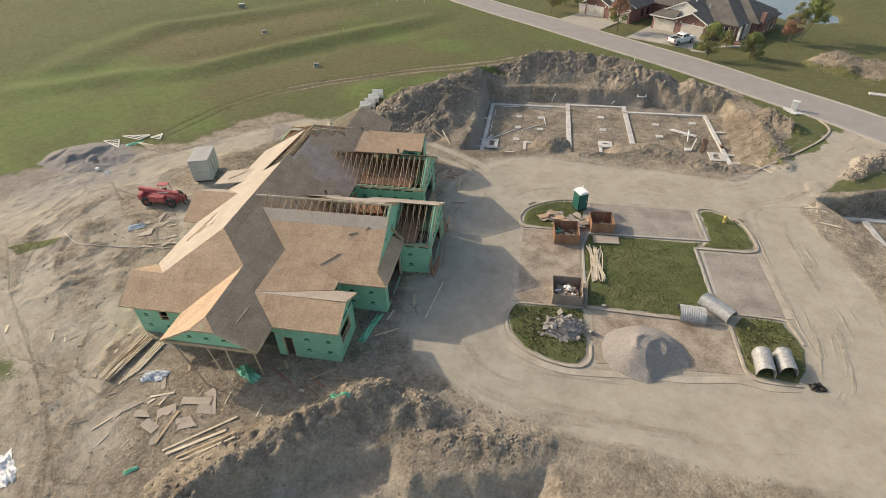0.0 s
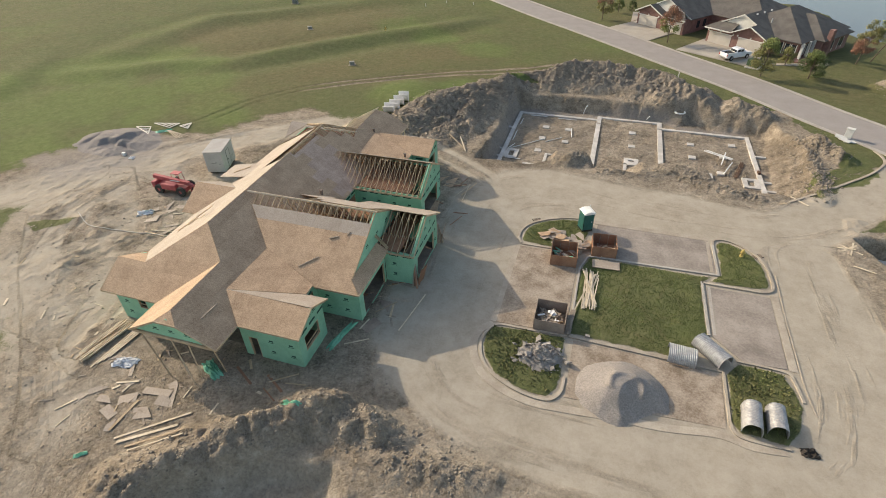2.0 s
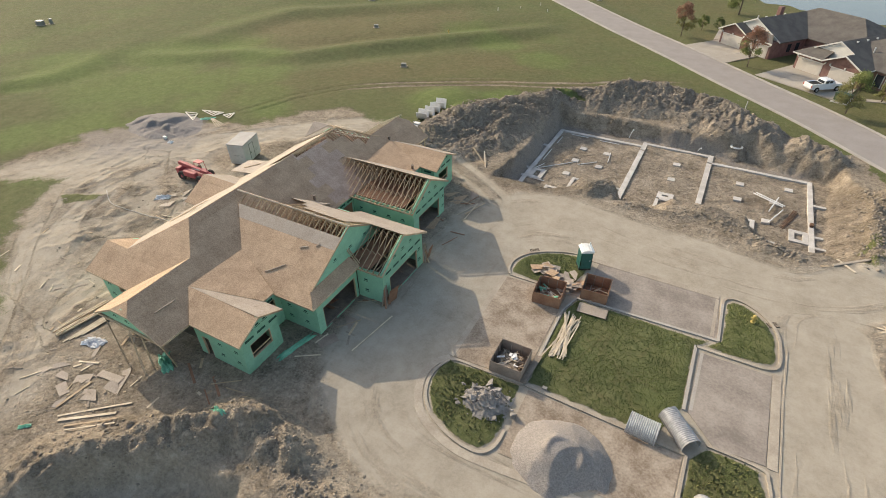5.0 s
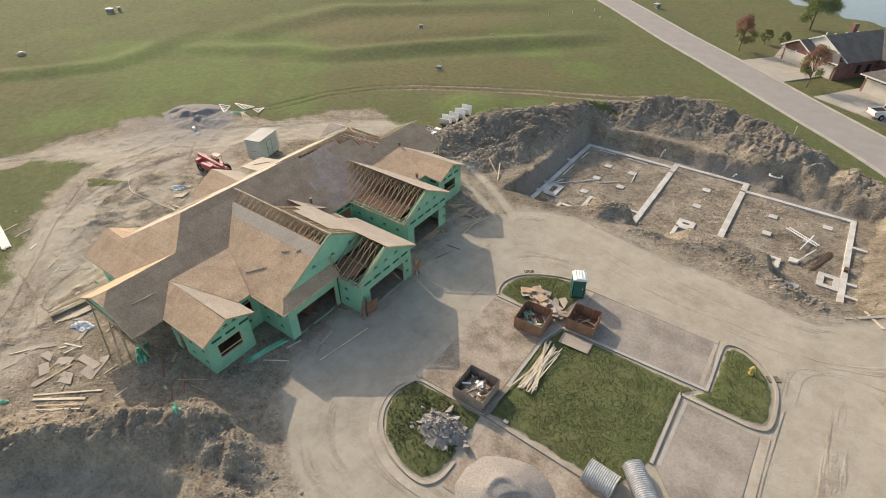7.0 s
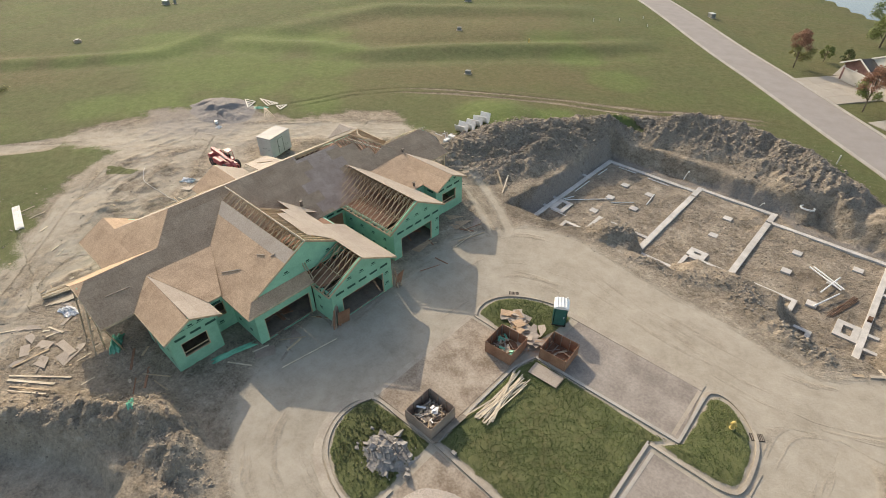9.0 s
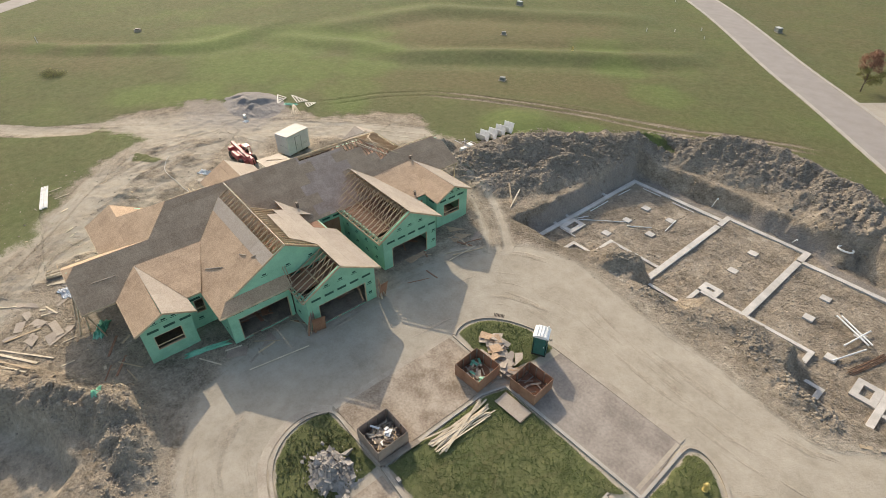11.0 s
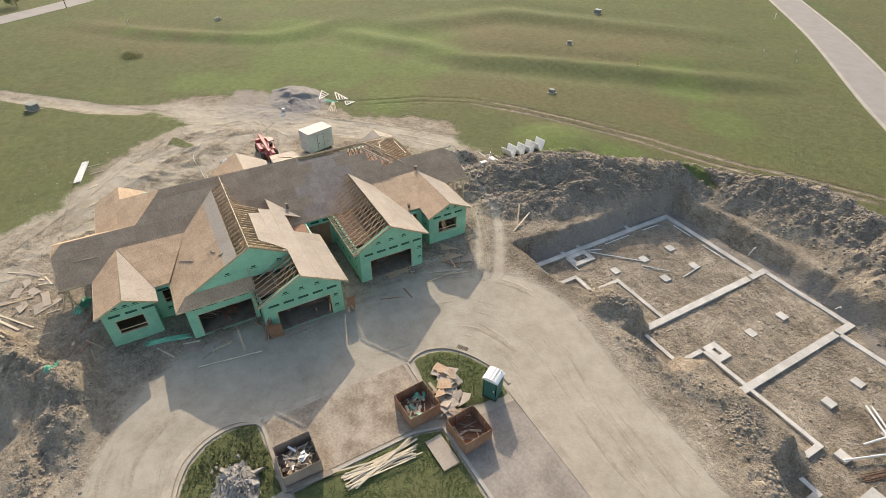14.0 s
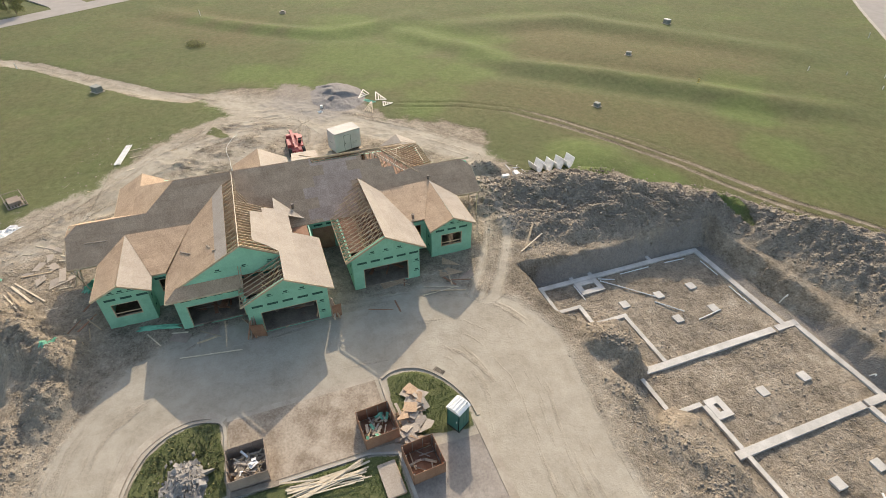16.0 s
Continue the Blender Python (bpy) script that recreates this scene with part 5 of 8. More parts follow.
for x0, y0, x1, y1 in ((-5.38, 64.1, -3.6, 66.7), (24.5, 63.9, 26.38, 66.3), (10.3, 66.42, 12.15, 67.9)):
    bm = bmesh.new()
    w = 0.55
    for q in ((x0, y0, x1, y0 + w), (x0, y1 - w, x1, y1), (x0, y0 + w, x0 + w, y1 - w), (x1 - w, y0 + w, x1, y1 - w)):
        box(bm, q[0], q[1], -2.35, q[2], q[3], FT - 0.008)
    part("chimney_base", bm, M_CONC, footing, "square concrete base with a hollow middle")
for x, y in ((-1.14, 75.1), (-1.14, 71.2), (-1.14, 67.2), (2.15, 74.95), (2.15, 70.8), (11.2, 76.2), (11.2, 71.75), (19.0, 74.55), (19.0, 70.55), (22.9, 71.6), (22.2, 66.9), (24.4, 75.6)):
    part("post_pad", box(bmesh.new(), x - 0.45, y - 0.42, -2.4, x + 0.45, y + 0.42, FT - 0.03, 0.015, m=None), M_CONC, footing)
M_PVC = rough_surface("white_pvc", (0.62, 0.62, 0.60), (0.78, 0.78, 0.76), 2.0, 12.0, 0.4, 0.0)
drain = thing("drain_pipe", "white plastic drain pipes lying on the soil", "pipe", pose(0, 0, 0))
for a, b in (((-4.9, 66.9), (-0.9, 70.9)), ((-4.6, 68.5), (-5.2, 66.9)), ((-5.1, 69.5), (-5.1, 73.0)), ((-5.0, 75.0), (-5.0, 77.5)), ((-4.0, 78.8), (-1.5, 78.8)), ((0.2, 78.7), (3.0, 78.7)), ((2.9, 72.6), (2.6, 75.4)), ((-0.5, 70.2), (1.6, 72.0)),
             ((-5.1, 64.0), (-3.0, 64.0))):
    za, zb = z_at(*a) + 0.07, z_at(*b) + 0.07
    part("pipe", tube(bmesh.new(), [(*a, za), (*b, zb)], 0.055), M_PVC, drain)
for a, b in (((20.6, 72.6), (23.8, 70.6)), ((22.4, 69.0), (23.3, 72.7)), ((22.4, 66.4), (23.8, 69.9)), ((20.9, 72.9), (24.0, 70.9))):
    ob = part("white_pipe", tube(bmesh.new(), [(*a, -1.86), (*b, -1.80)], 0.075), M_PVC)
    tagged(ob, "white plastic pipe lying loose in the pit", "pipe", "loose pipes in the pit")
for x, y, h in ((3.7, 81.6, 1.6), (13.0, 81.4, 0.9)):
    pts = [(x + 0.5 * math.sin(k / 8 * 1.6), y - 0.25 * k / 8, -2.2 + h * math.sin(k / 8 * math.pi / 1.5)) for k in range(9)]
    tagged(part("flexible_conduit", tube(bmesh.new(), pts, 0.05), M_PVC), "pale curved conduit rising from the pit wall", "conduit", "conduits at the pit wall")
M_HOSE = rough_surface("grey_hose", (0.38, 0.35, 0.31), (0.52, 0.49, 0.44), 2.0, 12.0, 0.6, 0.0)
pts = [(17.6 + 0.75 * math.cos(k / 20 * 4.2 * math.pi), 81.9 + 0.5 * math.sin(k / 20 * 4.2 * math.pi), z_at(17.6, 81.9) + 0.16 + 0.012 * k) for k in range(21)]
tagged(part("hose_coil", tube(bmesh.new(), pts, 0.05), M_PVC), "white coiled pipe on the spoil heap", "pipe")
hose = [(-46.6, 34.5), (-44.2, 33.2), (-42.0, 32.9), (-39.8, 33.2), (-37.4, 33.3), (-35.0, 33.6), (-32.0, 33.8)]
tagged(part("ground_hose", tube(bmesh.new(), [(x, y, z_at(x, y) + 0.04) for x, y in smooth_line(hose, 5)], 0.045, 6), M_HOSE), "grey hose lying across the rutted dirt", "hose")
M_RUST = rough_surface("rusty_steel", (0.10, 0.055, 0.035), (0.19, 0.115, 0.075), 2.0, 14.0, 0.85, 0.1, vary=0.2)
for k in range(9):
    ob = part("reinforcing_bar", tube(bmesh.new(), [(23.6 + 0.06 * k, 66.4 + random.uniform(-0.3, 0.3), z_at(23.8, 67) + 0.05), (24.9 + 0.06 * k, 70.6 + random.uniform(-0.3, 0.3), z_at(25, 70) + 0.07)], 0.03, 5), M_RUST)
    tagged(ob, "rusty reinforcing bar in a bundle on the pit floor", "rebar", "bundle of reinforcing bars")
tagged(part("form_block", box(bmesh.new(), 26.5, 67.6, FT, 26.85, 68.2, FT + 0.3, 0.02), M_RUST), "small red-brown block on the concrete footing", "block")
# second pit at the edge of the court
foot2 = thing("foundation_footing", "pale concrete footing in a second pit beside the court", "foundation", pose(0, 0, 0))
for q in ((33.9, 48.0, 34.5, 52.2), (34.5, 51.6, 44, 52.2), (37.4, 47.0, 38.0, 51.6), (34.5, 47.4, 37.4, 47.9)):
    part("footing_strip", box(bmesh.new(), q[0], q[1], -2.35, q[2], q[3], FT, 0.012), M_CONC, foot2)

# ---- heaps of loose material ----
def heap(name, cx, cy, rx, ry, h, material, label, category, seed, lump=0.15, dish=0.0, n=64, fold=0.0):
    """A heap of loose grain as one mound, its skirt sunk in the ground; dish: a dug face on its east side."""
    t = np.linspace(-1.12, 1.12, n)
    u, v = np.meshgrid(t, t)
    wx, wy = cx + u * rx, cy + v * ry
    r = np.hypot(u, v) + 0.10 * fbm(wx, wy, 1.6, 3, seed)
    z = h * (1 - np.clip(r, 0, 1.25) ** 1.35)
    z = np.minimum(z, h * (0.80 + 0.10 * fbm(wx, wy, 1.2, 2, seed + 5)))
    if dish:
        d = np.hypot((u - 0.42) / 0.5, (v + 0.45) / 0.62)
        z = z - dish * h * np.clip(1 - d, 0, 1) ** 0.7
        z = z + 0.16 * np.exp(-((np.hypot(u - 0.05, v + 0.15) - 0.36) / 0.07) ** 2) * (v > -0.3)
    z = z + lump * fbm(wx, wy, 0.7, 3, seed + 9) * (z > 0)
    if fold:
        z = z - fold * np.clip(1 - np.abs(fbm(wx, wy, 3.4, 3, seed + 21)) * 3.0, 0, 1) * np.clip(z / h, 0, 1)
    base = np.vectorize(z_at)(wx, wy)
    z = np.maximum(z, -0.25) + base
    ids = np.arange(n * n).reshape(n, n)
    q = np.stack([ids[:-1, :-1], ids[:-1, 1:], ids[1:, 1:], ids[1:, :-1]], -1).reshape(-1, 4)
    ob = solid(name, np.stack([wx, wy, z], -1).reshape(-1, 3), q, material)
    for p in ob.data.polygons:
        p.use_smooth = True
    return tagged(ob, label, category, kind="stuff")


def grain_material(name, dark, light, size):
    m, nt, b = node_material(name)
    v = coords(nt)
    vo = nt.nodes.new("ShaderNodeTexVoronoi")
    vo.inputs["Scale"].default_value = size
    nt.links.new(v, vo.inputs["Vector"])
    sep = nt.nodes.new("ShaderNodeSeparateColor")
    nt.links.new(vo.outputs["Color"], sep.inputs[0])
    big = noise_tex(nt, v, 0.8, 4)
    fac = arith(nt, "ADD", arith(nt, "MULTIPLY", sep.outputs[0], 0.55), arith(nt, "MULTIPLY", big, 0.45))
    nt.links.new(ramp(nt, fac, [(0.2, dark), (0.8, light)]), b.inputs["Base Color"])
    b.inputs["Roughness"].default_value, b.inputs["Specular IOR Level"].default_value = 0.9, 0.2
    bump(nt, b, vo.outputs["Distance"], 0.8, 0.06)
    return m


M_GRAVEL = grain_material("grey_gravel", (0.235, 0.208, 0.188), (0.37, 0.333, 0.303), 16.0)
heap("gravel_heap", 11.15, 26.75, 3.35, 2.9, 1.85, M_GRAVEL, "heap of grey crushed gravel dug away on one side", "gravel heap", 7, 0.05, 0.42)
M_SAND = grain_material("dark_gravel", (0.195, 0.176, 0.164), (0.30, 0.273, 0.253), 14.0)
heap("gravel_heap", -56.6, 50.6, 6.4, 4.4, 1.05, M_SAND, "broad folded heap of dark grey gravel on bare dirt", "gravel heap", 61, 0.06, 0.0, 90, 0.9)
tagged(part("white_bucket", box(bmesh.new(), -52.8, 47.2, z_at(-52.6, 47.4), -52.3, 47.6, z_at(-52.6, 47.4) + 0.4, 0.04), M_PVC), "white plastic bucket beside the gravel", "bucket")


# ---- loose stones and clods ----
def chunk(rng, s, flat=0.7):
    """Corners of a rough block of size s, as a distorted cube of 8 corners and 6 faces."""
    v = np.array([(x, y, z) for x in (-1, 1) for y in (-1, 1) for z in (-1, 1)], float) * 0.5
    v = v * s * np.array([1, rng.uniform(0.6, 1.0), flat * rng.uniform(0.5, 1.0)]) + rng.uniform(-0.16, 0.16, (8, 3)) * s
    a, b, c = rng.uniform(0, 6.28), rng.uniform(-0.6, 0.6), rng.uniform(-0.6, 0.6)
    r = np.array(Euler((b, c, a)).to_matrix())
    return v @ r.T


CHUNK_FACES = np.array([(0, 1, 3, 2), (4, 6, 7, 5), (0, 4, 5, 1), (2, 3, 7, 6), (0, 2, 6, 4), (1, 5, 7, 3)])


def scatter(name, spots, sizes, material, label, category, seed, sink=0.36, flat=0.8):
    rng = np.random.default_rng(seed)
    spots = np.array(spots)
    n = len(spots)
    c = np.array([(x, y, z) for x in (-1, 1) for y in (-1, 1) for z in (-1, 1)], float) * 0.5
    dim = np.stack([np.ones(n), rng.uniform(0.6, 1.0, n), flat * rng.uniform(0.5, 1.0, n)], -1)
    v = c[None] * dim[:, None] + rng.uniform(-0.17, 0.17, (n, 8, 3))
    a, b = rng.uniform(0, 6.283, n), rng.uniform(-0.6, 0.6, n)
    ca, sa, cb, sb = np.cos(a), np.sin(a), np.cos(b), np.sin(b)
    rot = np.stack([np.stack([ca, -sa * cb, sa * sb], -1), np.stack([sa, ca * cb, -ca * sb], -1), np.stack([0 * a, sb, cb], -1)], 1)
    v = np.einsum("nij,nkj->nki", rot, v) * sizes[:, None, None]
    z = z_many(spots[:, 0], spots[:, 1]) + sizes * (0.5 * flat - sink)
    v = v + np.concatenate([spots, z[:, None]], 1)[:, None]
    f = CHUNK_FACES[None] + 8 * np.arange(n)[:, None, None]
    ob = solid(name, v.reshape(-1, 3), f.reshape(-1, 4), material)
    ob.data.polygons.foreach_set("use_smooth", np.ones(len(ob.data.polygons), bool))
    return tagged(ob, label, category, kind="stuff")


def on_ridges(rng, n, lines, spread=1.0):
    out = []
    for _ in range(n):
        line = lines[rng.choice(len(lines), p=WEIGHTS[:len(lines)] / WEIGHTS[:len(lines)].sum())]
        k = rng.integers(0, len(line) - 1)
        t = rng.uniform()
        p, q = np.array(line[k]), np.array(line[k + 1])
        c = p + t * (q - p)
        out.append((c[0] + rng.normal(0, 0.5) * c[3] * spread, c[1] + rng.normal(0, 0.5) * c[3] * spread))
    return out


M_CLOD = rough_surface("clay_clod", (0.190, 0.163, 0.131), (0.310, 0.268, 0.218), 1.2, 14.0, 0.95, 0.3, vary=0.10, per_piece=True, spec=0.15)
WEIGHTS = np.array([sum(math.hypot(q[0] - p[0], q[1] - p[1]) * (p[3] + q[3]) for p, q in zip(L, L[1:])) for L in RIDGES])
rng = np.random.default_rng(3)
spots = np.array(on_ridges(rng, 62000, RIDGES[:-1], 0.8))
spots = spots[inside(spots[:, 0], spots[:, 1], HEAP_GRASS) < 0.2]
front = (spots[:, 0] > 5) & (spots[:, 0] < 32) & (spots[:, 1] > 55) & (spots[:, 1] < 80)
spots = spots[~front | (rng.uniform(0, 1, len(spots)) < 0.45)]
south = np.where(spots[:, 1] < 25, 0.6, 1.0)
scatter("clay_clods", spots, south * (0.06 + 0.24 * rng.uniform(0, 1, len(spots)) ** 7), M_CLOD, "clods of dry brown clay on the spoil heaps", "clods", 4)
spots = [(rng.uniform(-34, 6), rng.uniform(8, 24)) for _ in range(1500)] + [(rng.uniform(-8, 30), rng.uniform(57, 64)) for _ in range(2600)] + [(rng.uniform(-5, 26), rng.uniform(61, 79)) for _ in range(7500)] + \
        [(rng.uniform(-52, -28), rng.uniform(14, 44)) for _ in range(1300)] + [(rng.uniform(27, 36), rng.uniform(56, 82)) for _ in range(900)] + [(rng.uniform(4, 30), rng.uniform(13, 18)) for _ in range(500)] + \
        [(rng.uniform(-26, -8), rng.uniform(56, 66)) for _ in range(700)]
spots = [p for p in spots if float(inside(np.array([p[0]]), np.array([p[1]]), ROAD_DUST)[0]) < 0.3 and not (-29.5 < p[0] < -7 and 22 < p[1] < 55.5)]
scatter("soil_lumps", spots, 0.04 + 0.13 * rng.power(0.4, len(spots)) ** 3, M_CLOD, "small lumps of dry soil strewn over the site", "clods", 5)


# ---- turf ----
def tufts(name, spots, size, material, label, seed):
    """Small fans of blades."""
    rng = np.random.default_rng(seed)
    n = len(spots)
    p = np.array([(x, y, z_at(x, y)) for x, y in spots])
    k = 4
    a = rng.uniform(0, 6.283, (n, k))
    s = size * rng.uniform(0.5, 1.4, (n, k))
    w = s * 0.35
    base = p[:, None, :] + np.stack([np.cos(a), np.sin(a), 0 * a], -1) * 0.05 * 1.0
    side = np.stack([-np.sin(a), np.cos(a), 0 * a], -1)
    tip = base + np.stack([np.cos(a) * s * 0.6, np.sin(a) * s * 0.6, s], -1)
    v = np.stack([base - side * w[..., None], base + side * w[..., None], tip], 2).reshape(-1, 3)
    f = np.arange(n * k * 3).reshape(-1, 3)
    return tagged(solid(name, v, f, material), label, "grass", kind="stuff")


M_BLADE = rough_surface("grass_blades", (0.075, 0.108, 0.032), (0.205, 0.228, 0.082), 0.35, 6.0, 0.7, 0.0, vary=0.45, per_piece=True, spec=0.2)


def in_polys(rng, n, polys, keep=1.0):
    out = []
    for poly in polys:
        xs, ys = [q[0] for q in poly], [q[1] for q in poly]
        ar = abs(area2(poly)) / 2
        m = int(n * ar)
        x, y = rng.uniform(min(xs), max(xs), m * 3), rng.uniform(min(ys), max(ys), m * 3)
        ok = (inside(x, y, poly) > 0.1) & (fbm(x, y, 1.5, 3, 201) + rng.uniform(-0.6, 0.6, x.shape) > -0.35)
        out += list(zip(x[ok][:m], y[ok][:m]))
    return out


spots = in_polys(rng, 75, [ISLAND_SW, ISLAND_N, ISLAND_NE, ISLAND_SE, GRASS_PLOT])
tufts("lawn_grass", spots, 0.055, M_BLADE, "uneven green grass in the kerbed beds", 11)
weeds = in_polys(rng, 6, [ISLAND_SE, ISLAND_SW])
M_WEED = rough_surface("weed_blades", (0.085, 0.09, 0.036), (0.19, 0.18, 0.08), 0.5, 6.0, 0.7, 0.0, vary=0.4, per_piece=True, spec=0.2)
tufts("weeds", weeds, 0.16, M_WEED, "taller olive weeds among the grass", 12)


# ---- plywood waste bins ----
def waste_bin(cx, cy, size, h, yaw, material, label, fill):
    t = thing("waste_bin", label, "waste bin", pose(cx, cy, 0.03, 0, 0, yaw), "plywood bins in the court")
    s = size / 2
    for k in range(4):
        bm = bmesh.new()
        box(bm, -s, -s, 0.0, s, -s + 0.03, h + random.uniform(-0.03, 0.03), 0.004, m=pose(0, 0, 0, 0, 0, 90 * k))
        p = part("side_panel", bm, material, t)
        for x in (-s + 0.1, -s / 3, s / 3, s - 0.1):
            st = bmesh.new()
            box(st, x - 0.02, -s + 0.031, 0.0, x + 0.02, -s + 0.115, h - 0.02, m=pose(0, 0, 0, 0, 0, 90 * k))
            part("stud", st, M_LUMBER_GREY, p)
    part("base_panel", box(bmesh.new(), -s + 0.12, -s + 0.12, 0.0, s - 0.12, s - 0.12, 0.06), material, t)
    rng = random.Random(int(cx * 100))
    for k in range(fill):
        ob = board_bit(rng, (cx + rng.uniform(-0.62, 0.62) * size * 0.5, cy + rng.uniform(-0.62, 0.62) * size * 0.5), 0.16 + rng.uniform(0, 0.5) * min(1, fill / 60), rng.uniform(0.3, 1.2))
    return t


M_SCRAP = [M_LUMBER_PALE, M_LUMBER, M_OSB_PALE, M_LUMBER_GREY]
M_GREEN = rough_surface("green_scrap", (0.10, 0.34, 0.22), (0.20, 0.50, 0.35), 1.0, 9.0, 0.5, 0.0)
M_WHITE = rough_surface("white_scrap", (0.60, 0.59, 0.57), (0.80, 0.79, 0.77), 1.5, 9.0, 0.6, 0.1)
SCRAP_MESHES = {}


def board_bit(rng, at, z, length, wide=None, material=None, tilt=14, yaw=None, name="lumber_offcut", label="pale sawn lumber offcut thrown on the pile", category="lumber", group="lumber offcuts"):
    """One loose offcut of board."""
    wide = wide or rng.choice((0.09, 0.09, 0.14, 0.19))
    material = material or rng.choice(M_SCRAP)
    key = (round(length, 1), wide, material.name)
    if key not in SCRAP_MESHES:
        bm = box(bmesh.new(), -length / 2, -wide / 2, -0.019, length / 2, wide / 2, 0.019, 0.003)
        me = bpy.data.meshes.new(name)
        bm.to_mesh(me)
        bm.free()
        me.materials.append(material)
        SCRAP_MESHES[key] = me
    ob = new(name, SCRAP_MESHES[key])
    ob.matrix_world = pose(at[0], at[1], z, rng.uniform(-tilt, tilt), rng.uniform(-tilt, tilt), rng.uniform(0, 360) if yaw is None else yaw)
    return tagged(ob, label, category, group)


waste_bin(5.26, 41.24, 2.42, 1.17, 4, M_PLY, "open plywood waste bin with a layer of scrap, beside a kerb", 34)
waste_bin(8.81, 43.46, 2.27, 1.21, 4, M_PLY, "open red-brown plywood waste bin, nearly empty", 9)
waste_bin(5.22, 32.45, 2.5, 1.2, 1, M_PLY_GREY, "open grey plywood waste bin full of pale wood scrap", 105)
rr = random.Random(5)
for k in range(7):
    board_bit(rr, (5.22 + rr.uniform(-0.8, 0.8), 32.45 + rr.uniform(-0.8, 0.8)), 0.72 + 0.006 * k, rr.uniform(0.2, 0.7), rr.choice((0.09, 0.14, 0.3)), M_WHITE, 22, label="white scrap thrown in the plywood bin", name="scrap_piece", category="scrap", group="scrap in the bin")
for k in range(7):
    board_bit(rr, (5.26 + rr.uniform(-0.9, 0.9), 41.24 + rr.uniform(-0.9, 0.9)), 0.4, 0.7, 0.19, M_GREEN, 20, name="sheathing_scrap", label="torn scrap of green sheathing in the bin", category="sheathing", group="green scraps")
for k in range(2):
    tagged(part("weathered_plank", beam(bmesh.new(), (6.62 + 0.2 * k, 31.2, 0.2 + 0.04 * k), (6.85 + 0.2 * k, 34.2, 0.2 + 0.04 * k), 0.22, 0.04), M_LUMBER_GREY), "grey weathered plank leaning along the bin", "plank", "planks by the bin")


# ---- portable toilet ----
M_TOILET = rough_surface("teal_plastic", (0.022, 0.105, 0.088), (0.036, 0.150, 0.125), 0.8, 8.0, 0.45, 0.05)
M_TRANSLUCENT = rough_surface("white_plastic", (0.66, 0.66, 0.64), (0.80, 0.80, 0.78), 1.0, 8.0, 0.4, 0.0)
wc = thing("portable_toilet", "teal plastic portable toilet with a white domed roof on the kerb", "portable toilet", pose(6.75, 46.75, 0.1, 0, 0, 30))
part("base", box(bmesh.new(), -0.58, -0.58, 0.0, 0.58, 0.58, 0.14, 0.02), M_DARK, wc)
for k, (w, nm) in enumerate(((0.55, "side_wall"), (0.55, "back_wall"), (0.55, "side_wall"))):
    bm = box(bmesh.new(), -0.55, -0.55, 0.14, 0.55, -0.52, 2.02, 0.008, m=pose(0, 0, 0, 0, 0, 90 * (k + 1)))
    for x in (-0.33, 0.0, 0.33):
        box(bm, x - 0.09, -0.565, 0.3, x + 0.09, -0.552, 1.75, 0.004, m=pose(0, 0, 0, 0, 0, 90 * (k + 1)))
    part(nm, bm, M_TOILET, wc)
dr = part("door", box(bmesh.new(), -0.46, -0.575, 0.18, 0.46, -0.535, 1.95, 0.01), M_TOILET, wc)
part("handle", box(bmesh.new(), 0.30, -0.60, 1.0, 0.36, -0.577, 1.16, 0.005), M_TRANSLUCENT, dr, "pale latch")
bm = bmesh.new()
n = 9
prof = [(-0.62 + 1.24 * k / n, 2.02 + 0.26 * math.sin(math.pi * (0.12 + 0.76 * k / n))) for k in range(n + 1)]
rows = [[bm.verts.new((x, y, z)) for x, z in prof] for y in (-0.62, -0.3, 0.0, 0.3, 0.62)]
lows = [[bm.verts.new((x, y, 2.0)) for x, z in prof] for y in (-0.62, 0.62)]
for a, b in zip(rows, rows[1:]):
    for k in range(n):
        bm.faces.new((a[k], a[k + 1], b[k + 1], b[k]))
for r, l in ((rows[0], lows[0]), (rows[-1], lows[1])):
    for k in range(n):
        bm.faces.new((r[k], r[k + 1], l[k + 1], l[k]))
bmesh.ops.recalc_face_normals(bm, faces=bm.faces)
rf = part("roof", bm, M_TRANSLUCENT, wc, "white translucent domed roof")
for x in (-0.36, -0.12, 0.12, 0.36):
    part("rib", tube(bmesh.new(), [(x, -0.6, 2.30), (x, 0.6, 2.30)], 0.03, 6), M_TRANSLUCENT, rf)
part("vent_pipe", tube(bmesh.new(), [(0.42, 0.42, 0.4), (0.42, 0.42, 2.5)], 0.05), M_TRANSLUCENT, wc)

# ---- lumber and sheet stacks ----
rr = random.Random(8)
for k in range(24):
    x0, x1 = 7.5 + 1.25 * rr.random(), 7.2 + 1.5 * rr.random()
    y0 = 34.75 + rr.uniform(-0.25, 0.7)
    z = 0.17 + 0.006 * k
    a, b = Vector((x0, y0, z)), Vector((x1, y0 + rr.uniform(4.3, 5.0), z + 0.02))
    tagged(part("lumber_board", beam(bmesh.new(), a, b, rr.choice((0.09, 0.09, 0.14)), 0.04), M_LUMBER_PALE), "long pale sawn board in a loose fan on the grass", "lumber", "boards on the grass")
tagged(part("lumber_board", beam(bmesh.new(), (6.95, 33.9, 0.22), (8.0, 38.4, 0.24), 0.12, 0.04), M_LUMBER_PALE), "long pale sawn board in a loose fan on the grass", "lumber", "boards on the grass")
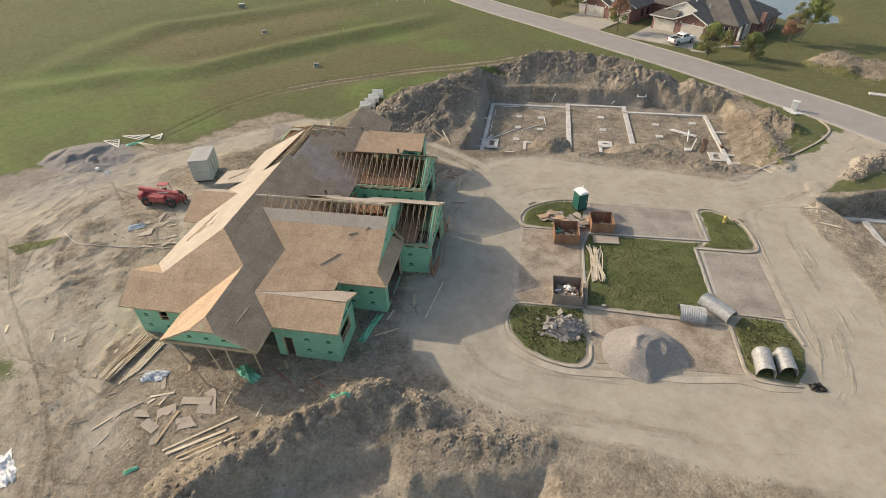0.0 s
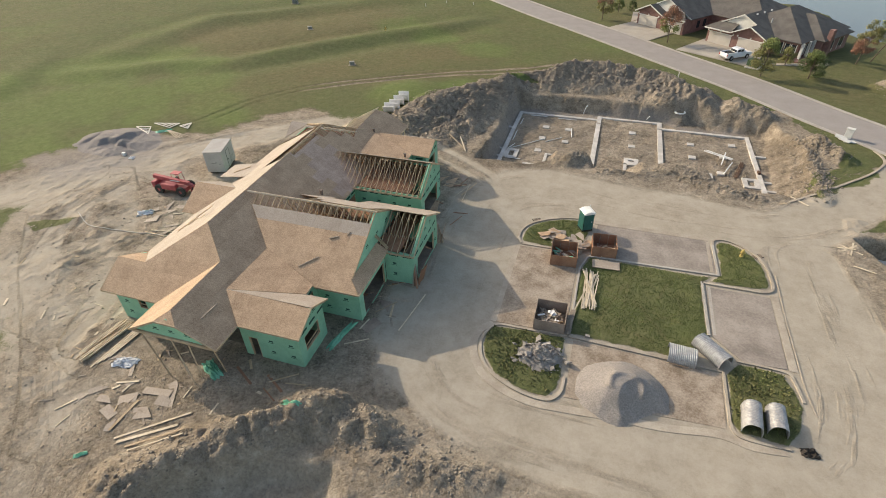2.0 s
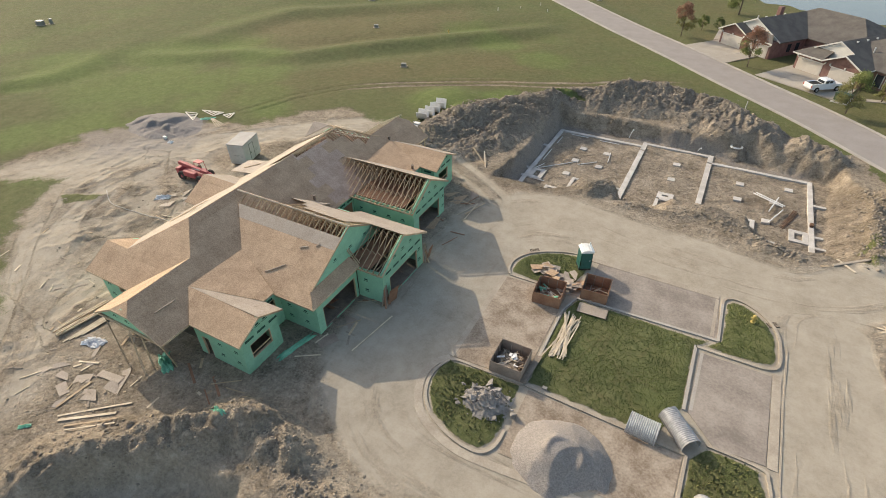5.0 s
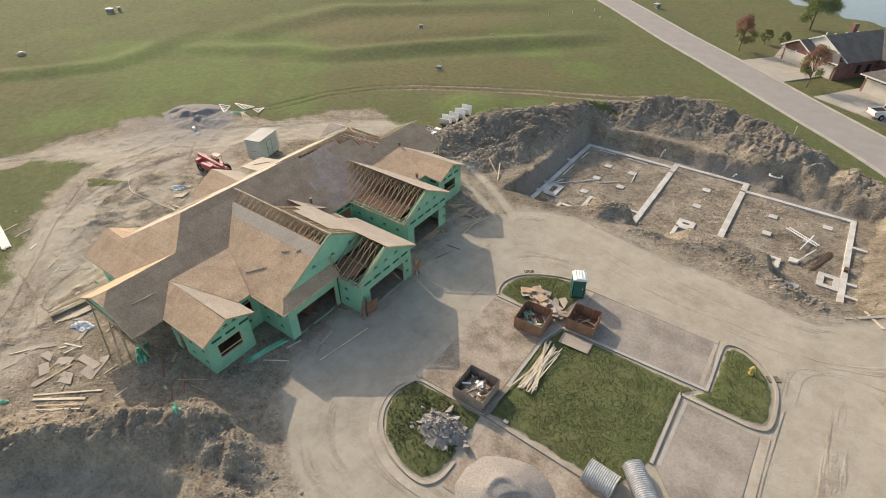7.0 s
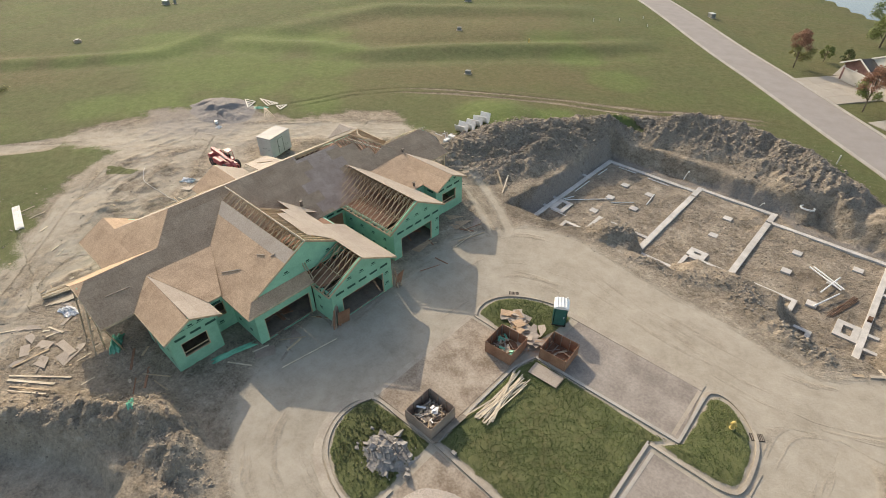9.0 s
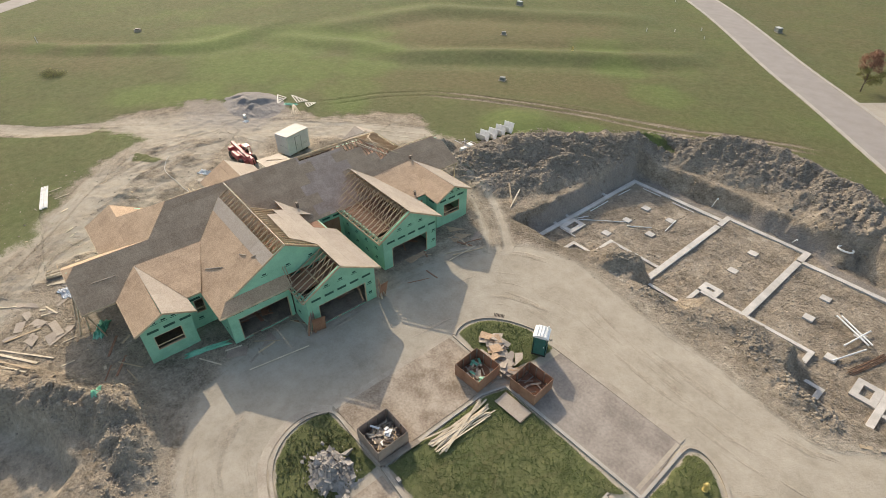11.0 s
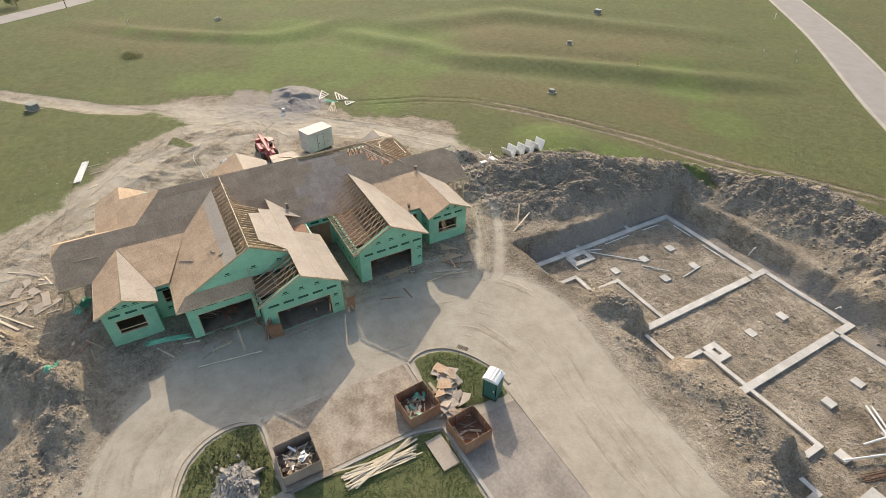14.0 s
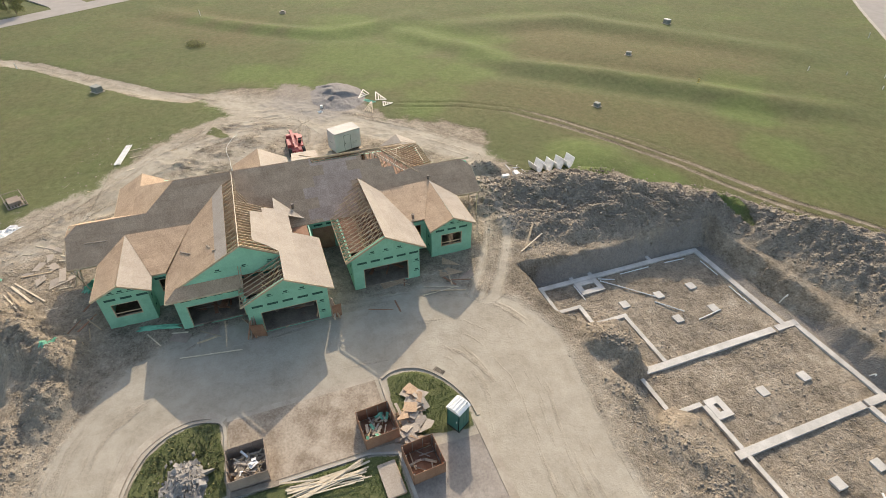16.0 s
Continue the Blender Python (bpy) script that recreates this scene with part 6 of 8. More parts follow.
for k in range(5):
    ob = part("strand_board_sheet", box(bmesh.new(), -1.22, -0.61, 0, 1.22, 0.61, 0.018), M_OSB_PALE if k == 4 else M_OSB)
    ob.matrix_world = pose(9.2 + rr.uniform(-0.03, 0.03), 41.15 + rr.uniform(-0.03, 0.03), 0.14 + 0.02 * k, 0, 0, 3 + rr.uniform(-1, 1))
    tagged(ob, "strand-board sheet stacked on the grass edge", "sheet", "stacked sheets")


def sheet_scrap(rng, x, y, lx, ly, yaw, material=None, tilt=6, lift=0.03, label="cut piece of strand board lying on the dirt"):
    """An irregular cut piece of sheathing board."""
    bm = bmesh.new()
    c = [(-lx / 2, -ly / 2), (lx / 2, -ly / 2), (lx / 2, ly / 2), (-lx / 2, ly / 2)]
    cut = rng.random()
    if cut < 0.45:
        c[2] = (lx / 2 - rng.uniform(0.3, 0.9) * lx, ly / 2)
    elif cut < 0.6:
        c = c[:3]
    prism(bm, c, 0, 0.014)
    ob = part("board_offcut", bm, material or rng.choice((M_OSB_PALE, M_OSB_PALE, M_OSB)))
    ob.matrix_world = pose(x, y, max(z_at(x, y), 0.0 if -8 < x < 28 and 20 < y < 56 else -9) + lift, rng.uniform(-tilt, tilt), rng.uniform(-tilt, tilt), yaw)
    return tagged(ob, label, "board offcut", "board offcuts")


for k in range(64):
    a = rr.uniform(0, 1)
    sheet_scrap(rr, 3.4 + 3.6 * a + rr.gauss(0, 0.35), 44.4 - 1.2 * a + rr.gauss(0, 0.5), rr.uniform(0.5, 1.4), rr.uniform(0.2, 0.9), rr.uniform(0, 360), tilt=10, lift=0.06 + 0.012 * k * rr.random(), label="cut piece of strand board heaped on the grass")
for x, y, lx, ly, yaw in ((-21.2, 17.2, 2.2, 0.6, 8), (-19.9, 17.4, 2.4, 0.9, -38), (-20.0, 16.7, 1.6, 0.8, 5), (-21.0, 15.4, 1.7, 0.9, 20), (-22.9, 16.1, 1.3, 0.8, 30), (-23.6, 17.5, 1.2, 0.4, 60), (-24.4, 15.6, 1.2, 0.6, 10),
                          (-25.6, 16.2, 1.4, 0.5, 48), (-26.4, 15.2, 1.2, 0.6, 75), (-23.4, 14.8, 1.3, 0.7, -20), (-22.5, 14.0, 1.0, 0.5, 110), (-24.6, 18.4, 1.4, 0.3, 120), (-26.8, 19.0, 1.0, 0.3, 30)):
    sheet_scrap(rr, x, y, lx, ly, yaw, M_OSB_PALE)
for x, y, lx, ly, yaw in ((-38.4, 35.8, 2.2, 1.3, 20), (-37.2, 37.6, 1.8, 0.7, 60), (-38.2, 38.6, 2.0, 0.8, 100), (-36.4, 36.8, 1.4, 0.5, 130), (-36.8, 38.8, 1.6, 0.6, 10), (-35.4, 35.3, 2.2, 0.5, 25), (-39.2, 37.4, 1.2, 0.8, 45), (-34.6, 34.6, 1.6, 0.4, 80), (-35.6, 39.6, 1.2, 0.5, 140)):
    sheet_scrap(rr, x, y, lx, ly, yaw, M_OSB_PALE)
for x, y, lx, ly, yaw in ((-9.6, 46.6, 2.4, 1.2, 100), (-9.3, 52.3, 2.3, 1.2, 86), (-10.6, 52.9, 1.8, 1.1, 70), (-8.2, 53.1, 2.3, 0.9, 95), (-8.8, 30.3, 1.3, 1.25, 95), (-8.9, 27.9, 1.6, 1.0, 60), (-7.3, 34.0, 0.9, 1.2, 90)):
    sheet_scrap(rr, x, y, lx, ly, yaw, M_PLY_GREY if x > -9 else M_OSB, tilt=3, label="board sheet lying before the garage")
# boards strewn round the house
rb = random.Random(21)
LOOSE = [((-21.0, 13.0), (-17.9, 15.3), 0.2), ((-21.4, 13.2), (-17.6, 16.4), 0.14), ((-20.2, 12.9), (-16.9, 14.9), 0.14), ((-19.8, 12.7), (-16.7, 14.6), 0.1), ((-22.2, 13.6), (-22.0, 16.2), 0.19), ((-24.8, 17.0), (-23.2, 17.6), 0.14),
         ((-6.46, 27.9), (-5.74, 32.7), 0.1), ((-10.1, 25.3), (-8.4, 26.4), 0.1), ((-9.6, 27.2), (-9.3, 28.5), 0.14), ((-12.6, 63.0), (-9.9, 60.8), 0.19), ((-11.2, 63.4), (-9.6, 60.2), 0.14), ((-10.0, 61.8), (-7.6, 60.8), 0.19),
         ((-7.2, 49.6), (-6.2, 52.7), 0.14), ((-7.9, 49.1), (-6.8, 52.2), 0.1), ((-6.8, 48.7), (-6.9, 52.2), 0.1), ((-27.2, 13.8), (-26.4, 15.0), 0.1), ((-36.5, 34.0), (-33.2, 34.6), 0.14), ((-37.0, 33.7), (-34.4, 33.5), 0.1),
         ((30.6, 49.6), (32.2, 50.9), 0.2), ((30.9, 50.6), (32.3, 49.4), 0.14), ((31.2, 49.0), (32.0, 51.3), 0.14), ((30.4, 50.2), (31.8, 50.0), 0.19), ((31.0, 47.4), (32.6, 46.6), 0.14), ((26.6, 57.2), (29.6, 59.7), 0.3), ((28.0, 59.2), (29.4, 57.6), 0.25)]
for a, b, w in LOOSE:
    za, zb = z_at(*a) + 0.06, z_at(*b) + 0.06
    tagged(part("loose_board", beam(bmesh.new(), (*a, za), (*b, zb), w, 0.04), rb.choice((M_LUMBER_PALE, M_LUMBER_PALE, M_LUMBER))), "long sawn board lying loose on the dirt", "lumber", "loose boards round the house")
for k in range(26):
    x = -29.4 + 0.085 * (k % 13)
    z = z_at(-28.8, 20) + 0.1 + 0.1 * (k // 13)
    tagged(part("stacked_board", beam(bmesh.new(), (x - 0.2 + rb.uniform(-0.1, 0.1), 17.9 + rb.uniform(-0.3, 0.5), z), (x + 0.35 + rb.uniform(-0.1, 0.1), 22.2 + rb.uniform(-0.3, 0.3), z), 0.07, 0.09), M_LUMBER_PALE if k % 3 else M_LUMBER), "pale long board in a stack beside the house", "lumber", "lumber stack by the porch")
for k in range(4):
    tagged(part("stacked_board", beam(bmesh.new(), (-27.8 + 0.2 * k, 17.6 + 0.4 * k, z_at(-27.6, 19) + 0.06), (-27.4 + 0.2 * k, 22.0, z_at(-27.6, 21) + 0.08), 0.14, 0.04), M_LUMBER_PALE), "pale long board in a stack beside the house", "lumber", "lumber stack by the porch")
for k in range(18):
    tagged(part("stacked_board", beam(bmesh.new(), (-43.1 + rb.uniform(-0.2, 0.2) , 19.35 + 0.085 * (k % 9), z_at(-45.5, 20.2) + 0.1 + 0.05 * (k // 9)), (-48.2 + rb.uniform(-0.2, 0.2), 20.3 + 0.085 * (k % 9), z_at(-45.5, 20.2) + 0.1 + 0.05 * (k // 9)), 0.08, 0.05), M_WHITE), "white-primed trim board stacked in the grass", "lumber", "trim boards in the grass")
for q in ((-46.8, 20.0, 90), (-44.6, 20.4, 95)):
    tagged(part("loose_board", beam(bmesh.new(), (q[0], q[1] + 0.6, z_at(q[0], q[1]) + 0.05), (q[0] - 0.3, q[1] + 2.2, z_at(q[0], q[1]) + 0.05), 0.09, 0.04), M_LUMBER_PALE), "pale board lying in the grass", "lumber", "boards by the trim stack")
for k in range(115):
    x, y = rb.choice(((rb.gauss(-25, 4.5), rb.gauss(17, 3.5)), (rb.gauss(-37, 3.0), rb.gauss(36.5, 3)), (rb.gauss(-33.5, 2), rb.gauss(24.5, 3)), (rb.gauss(-18, 3), rb.gauss(19, 2)), (rb.gauss(-40, 6), rb.gauss(28, 6))))
    if x > -30.5 and y > 22:
        continue
    board_bit(rb, (x, y), z_at(x, y) + 0.03, rb.choice((0.2, 0.3, 0.4, 0.6, 1.0)), tilt=4, label="small lumber offcut strewn on the dirt")
for k in range(34):
    x, y = rb.choice(((rb.gauss(-8.5, 0.9), rb.uniform(28, 40)), (rb.gauss(-8.2, 1.0), rb.uniform(44, 54)), (rb.gauss(-13, 1.5), rb.gauss(20.5, 1.0))))
    board_bit(rb, (x, y), z_at(x, y) + 0.03, rb.choice((0.4, 0.6, 0.9, 1.6, 2.2)), tilt=3, material=rb.choice((M_LUMBER_GREY, M_LUMBER, M_PLY)), label="lumber offcut dropped before the garages")
for k in range(12):
    t0 = rb.uniform(0, 1)
    tagged(part("leaning_board", beam(bmesh.new(), (-6.95 + rb.uniform(-0.3, 0.4), 33.2 + 0.8 * t0, 0.03), (-7.15, 33.8 + 0.3 * t0, 1.3 + rb.uniform(0, 0.9)), 0.14, 0.03), rb.choice((M_LUMBER_GREY, M_PLY, M_LUMBER))), "board leaning on the garage pier", "lumber", "boards leaning on the garage")
    tagged(part("leaning_board", beam(bmesh.new(), (-6.8 + rb.uniform(-0.2, 0.3), 40.3 + 0.7 * t0, 0.03), (-7.0, 40.45 + 0.1 * t0, 1.4 + rb.uniform(0, 0.8)), 0.14, 0.03), rb.choice((M_LUMBER_GREY, M_LUMBER))), "board leaning on the garage pier", "lumber", "boards leaning on the garage")


for x, y, yaw, lx in ((-6.75, 34.25, 78, 1.1), (-6.85, 40.75, 96, 0.8)):
    ob = part("leaning_sheet", box(bmesh.new(), -lx / 2, -0.01, 0, lx / 2, 0.01, 1.9), M_PLY)
    ob.matrix_world = pose(x, y, 0.02, 14, 0, yaw)
    tagged(ob, "reddish board sheet leaning on the garage pier", "sheet", "sheets leaning on the garage")


def cloth(name, x, y, lx, ly, yaw, material, label, seed, height=0.25):
    """Crumpled sheeting on the ground."""
    n = 16
    u, v = np.meshgrid(np.linspace(-1, 1, n), np.linspace(-1, 1, n))
    c, s = math.cos(radians(yaw)), math.sin(radians(yaw))
    px, py = u * lx / 2 * (1 + 0.25 * fbm(u * 3, v * 3, 1, 2, seed)), v * ly / 2 * (1 + 0.3 * fbm(u * 3, v * 3, 1, 2, seed + 3))
    wx, wy = x + c * px - s * py, y + s * px + c * py
    wz = np.vectorize(z_at)(wx, wy) + 0.03 + height * np.clip(fbm(u * 4, v * 4, 1.2, 3, seed + 7) + 0.3, 0, 1) * (1 - np.maximum(np.abs(u), np.abs(v)) ** 4)
    ids = np.arange(n * n).reshape(n, n)
    q = np.stack([ids[:-1, :-1], ids[:-1, 1:], ids[1:, 1:], ids[1:, :-1]], -1).reshape(-1, 4)
    ob = solid(name, np.stack([wx, wy, wz], -1).reshape(-1, 3), q, material)
    return tagged(ob, label, "sheeting")


cloth("sheathing_wrap", -10.7, 26.2, 3.4, 0.55, 78, M_GREEN, "crumpled strip of green sheathing before the house", 31, 0.3)
cloth("sheathing_wrap", -18.6, 20.1, 2.2, 0.9, -30, M_GREEN, "crumpled green sheathing under the porch", 32, 0.5)
cloth("sheathing_wrap", -10.6, 18.4, 1.8, 0.4, -12, M_GREEN, "torn green wrap on the spoil heap", 33, 0.25)
cloth("sheathing_wrap", -22.6, 11.6, 0.9, 0.35, 40, M_GREEN, "scrap of green wrap on the dirt", 34, 0.15)
M_FOIL = rough_surface("grey_plastic", (0.38, 0.40, 0.44), (0.66, 0.68, 0.70), 2.0, 10.0, 0.45, 0.1)
cloth("plastic_sheet", -25.6, 18.8, 1.8, 1.0, 10, M_FOIL, "crumpled grey plastic sheet on the dirt", 35, 0.35)
cloth("plastic_sheet", -39.6, 36.6, 1.7, 0.9, 30, M_FOIL, "crumpled blue-grey plastic on the dirt", 36, 0.4)
cloth("plastic_sheet", -30.9, 10.2, 2.8, 1.4, -38, M_WHITE, "crumpled white plastic sheet at the grass edge", 37, 0.4)
cloth("plastic_sheet", -50.9, 46.9, 0.9, 0.7, 10, M_WHITE, "white sack on the dark gravel", 38, 0.25)
cloth("plastic_sheet", -52.8, 55.0, 2.2, 0.8, 35, M_GREEN, "green plastic wrap in the grass", 39, 0.2)

# ---- concrete rubble ----
rubble = thing("rubble_heap", "heap of broken pale concrete chunks on the grass island", "rubble", pose(5.0, 28.4, 0.1))
rg = np.random.default_rng(17)
M_RUBBLE = rough_surface("broken_concrete", (0.215, 0.196, 0.178), (0.345, 0.318, 0.290), 1.5, 14.0, 0.9, 0.35, vary=0.2)
n = 20
u, v = np.meshgrid(np.linspace(-1, 1, n), np.linspace(-1, 1, n))
core = 0.62 * np.clip(1 - np.hypot(u, v) + 0.25 * fbm(u * 3, v * 3, 1.0, 3, 301), 0, 1) ** 0.9 - 0.06 + 0.08 * fbm(u * 3, v * 3, 0.4, 2, 303)
ids = np.arange(n * n).reshape(n, n)
solid("rubble_core", np.stack([1.75 * u, 1.5 * v, core], -1).reshape(-1, 3), np.stack([ids[:-1, :-1], ids[:-1, 1:], ids[1:, 1:], ids[1:, :-1]], -1).reshape(-1, 4), M_RUBBLE, rubble, "grey concrete dust between the chunks")
for k in range(290):
    a, r = rg.uniform(0, 6.283), min(abs(rg.normal(0, 0.52)), 1.25)
    px, py = 1.75 * r * math.cos(a), 1.5 * r * math.sin(a)
    s = (0.09 + 0.46 * rg.uniform(0, 1) ** 3.2) * (1.2 - 0.4 * min(r, 1))
    z = 0.62 * max(0, 1 - r) + 0.10 + rg.uniform(0, 0.12)
    v = chunk(rg, s, 0.5) * (1.0, rg.uniform(0.5, 1.0), 1.0)
    solid("concrete_chunk", v + (px, py, z), CHUNK_FACES, M_RUBBLE, rubble)
solid("concrete_chunk", chunk(rg, 0.6, 0.4) + (-0.35, 1.55, 0.3), CHUNK_FACES, M_RUBBLE, rubble)
tagged(part("cinder_block", box(bmesh.new(), 8.15, 31.35, 0.1, 8.5, 31.6, 0.3, 0.01), M_RUBBLE), "grey hollow block on the grass", "block")


# ---- corrugated steel window wells ----
def galvanised():
    m, nt, b = node_material("galvanised_steel")
    v = coords(nt)
    n = noise_tex(nt, v, 3.0, 5)
    nt.links.new(ramp(nt, n, [(0.38, (0.32, 0.314, 0.308)), (0.62, (0.43, 0.422, 0.414))]), b.inputs["Base Color"])
    b.inputs["Metallic"].default_value, b.inputs["Roughness"].default_value = 0.12, 0.55
    return m


M_STEEL = galvanised()


def window_well(x, y, yaw, width, length, h, label, z=0.1, tilt=0.0):
    """A half-round corrugated shell lying arch-up, its axis along local y."""
    n, m = 18, 84
    vs, fs = [], []
    for j in range(m + 1):
        v = j / m
        rip = 0.022 * math.sin(v * length / 0.135 * 2 * math.pi)
        for k in range(n + 1):
            t = k / n
            ang = math.pi * t
            sx, sz = -math.cos(ang), math.sin(ang)
            px = (width / 2 + rip) * math.copysign(abs(sx) ** 0.75, sx)
            vs.append((px, (v - 0.5) * length, (h + rip) * sz ** 0.75))
    for j in range(m):
        for k in range(n):
            a = j * (n + 1) + k
            fs.append((a, a + 1, a + n + 2, a + n + 1))
    t = thing("window_well", label, "window well", pose(x, y, z, tilt, 0, yaw), "corrugated window wells")
    sh = solid("shell", vs, fs, M_STEEL, t)
    for p in sh.data.polygons:
        p.use_smooth = True
    md = sh.modifiers.new("thick", "SOLIDIFY")
    md.thickness, md.offset = 0.012, -1
    for s in (-1, 1):
        pts = [(width / 2 * math.copysign(abs(math.cos(math.pi * k / 14)) ** 0.75, -math.cos(math.pi * k / 14)), s * length / 2, h * math.sin(math.pi * k / 14) ** 0.75) for k in range(15)]
        part("rim", tube(bmesh.new(), pts, 0.025, 6), M_STEEL, t, "rolled steel rim")
    return t


window_well(15.35, 31.35, 86, 1.65, 1.95, 0.85, "galvanised corrugated window well shell on the grass edge")
window_well(17.55, 32.35, 42, 1.35, 2.7, 0.85, "galvanised corrugated window well shell tipped over a kerb", 0.18)
window_well(19.6, 26.75, -6, 1.25, 2.15, 0.95, "galvanised corrugated window well shell in the weeds")
window_well(21.15, 27.0, -3, 1.2, 2.0, 0.95, "galvanised corrugated window well shell in the weeds")
cloth("wire_roll", 22.9, 25.3, 1.0, 0.7, 10, M_DARK, "dark tangled mesh roll on the road edge", 41, 0.4)

# ---- hydrants, cabinets, drains ----
M_YELLOW = rough_surface("yellow_paint", (0.45, 0.33, 0.10), (0.60, 0.47, 0.18), 1.0, 9.0, 0.5, 0.0)


def hydrant(x, y, label):
    t = thing("fire_hydrant", label, "fire hydrant", pose(x, y, z_at(x, y)), "hydrants")
    part("barrel", tube(bmesh.new(), [(0, 0, -0.05), (0, 0, 0.62)], 0.13, 12), M_YELLOW, t)
    part("flange", tube(bmesh.new(), [(0, 0, 0.04), (0, 0, 0.10)], 0.20, 12), M_YELLOW, t)
    bm = bmesh.new()
    bmesh.ops.create_uvsphere(bm, u_segments=12, v_segments=8, radius=0.16, matrix=pose(0, 0, 0.64))
    part("bonnet", bm, M_YELLOW, t)
    part("stem_nut", tube(bmesh.new(), [(0, 0, 0.78), (0, 0, 0.86)], 0.035, 6), M_YELLOW, t)
    for k in range(3):
        part("nozzle", tube(bmesh.new(), [(0, 0, 0.46), (0.24 * math.cos(k * 1.57), 0.24 * math.sin(k * 1.57), 0.46)], 0.07, 8), M_YELLOW, t)


hydrant(21.35, 46.05, "yellow fire hydrant on a small grass island")
hydrant(-41.2, 110.3, "yellow fire hydrant in the mown field")
M_CABINET = rough_surface("grey_green_paint", (0.16, 0.17, 0.15), (0.25, 0.255, 0.23), 1.0, 9.0, 0.5, 0.0)
M_CAB_PALE = rough_surface("pale_cabinet_paint", (0.46, 0.46, 0.44), (0.60, 0.60, 0.58), 1.0, 9.0, 0.5, 0.0)


def cabinet(x, y, w, d, h, yaw, label, pale_top=True):
    w, d, h = 0.78 * w, 0.78 * d, 0.72 * h
    t = thing("utility_cabinet", label, "utility cabinet", pose(x, y, z_at(x, y), 0, 0, yaw), "utility cabinets in the field")
    part("pad", box(bmesh.new(), -w / 2 - 0.2, -d / 2 - 0.2, -0.15, w / 2 + 0.2, d / 2 + 0.2, 0.08, 0.01), M_CONC_DUSTY, t)
    part("body", box(bmesh.new(), -w / 2, -d / 2, 0.08, w / 2, d / 2, h, 0.03), M_CABINET, t)
    part("lid", box(bmesh.new(), -w / 2 - 0.03, -d / 2 - 0.03, h, w / 2 + 0.03, d / 2 + 0.03, h + 0.06, 0.015), M_CAB_PALE if pale_top else M_CABINET, t)
    part("door", box(bmesh.new(), -w / 2 + 0.08, -d / 2 - 0.02, 0.2, w / 2 - 0.08, -d / 2 - 0.002, h - 0.1, 0.008), M_CABINET, t)


cabinet(-39.0, 88.5, 1.1, 0.9, 0.75, 20, "grey-green utility cabinet in the field, weeds at its foot", False)
cabinet(-58.8, 108.8, 1.15, 0.95, 0.8, 40, "grey-green utility cabinet in the mown field", False)
cabinet(-75.8, 131.8, 1.7, 1.3, 1.3, 10, "grey utility cabinet with a pale top in the field")
cabinet(-72.8, 13.6, 1.9, 1.5, 1.25, 40, "dark green utility cabinet beside a dirt track", False)
cabinet(-131.4, 76.1, 1.9, 1.4, 1.4, 20, "grey utility cabinet with a pale top on far turf")
cabinet(-130.4, 78.0, 0.7, 0.7, 1.5, 20, "slim pale-topped utility pillar beside a larger cabinet")
cabinet(-21.7, 157.5, 1.8, 1.4, 1.3, -30, "grey utility cabinet with a pale top beside the street")
t = thing("manhole_riser", "pale concrete manhole riser with a dark iron cover in the field", "manhole", pose(-112.8, 48.6, z_at(-112.8, 48.6)))
part("ring", tube(bmesh.new(), [(0, 0, -0.2), (0, 0, 0.5)], 0.72, 20), M_CONC_DUSTY, t)
part("cover_frame", tube(bmesh.new(), [(0, 0, 0.5), (0, 0, 0.62)], 0.46, 20), M_DARK, t)
part("cover", tube(bmesh.new(), [(0, 0, 0.62), (0, 0, 0.66)], 0.40, 20), M_CABINET, t)
t = thing("sign_post", "slim dark post standing at the edge of the far street", "post", pose(-140.4, 17.6, z_at(-140.4, 17.6)))
part("post", tube(bmesh.new(), [(0, 0, -0.3), (0, 0, 3.2)], 0.09, 8), M_DARK, t)
part("foot", tube(bmesh.new(), [(0, 0, -0.3), (0, 0, 0.12)], 0.16, 10), M_CONC_DUSTY, t)
for x, y in ((1.83, 47.05), (22.9, 46.6)):
    t = thing("storm_drain", "dark iron storm drain grate at the kerb", "drain", pose(x, y, 0.012 + max(0, z_at(x, y)), 0, 0, 35), "storm drains")
    part("frame", box(bmesh.new(), -0.45, -0.3, -0.05, 0.45, 0.3, 0.02, 0.006), M_DARK, t)
    for k in range(7):
        part("bar", box(bmesh.new(), -0.38 + 0.12 * k, -0.25, 0.02, -0.33 + 0.12 * k, 0.25, 0.045), M_LUMBER_GREY, t)

# ---- site container ----
M_SHED = rough_surface("white_painted_steel", (0.45, 0.412, 0.395), (0.58, 0.54, 0.52), 0.6, 9.0, 0.5, 0.05)
# roof tone set below the walls to offset the sun's glare on top
M_SHED_ROOF = rough_surface("darker_steel", (0.30, 0.285, 0.268), (0.40, 0.385, 0.365), 0.6, 9.0, 0.6, 0.05)
shed = thing("storage_container", "white-grey steel storage container on the dirt", "container", pose(-37.75, 48.0, z_at(-37.75, 48.0) + 0.15, 0, 0, 17))
part("body", box(bmesh.new(), -1.1, -1.85, 0.0, 1.1, 1.85, 2.55, 0.03), M_SHED, shed)
part("roof", box(bmesh.new(), -1.14, -1.89, 2.55, 1.14, 1.89, 2.66, 0.02), M_SHED_ROOF, shed)
for y in (-1.4, 1.4):
    part("skid", box(bmesh.new(), -1.0, y - 0.1, -0.25, 1.0, y + 0.1, 0.0), M_DARK, shed)
dd = part("door", box(bmesh.new(), 1.1, -0.55, 0.1, 1.13, 0.35, 2.15, 0.008), M_SHED, shed)
fr = bmesh.new()
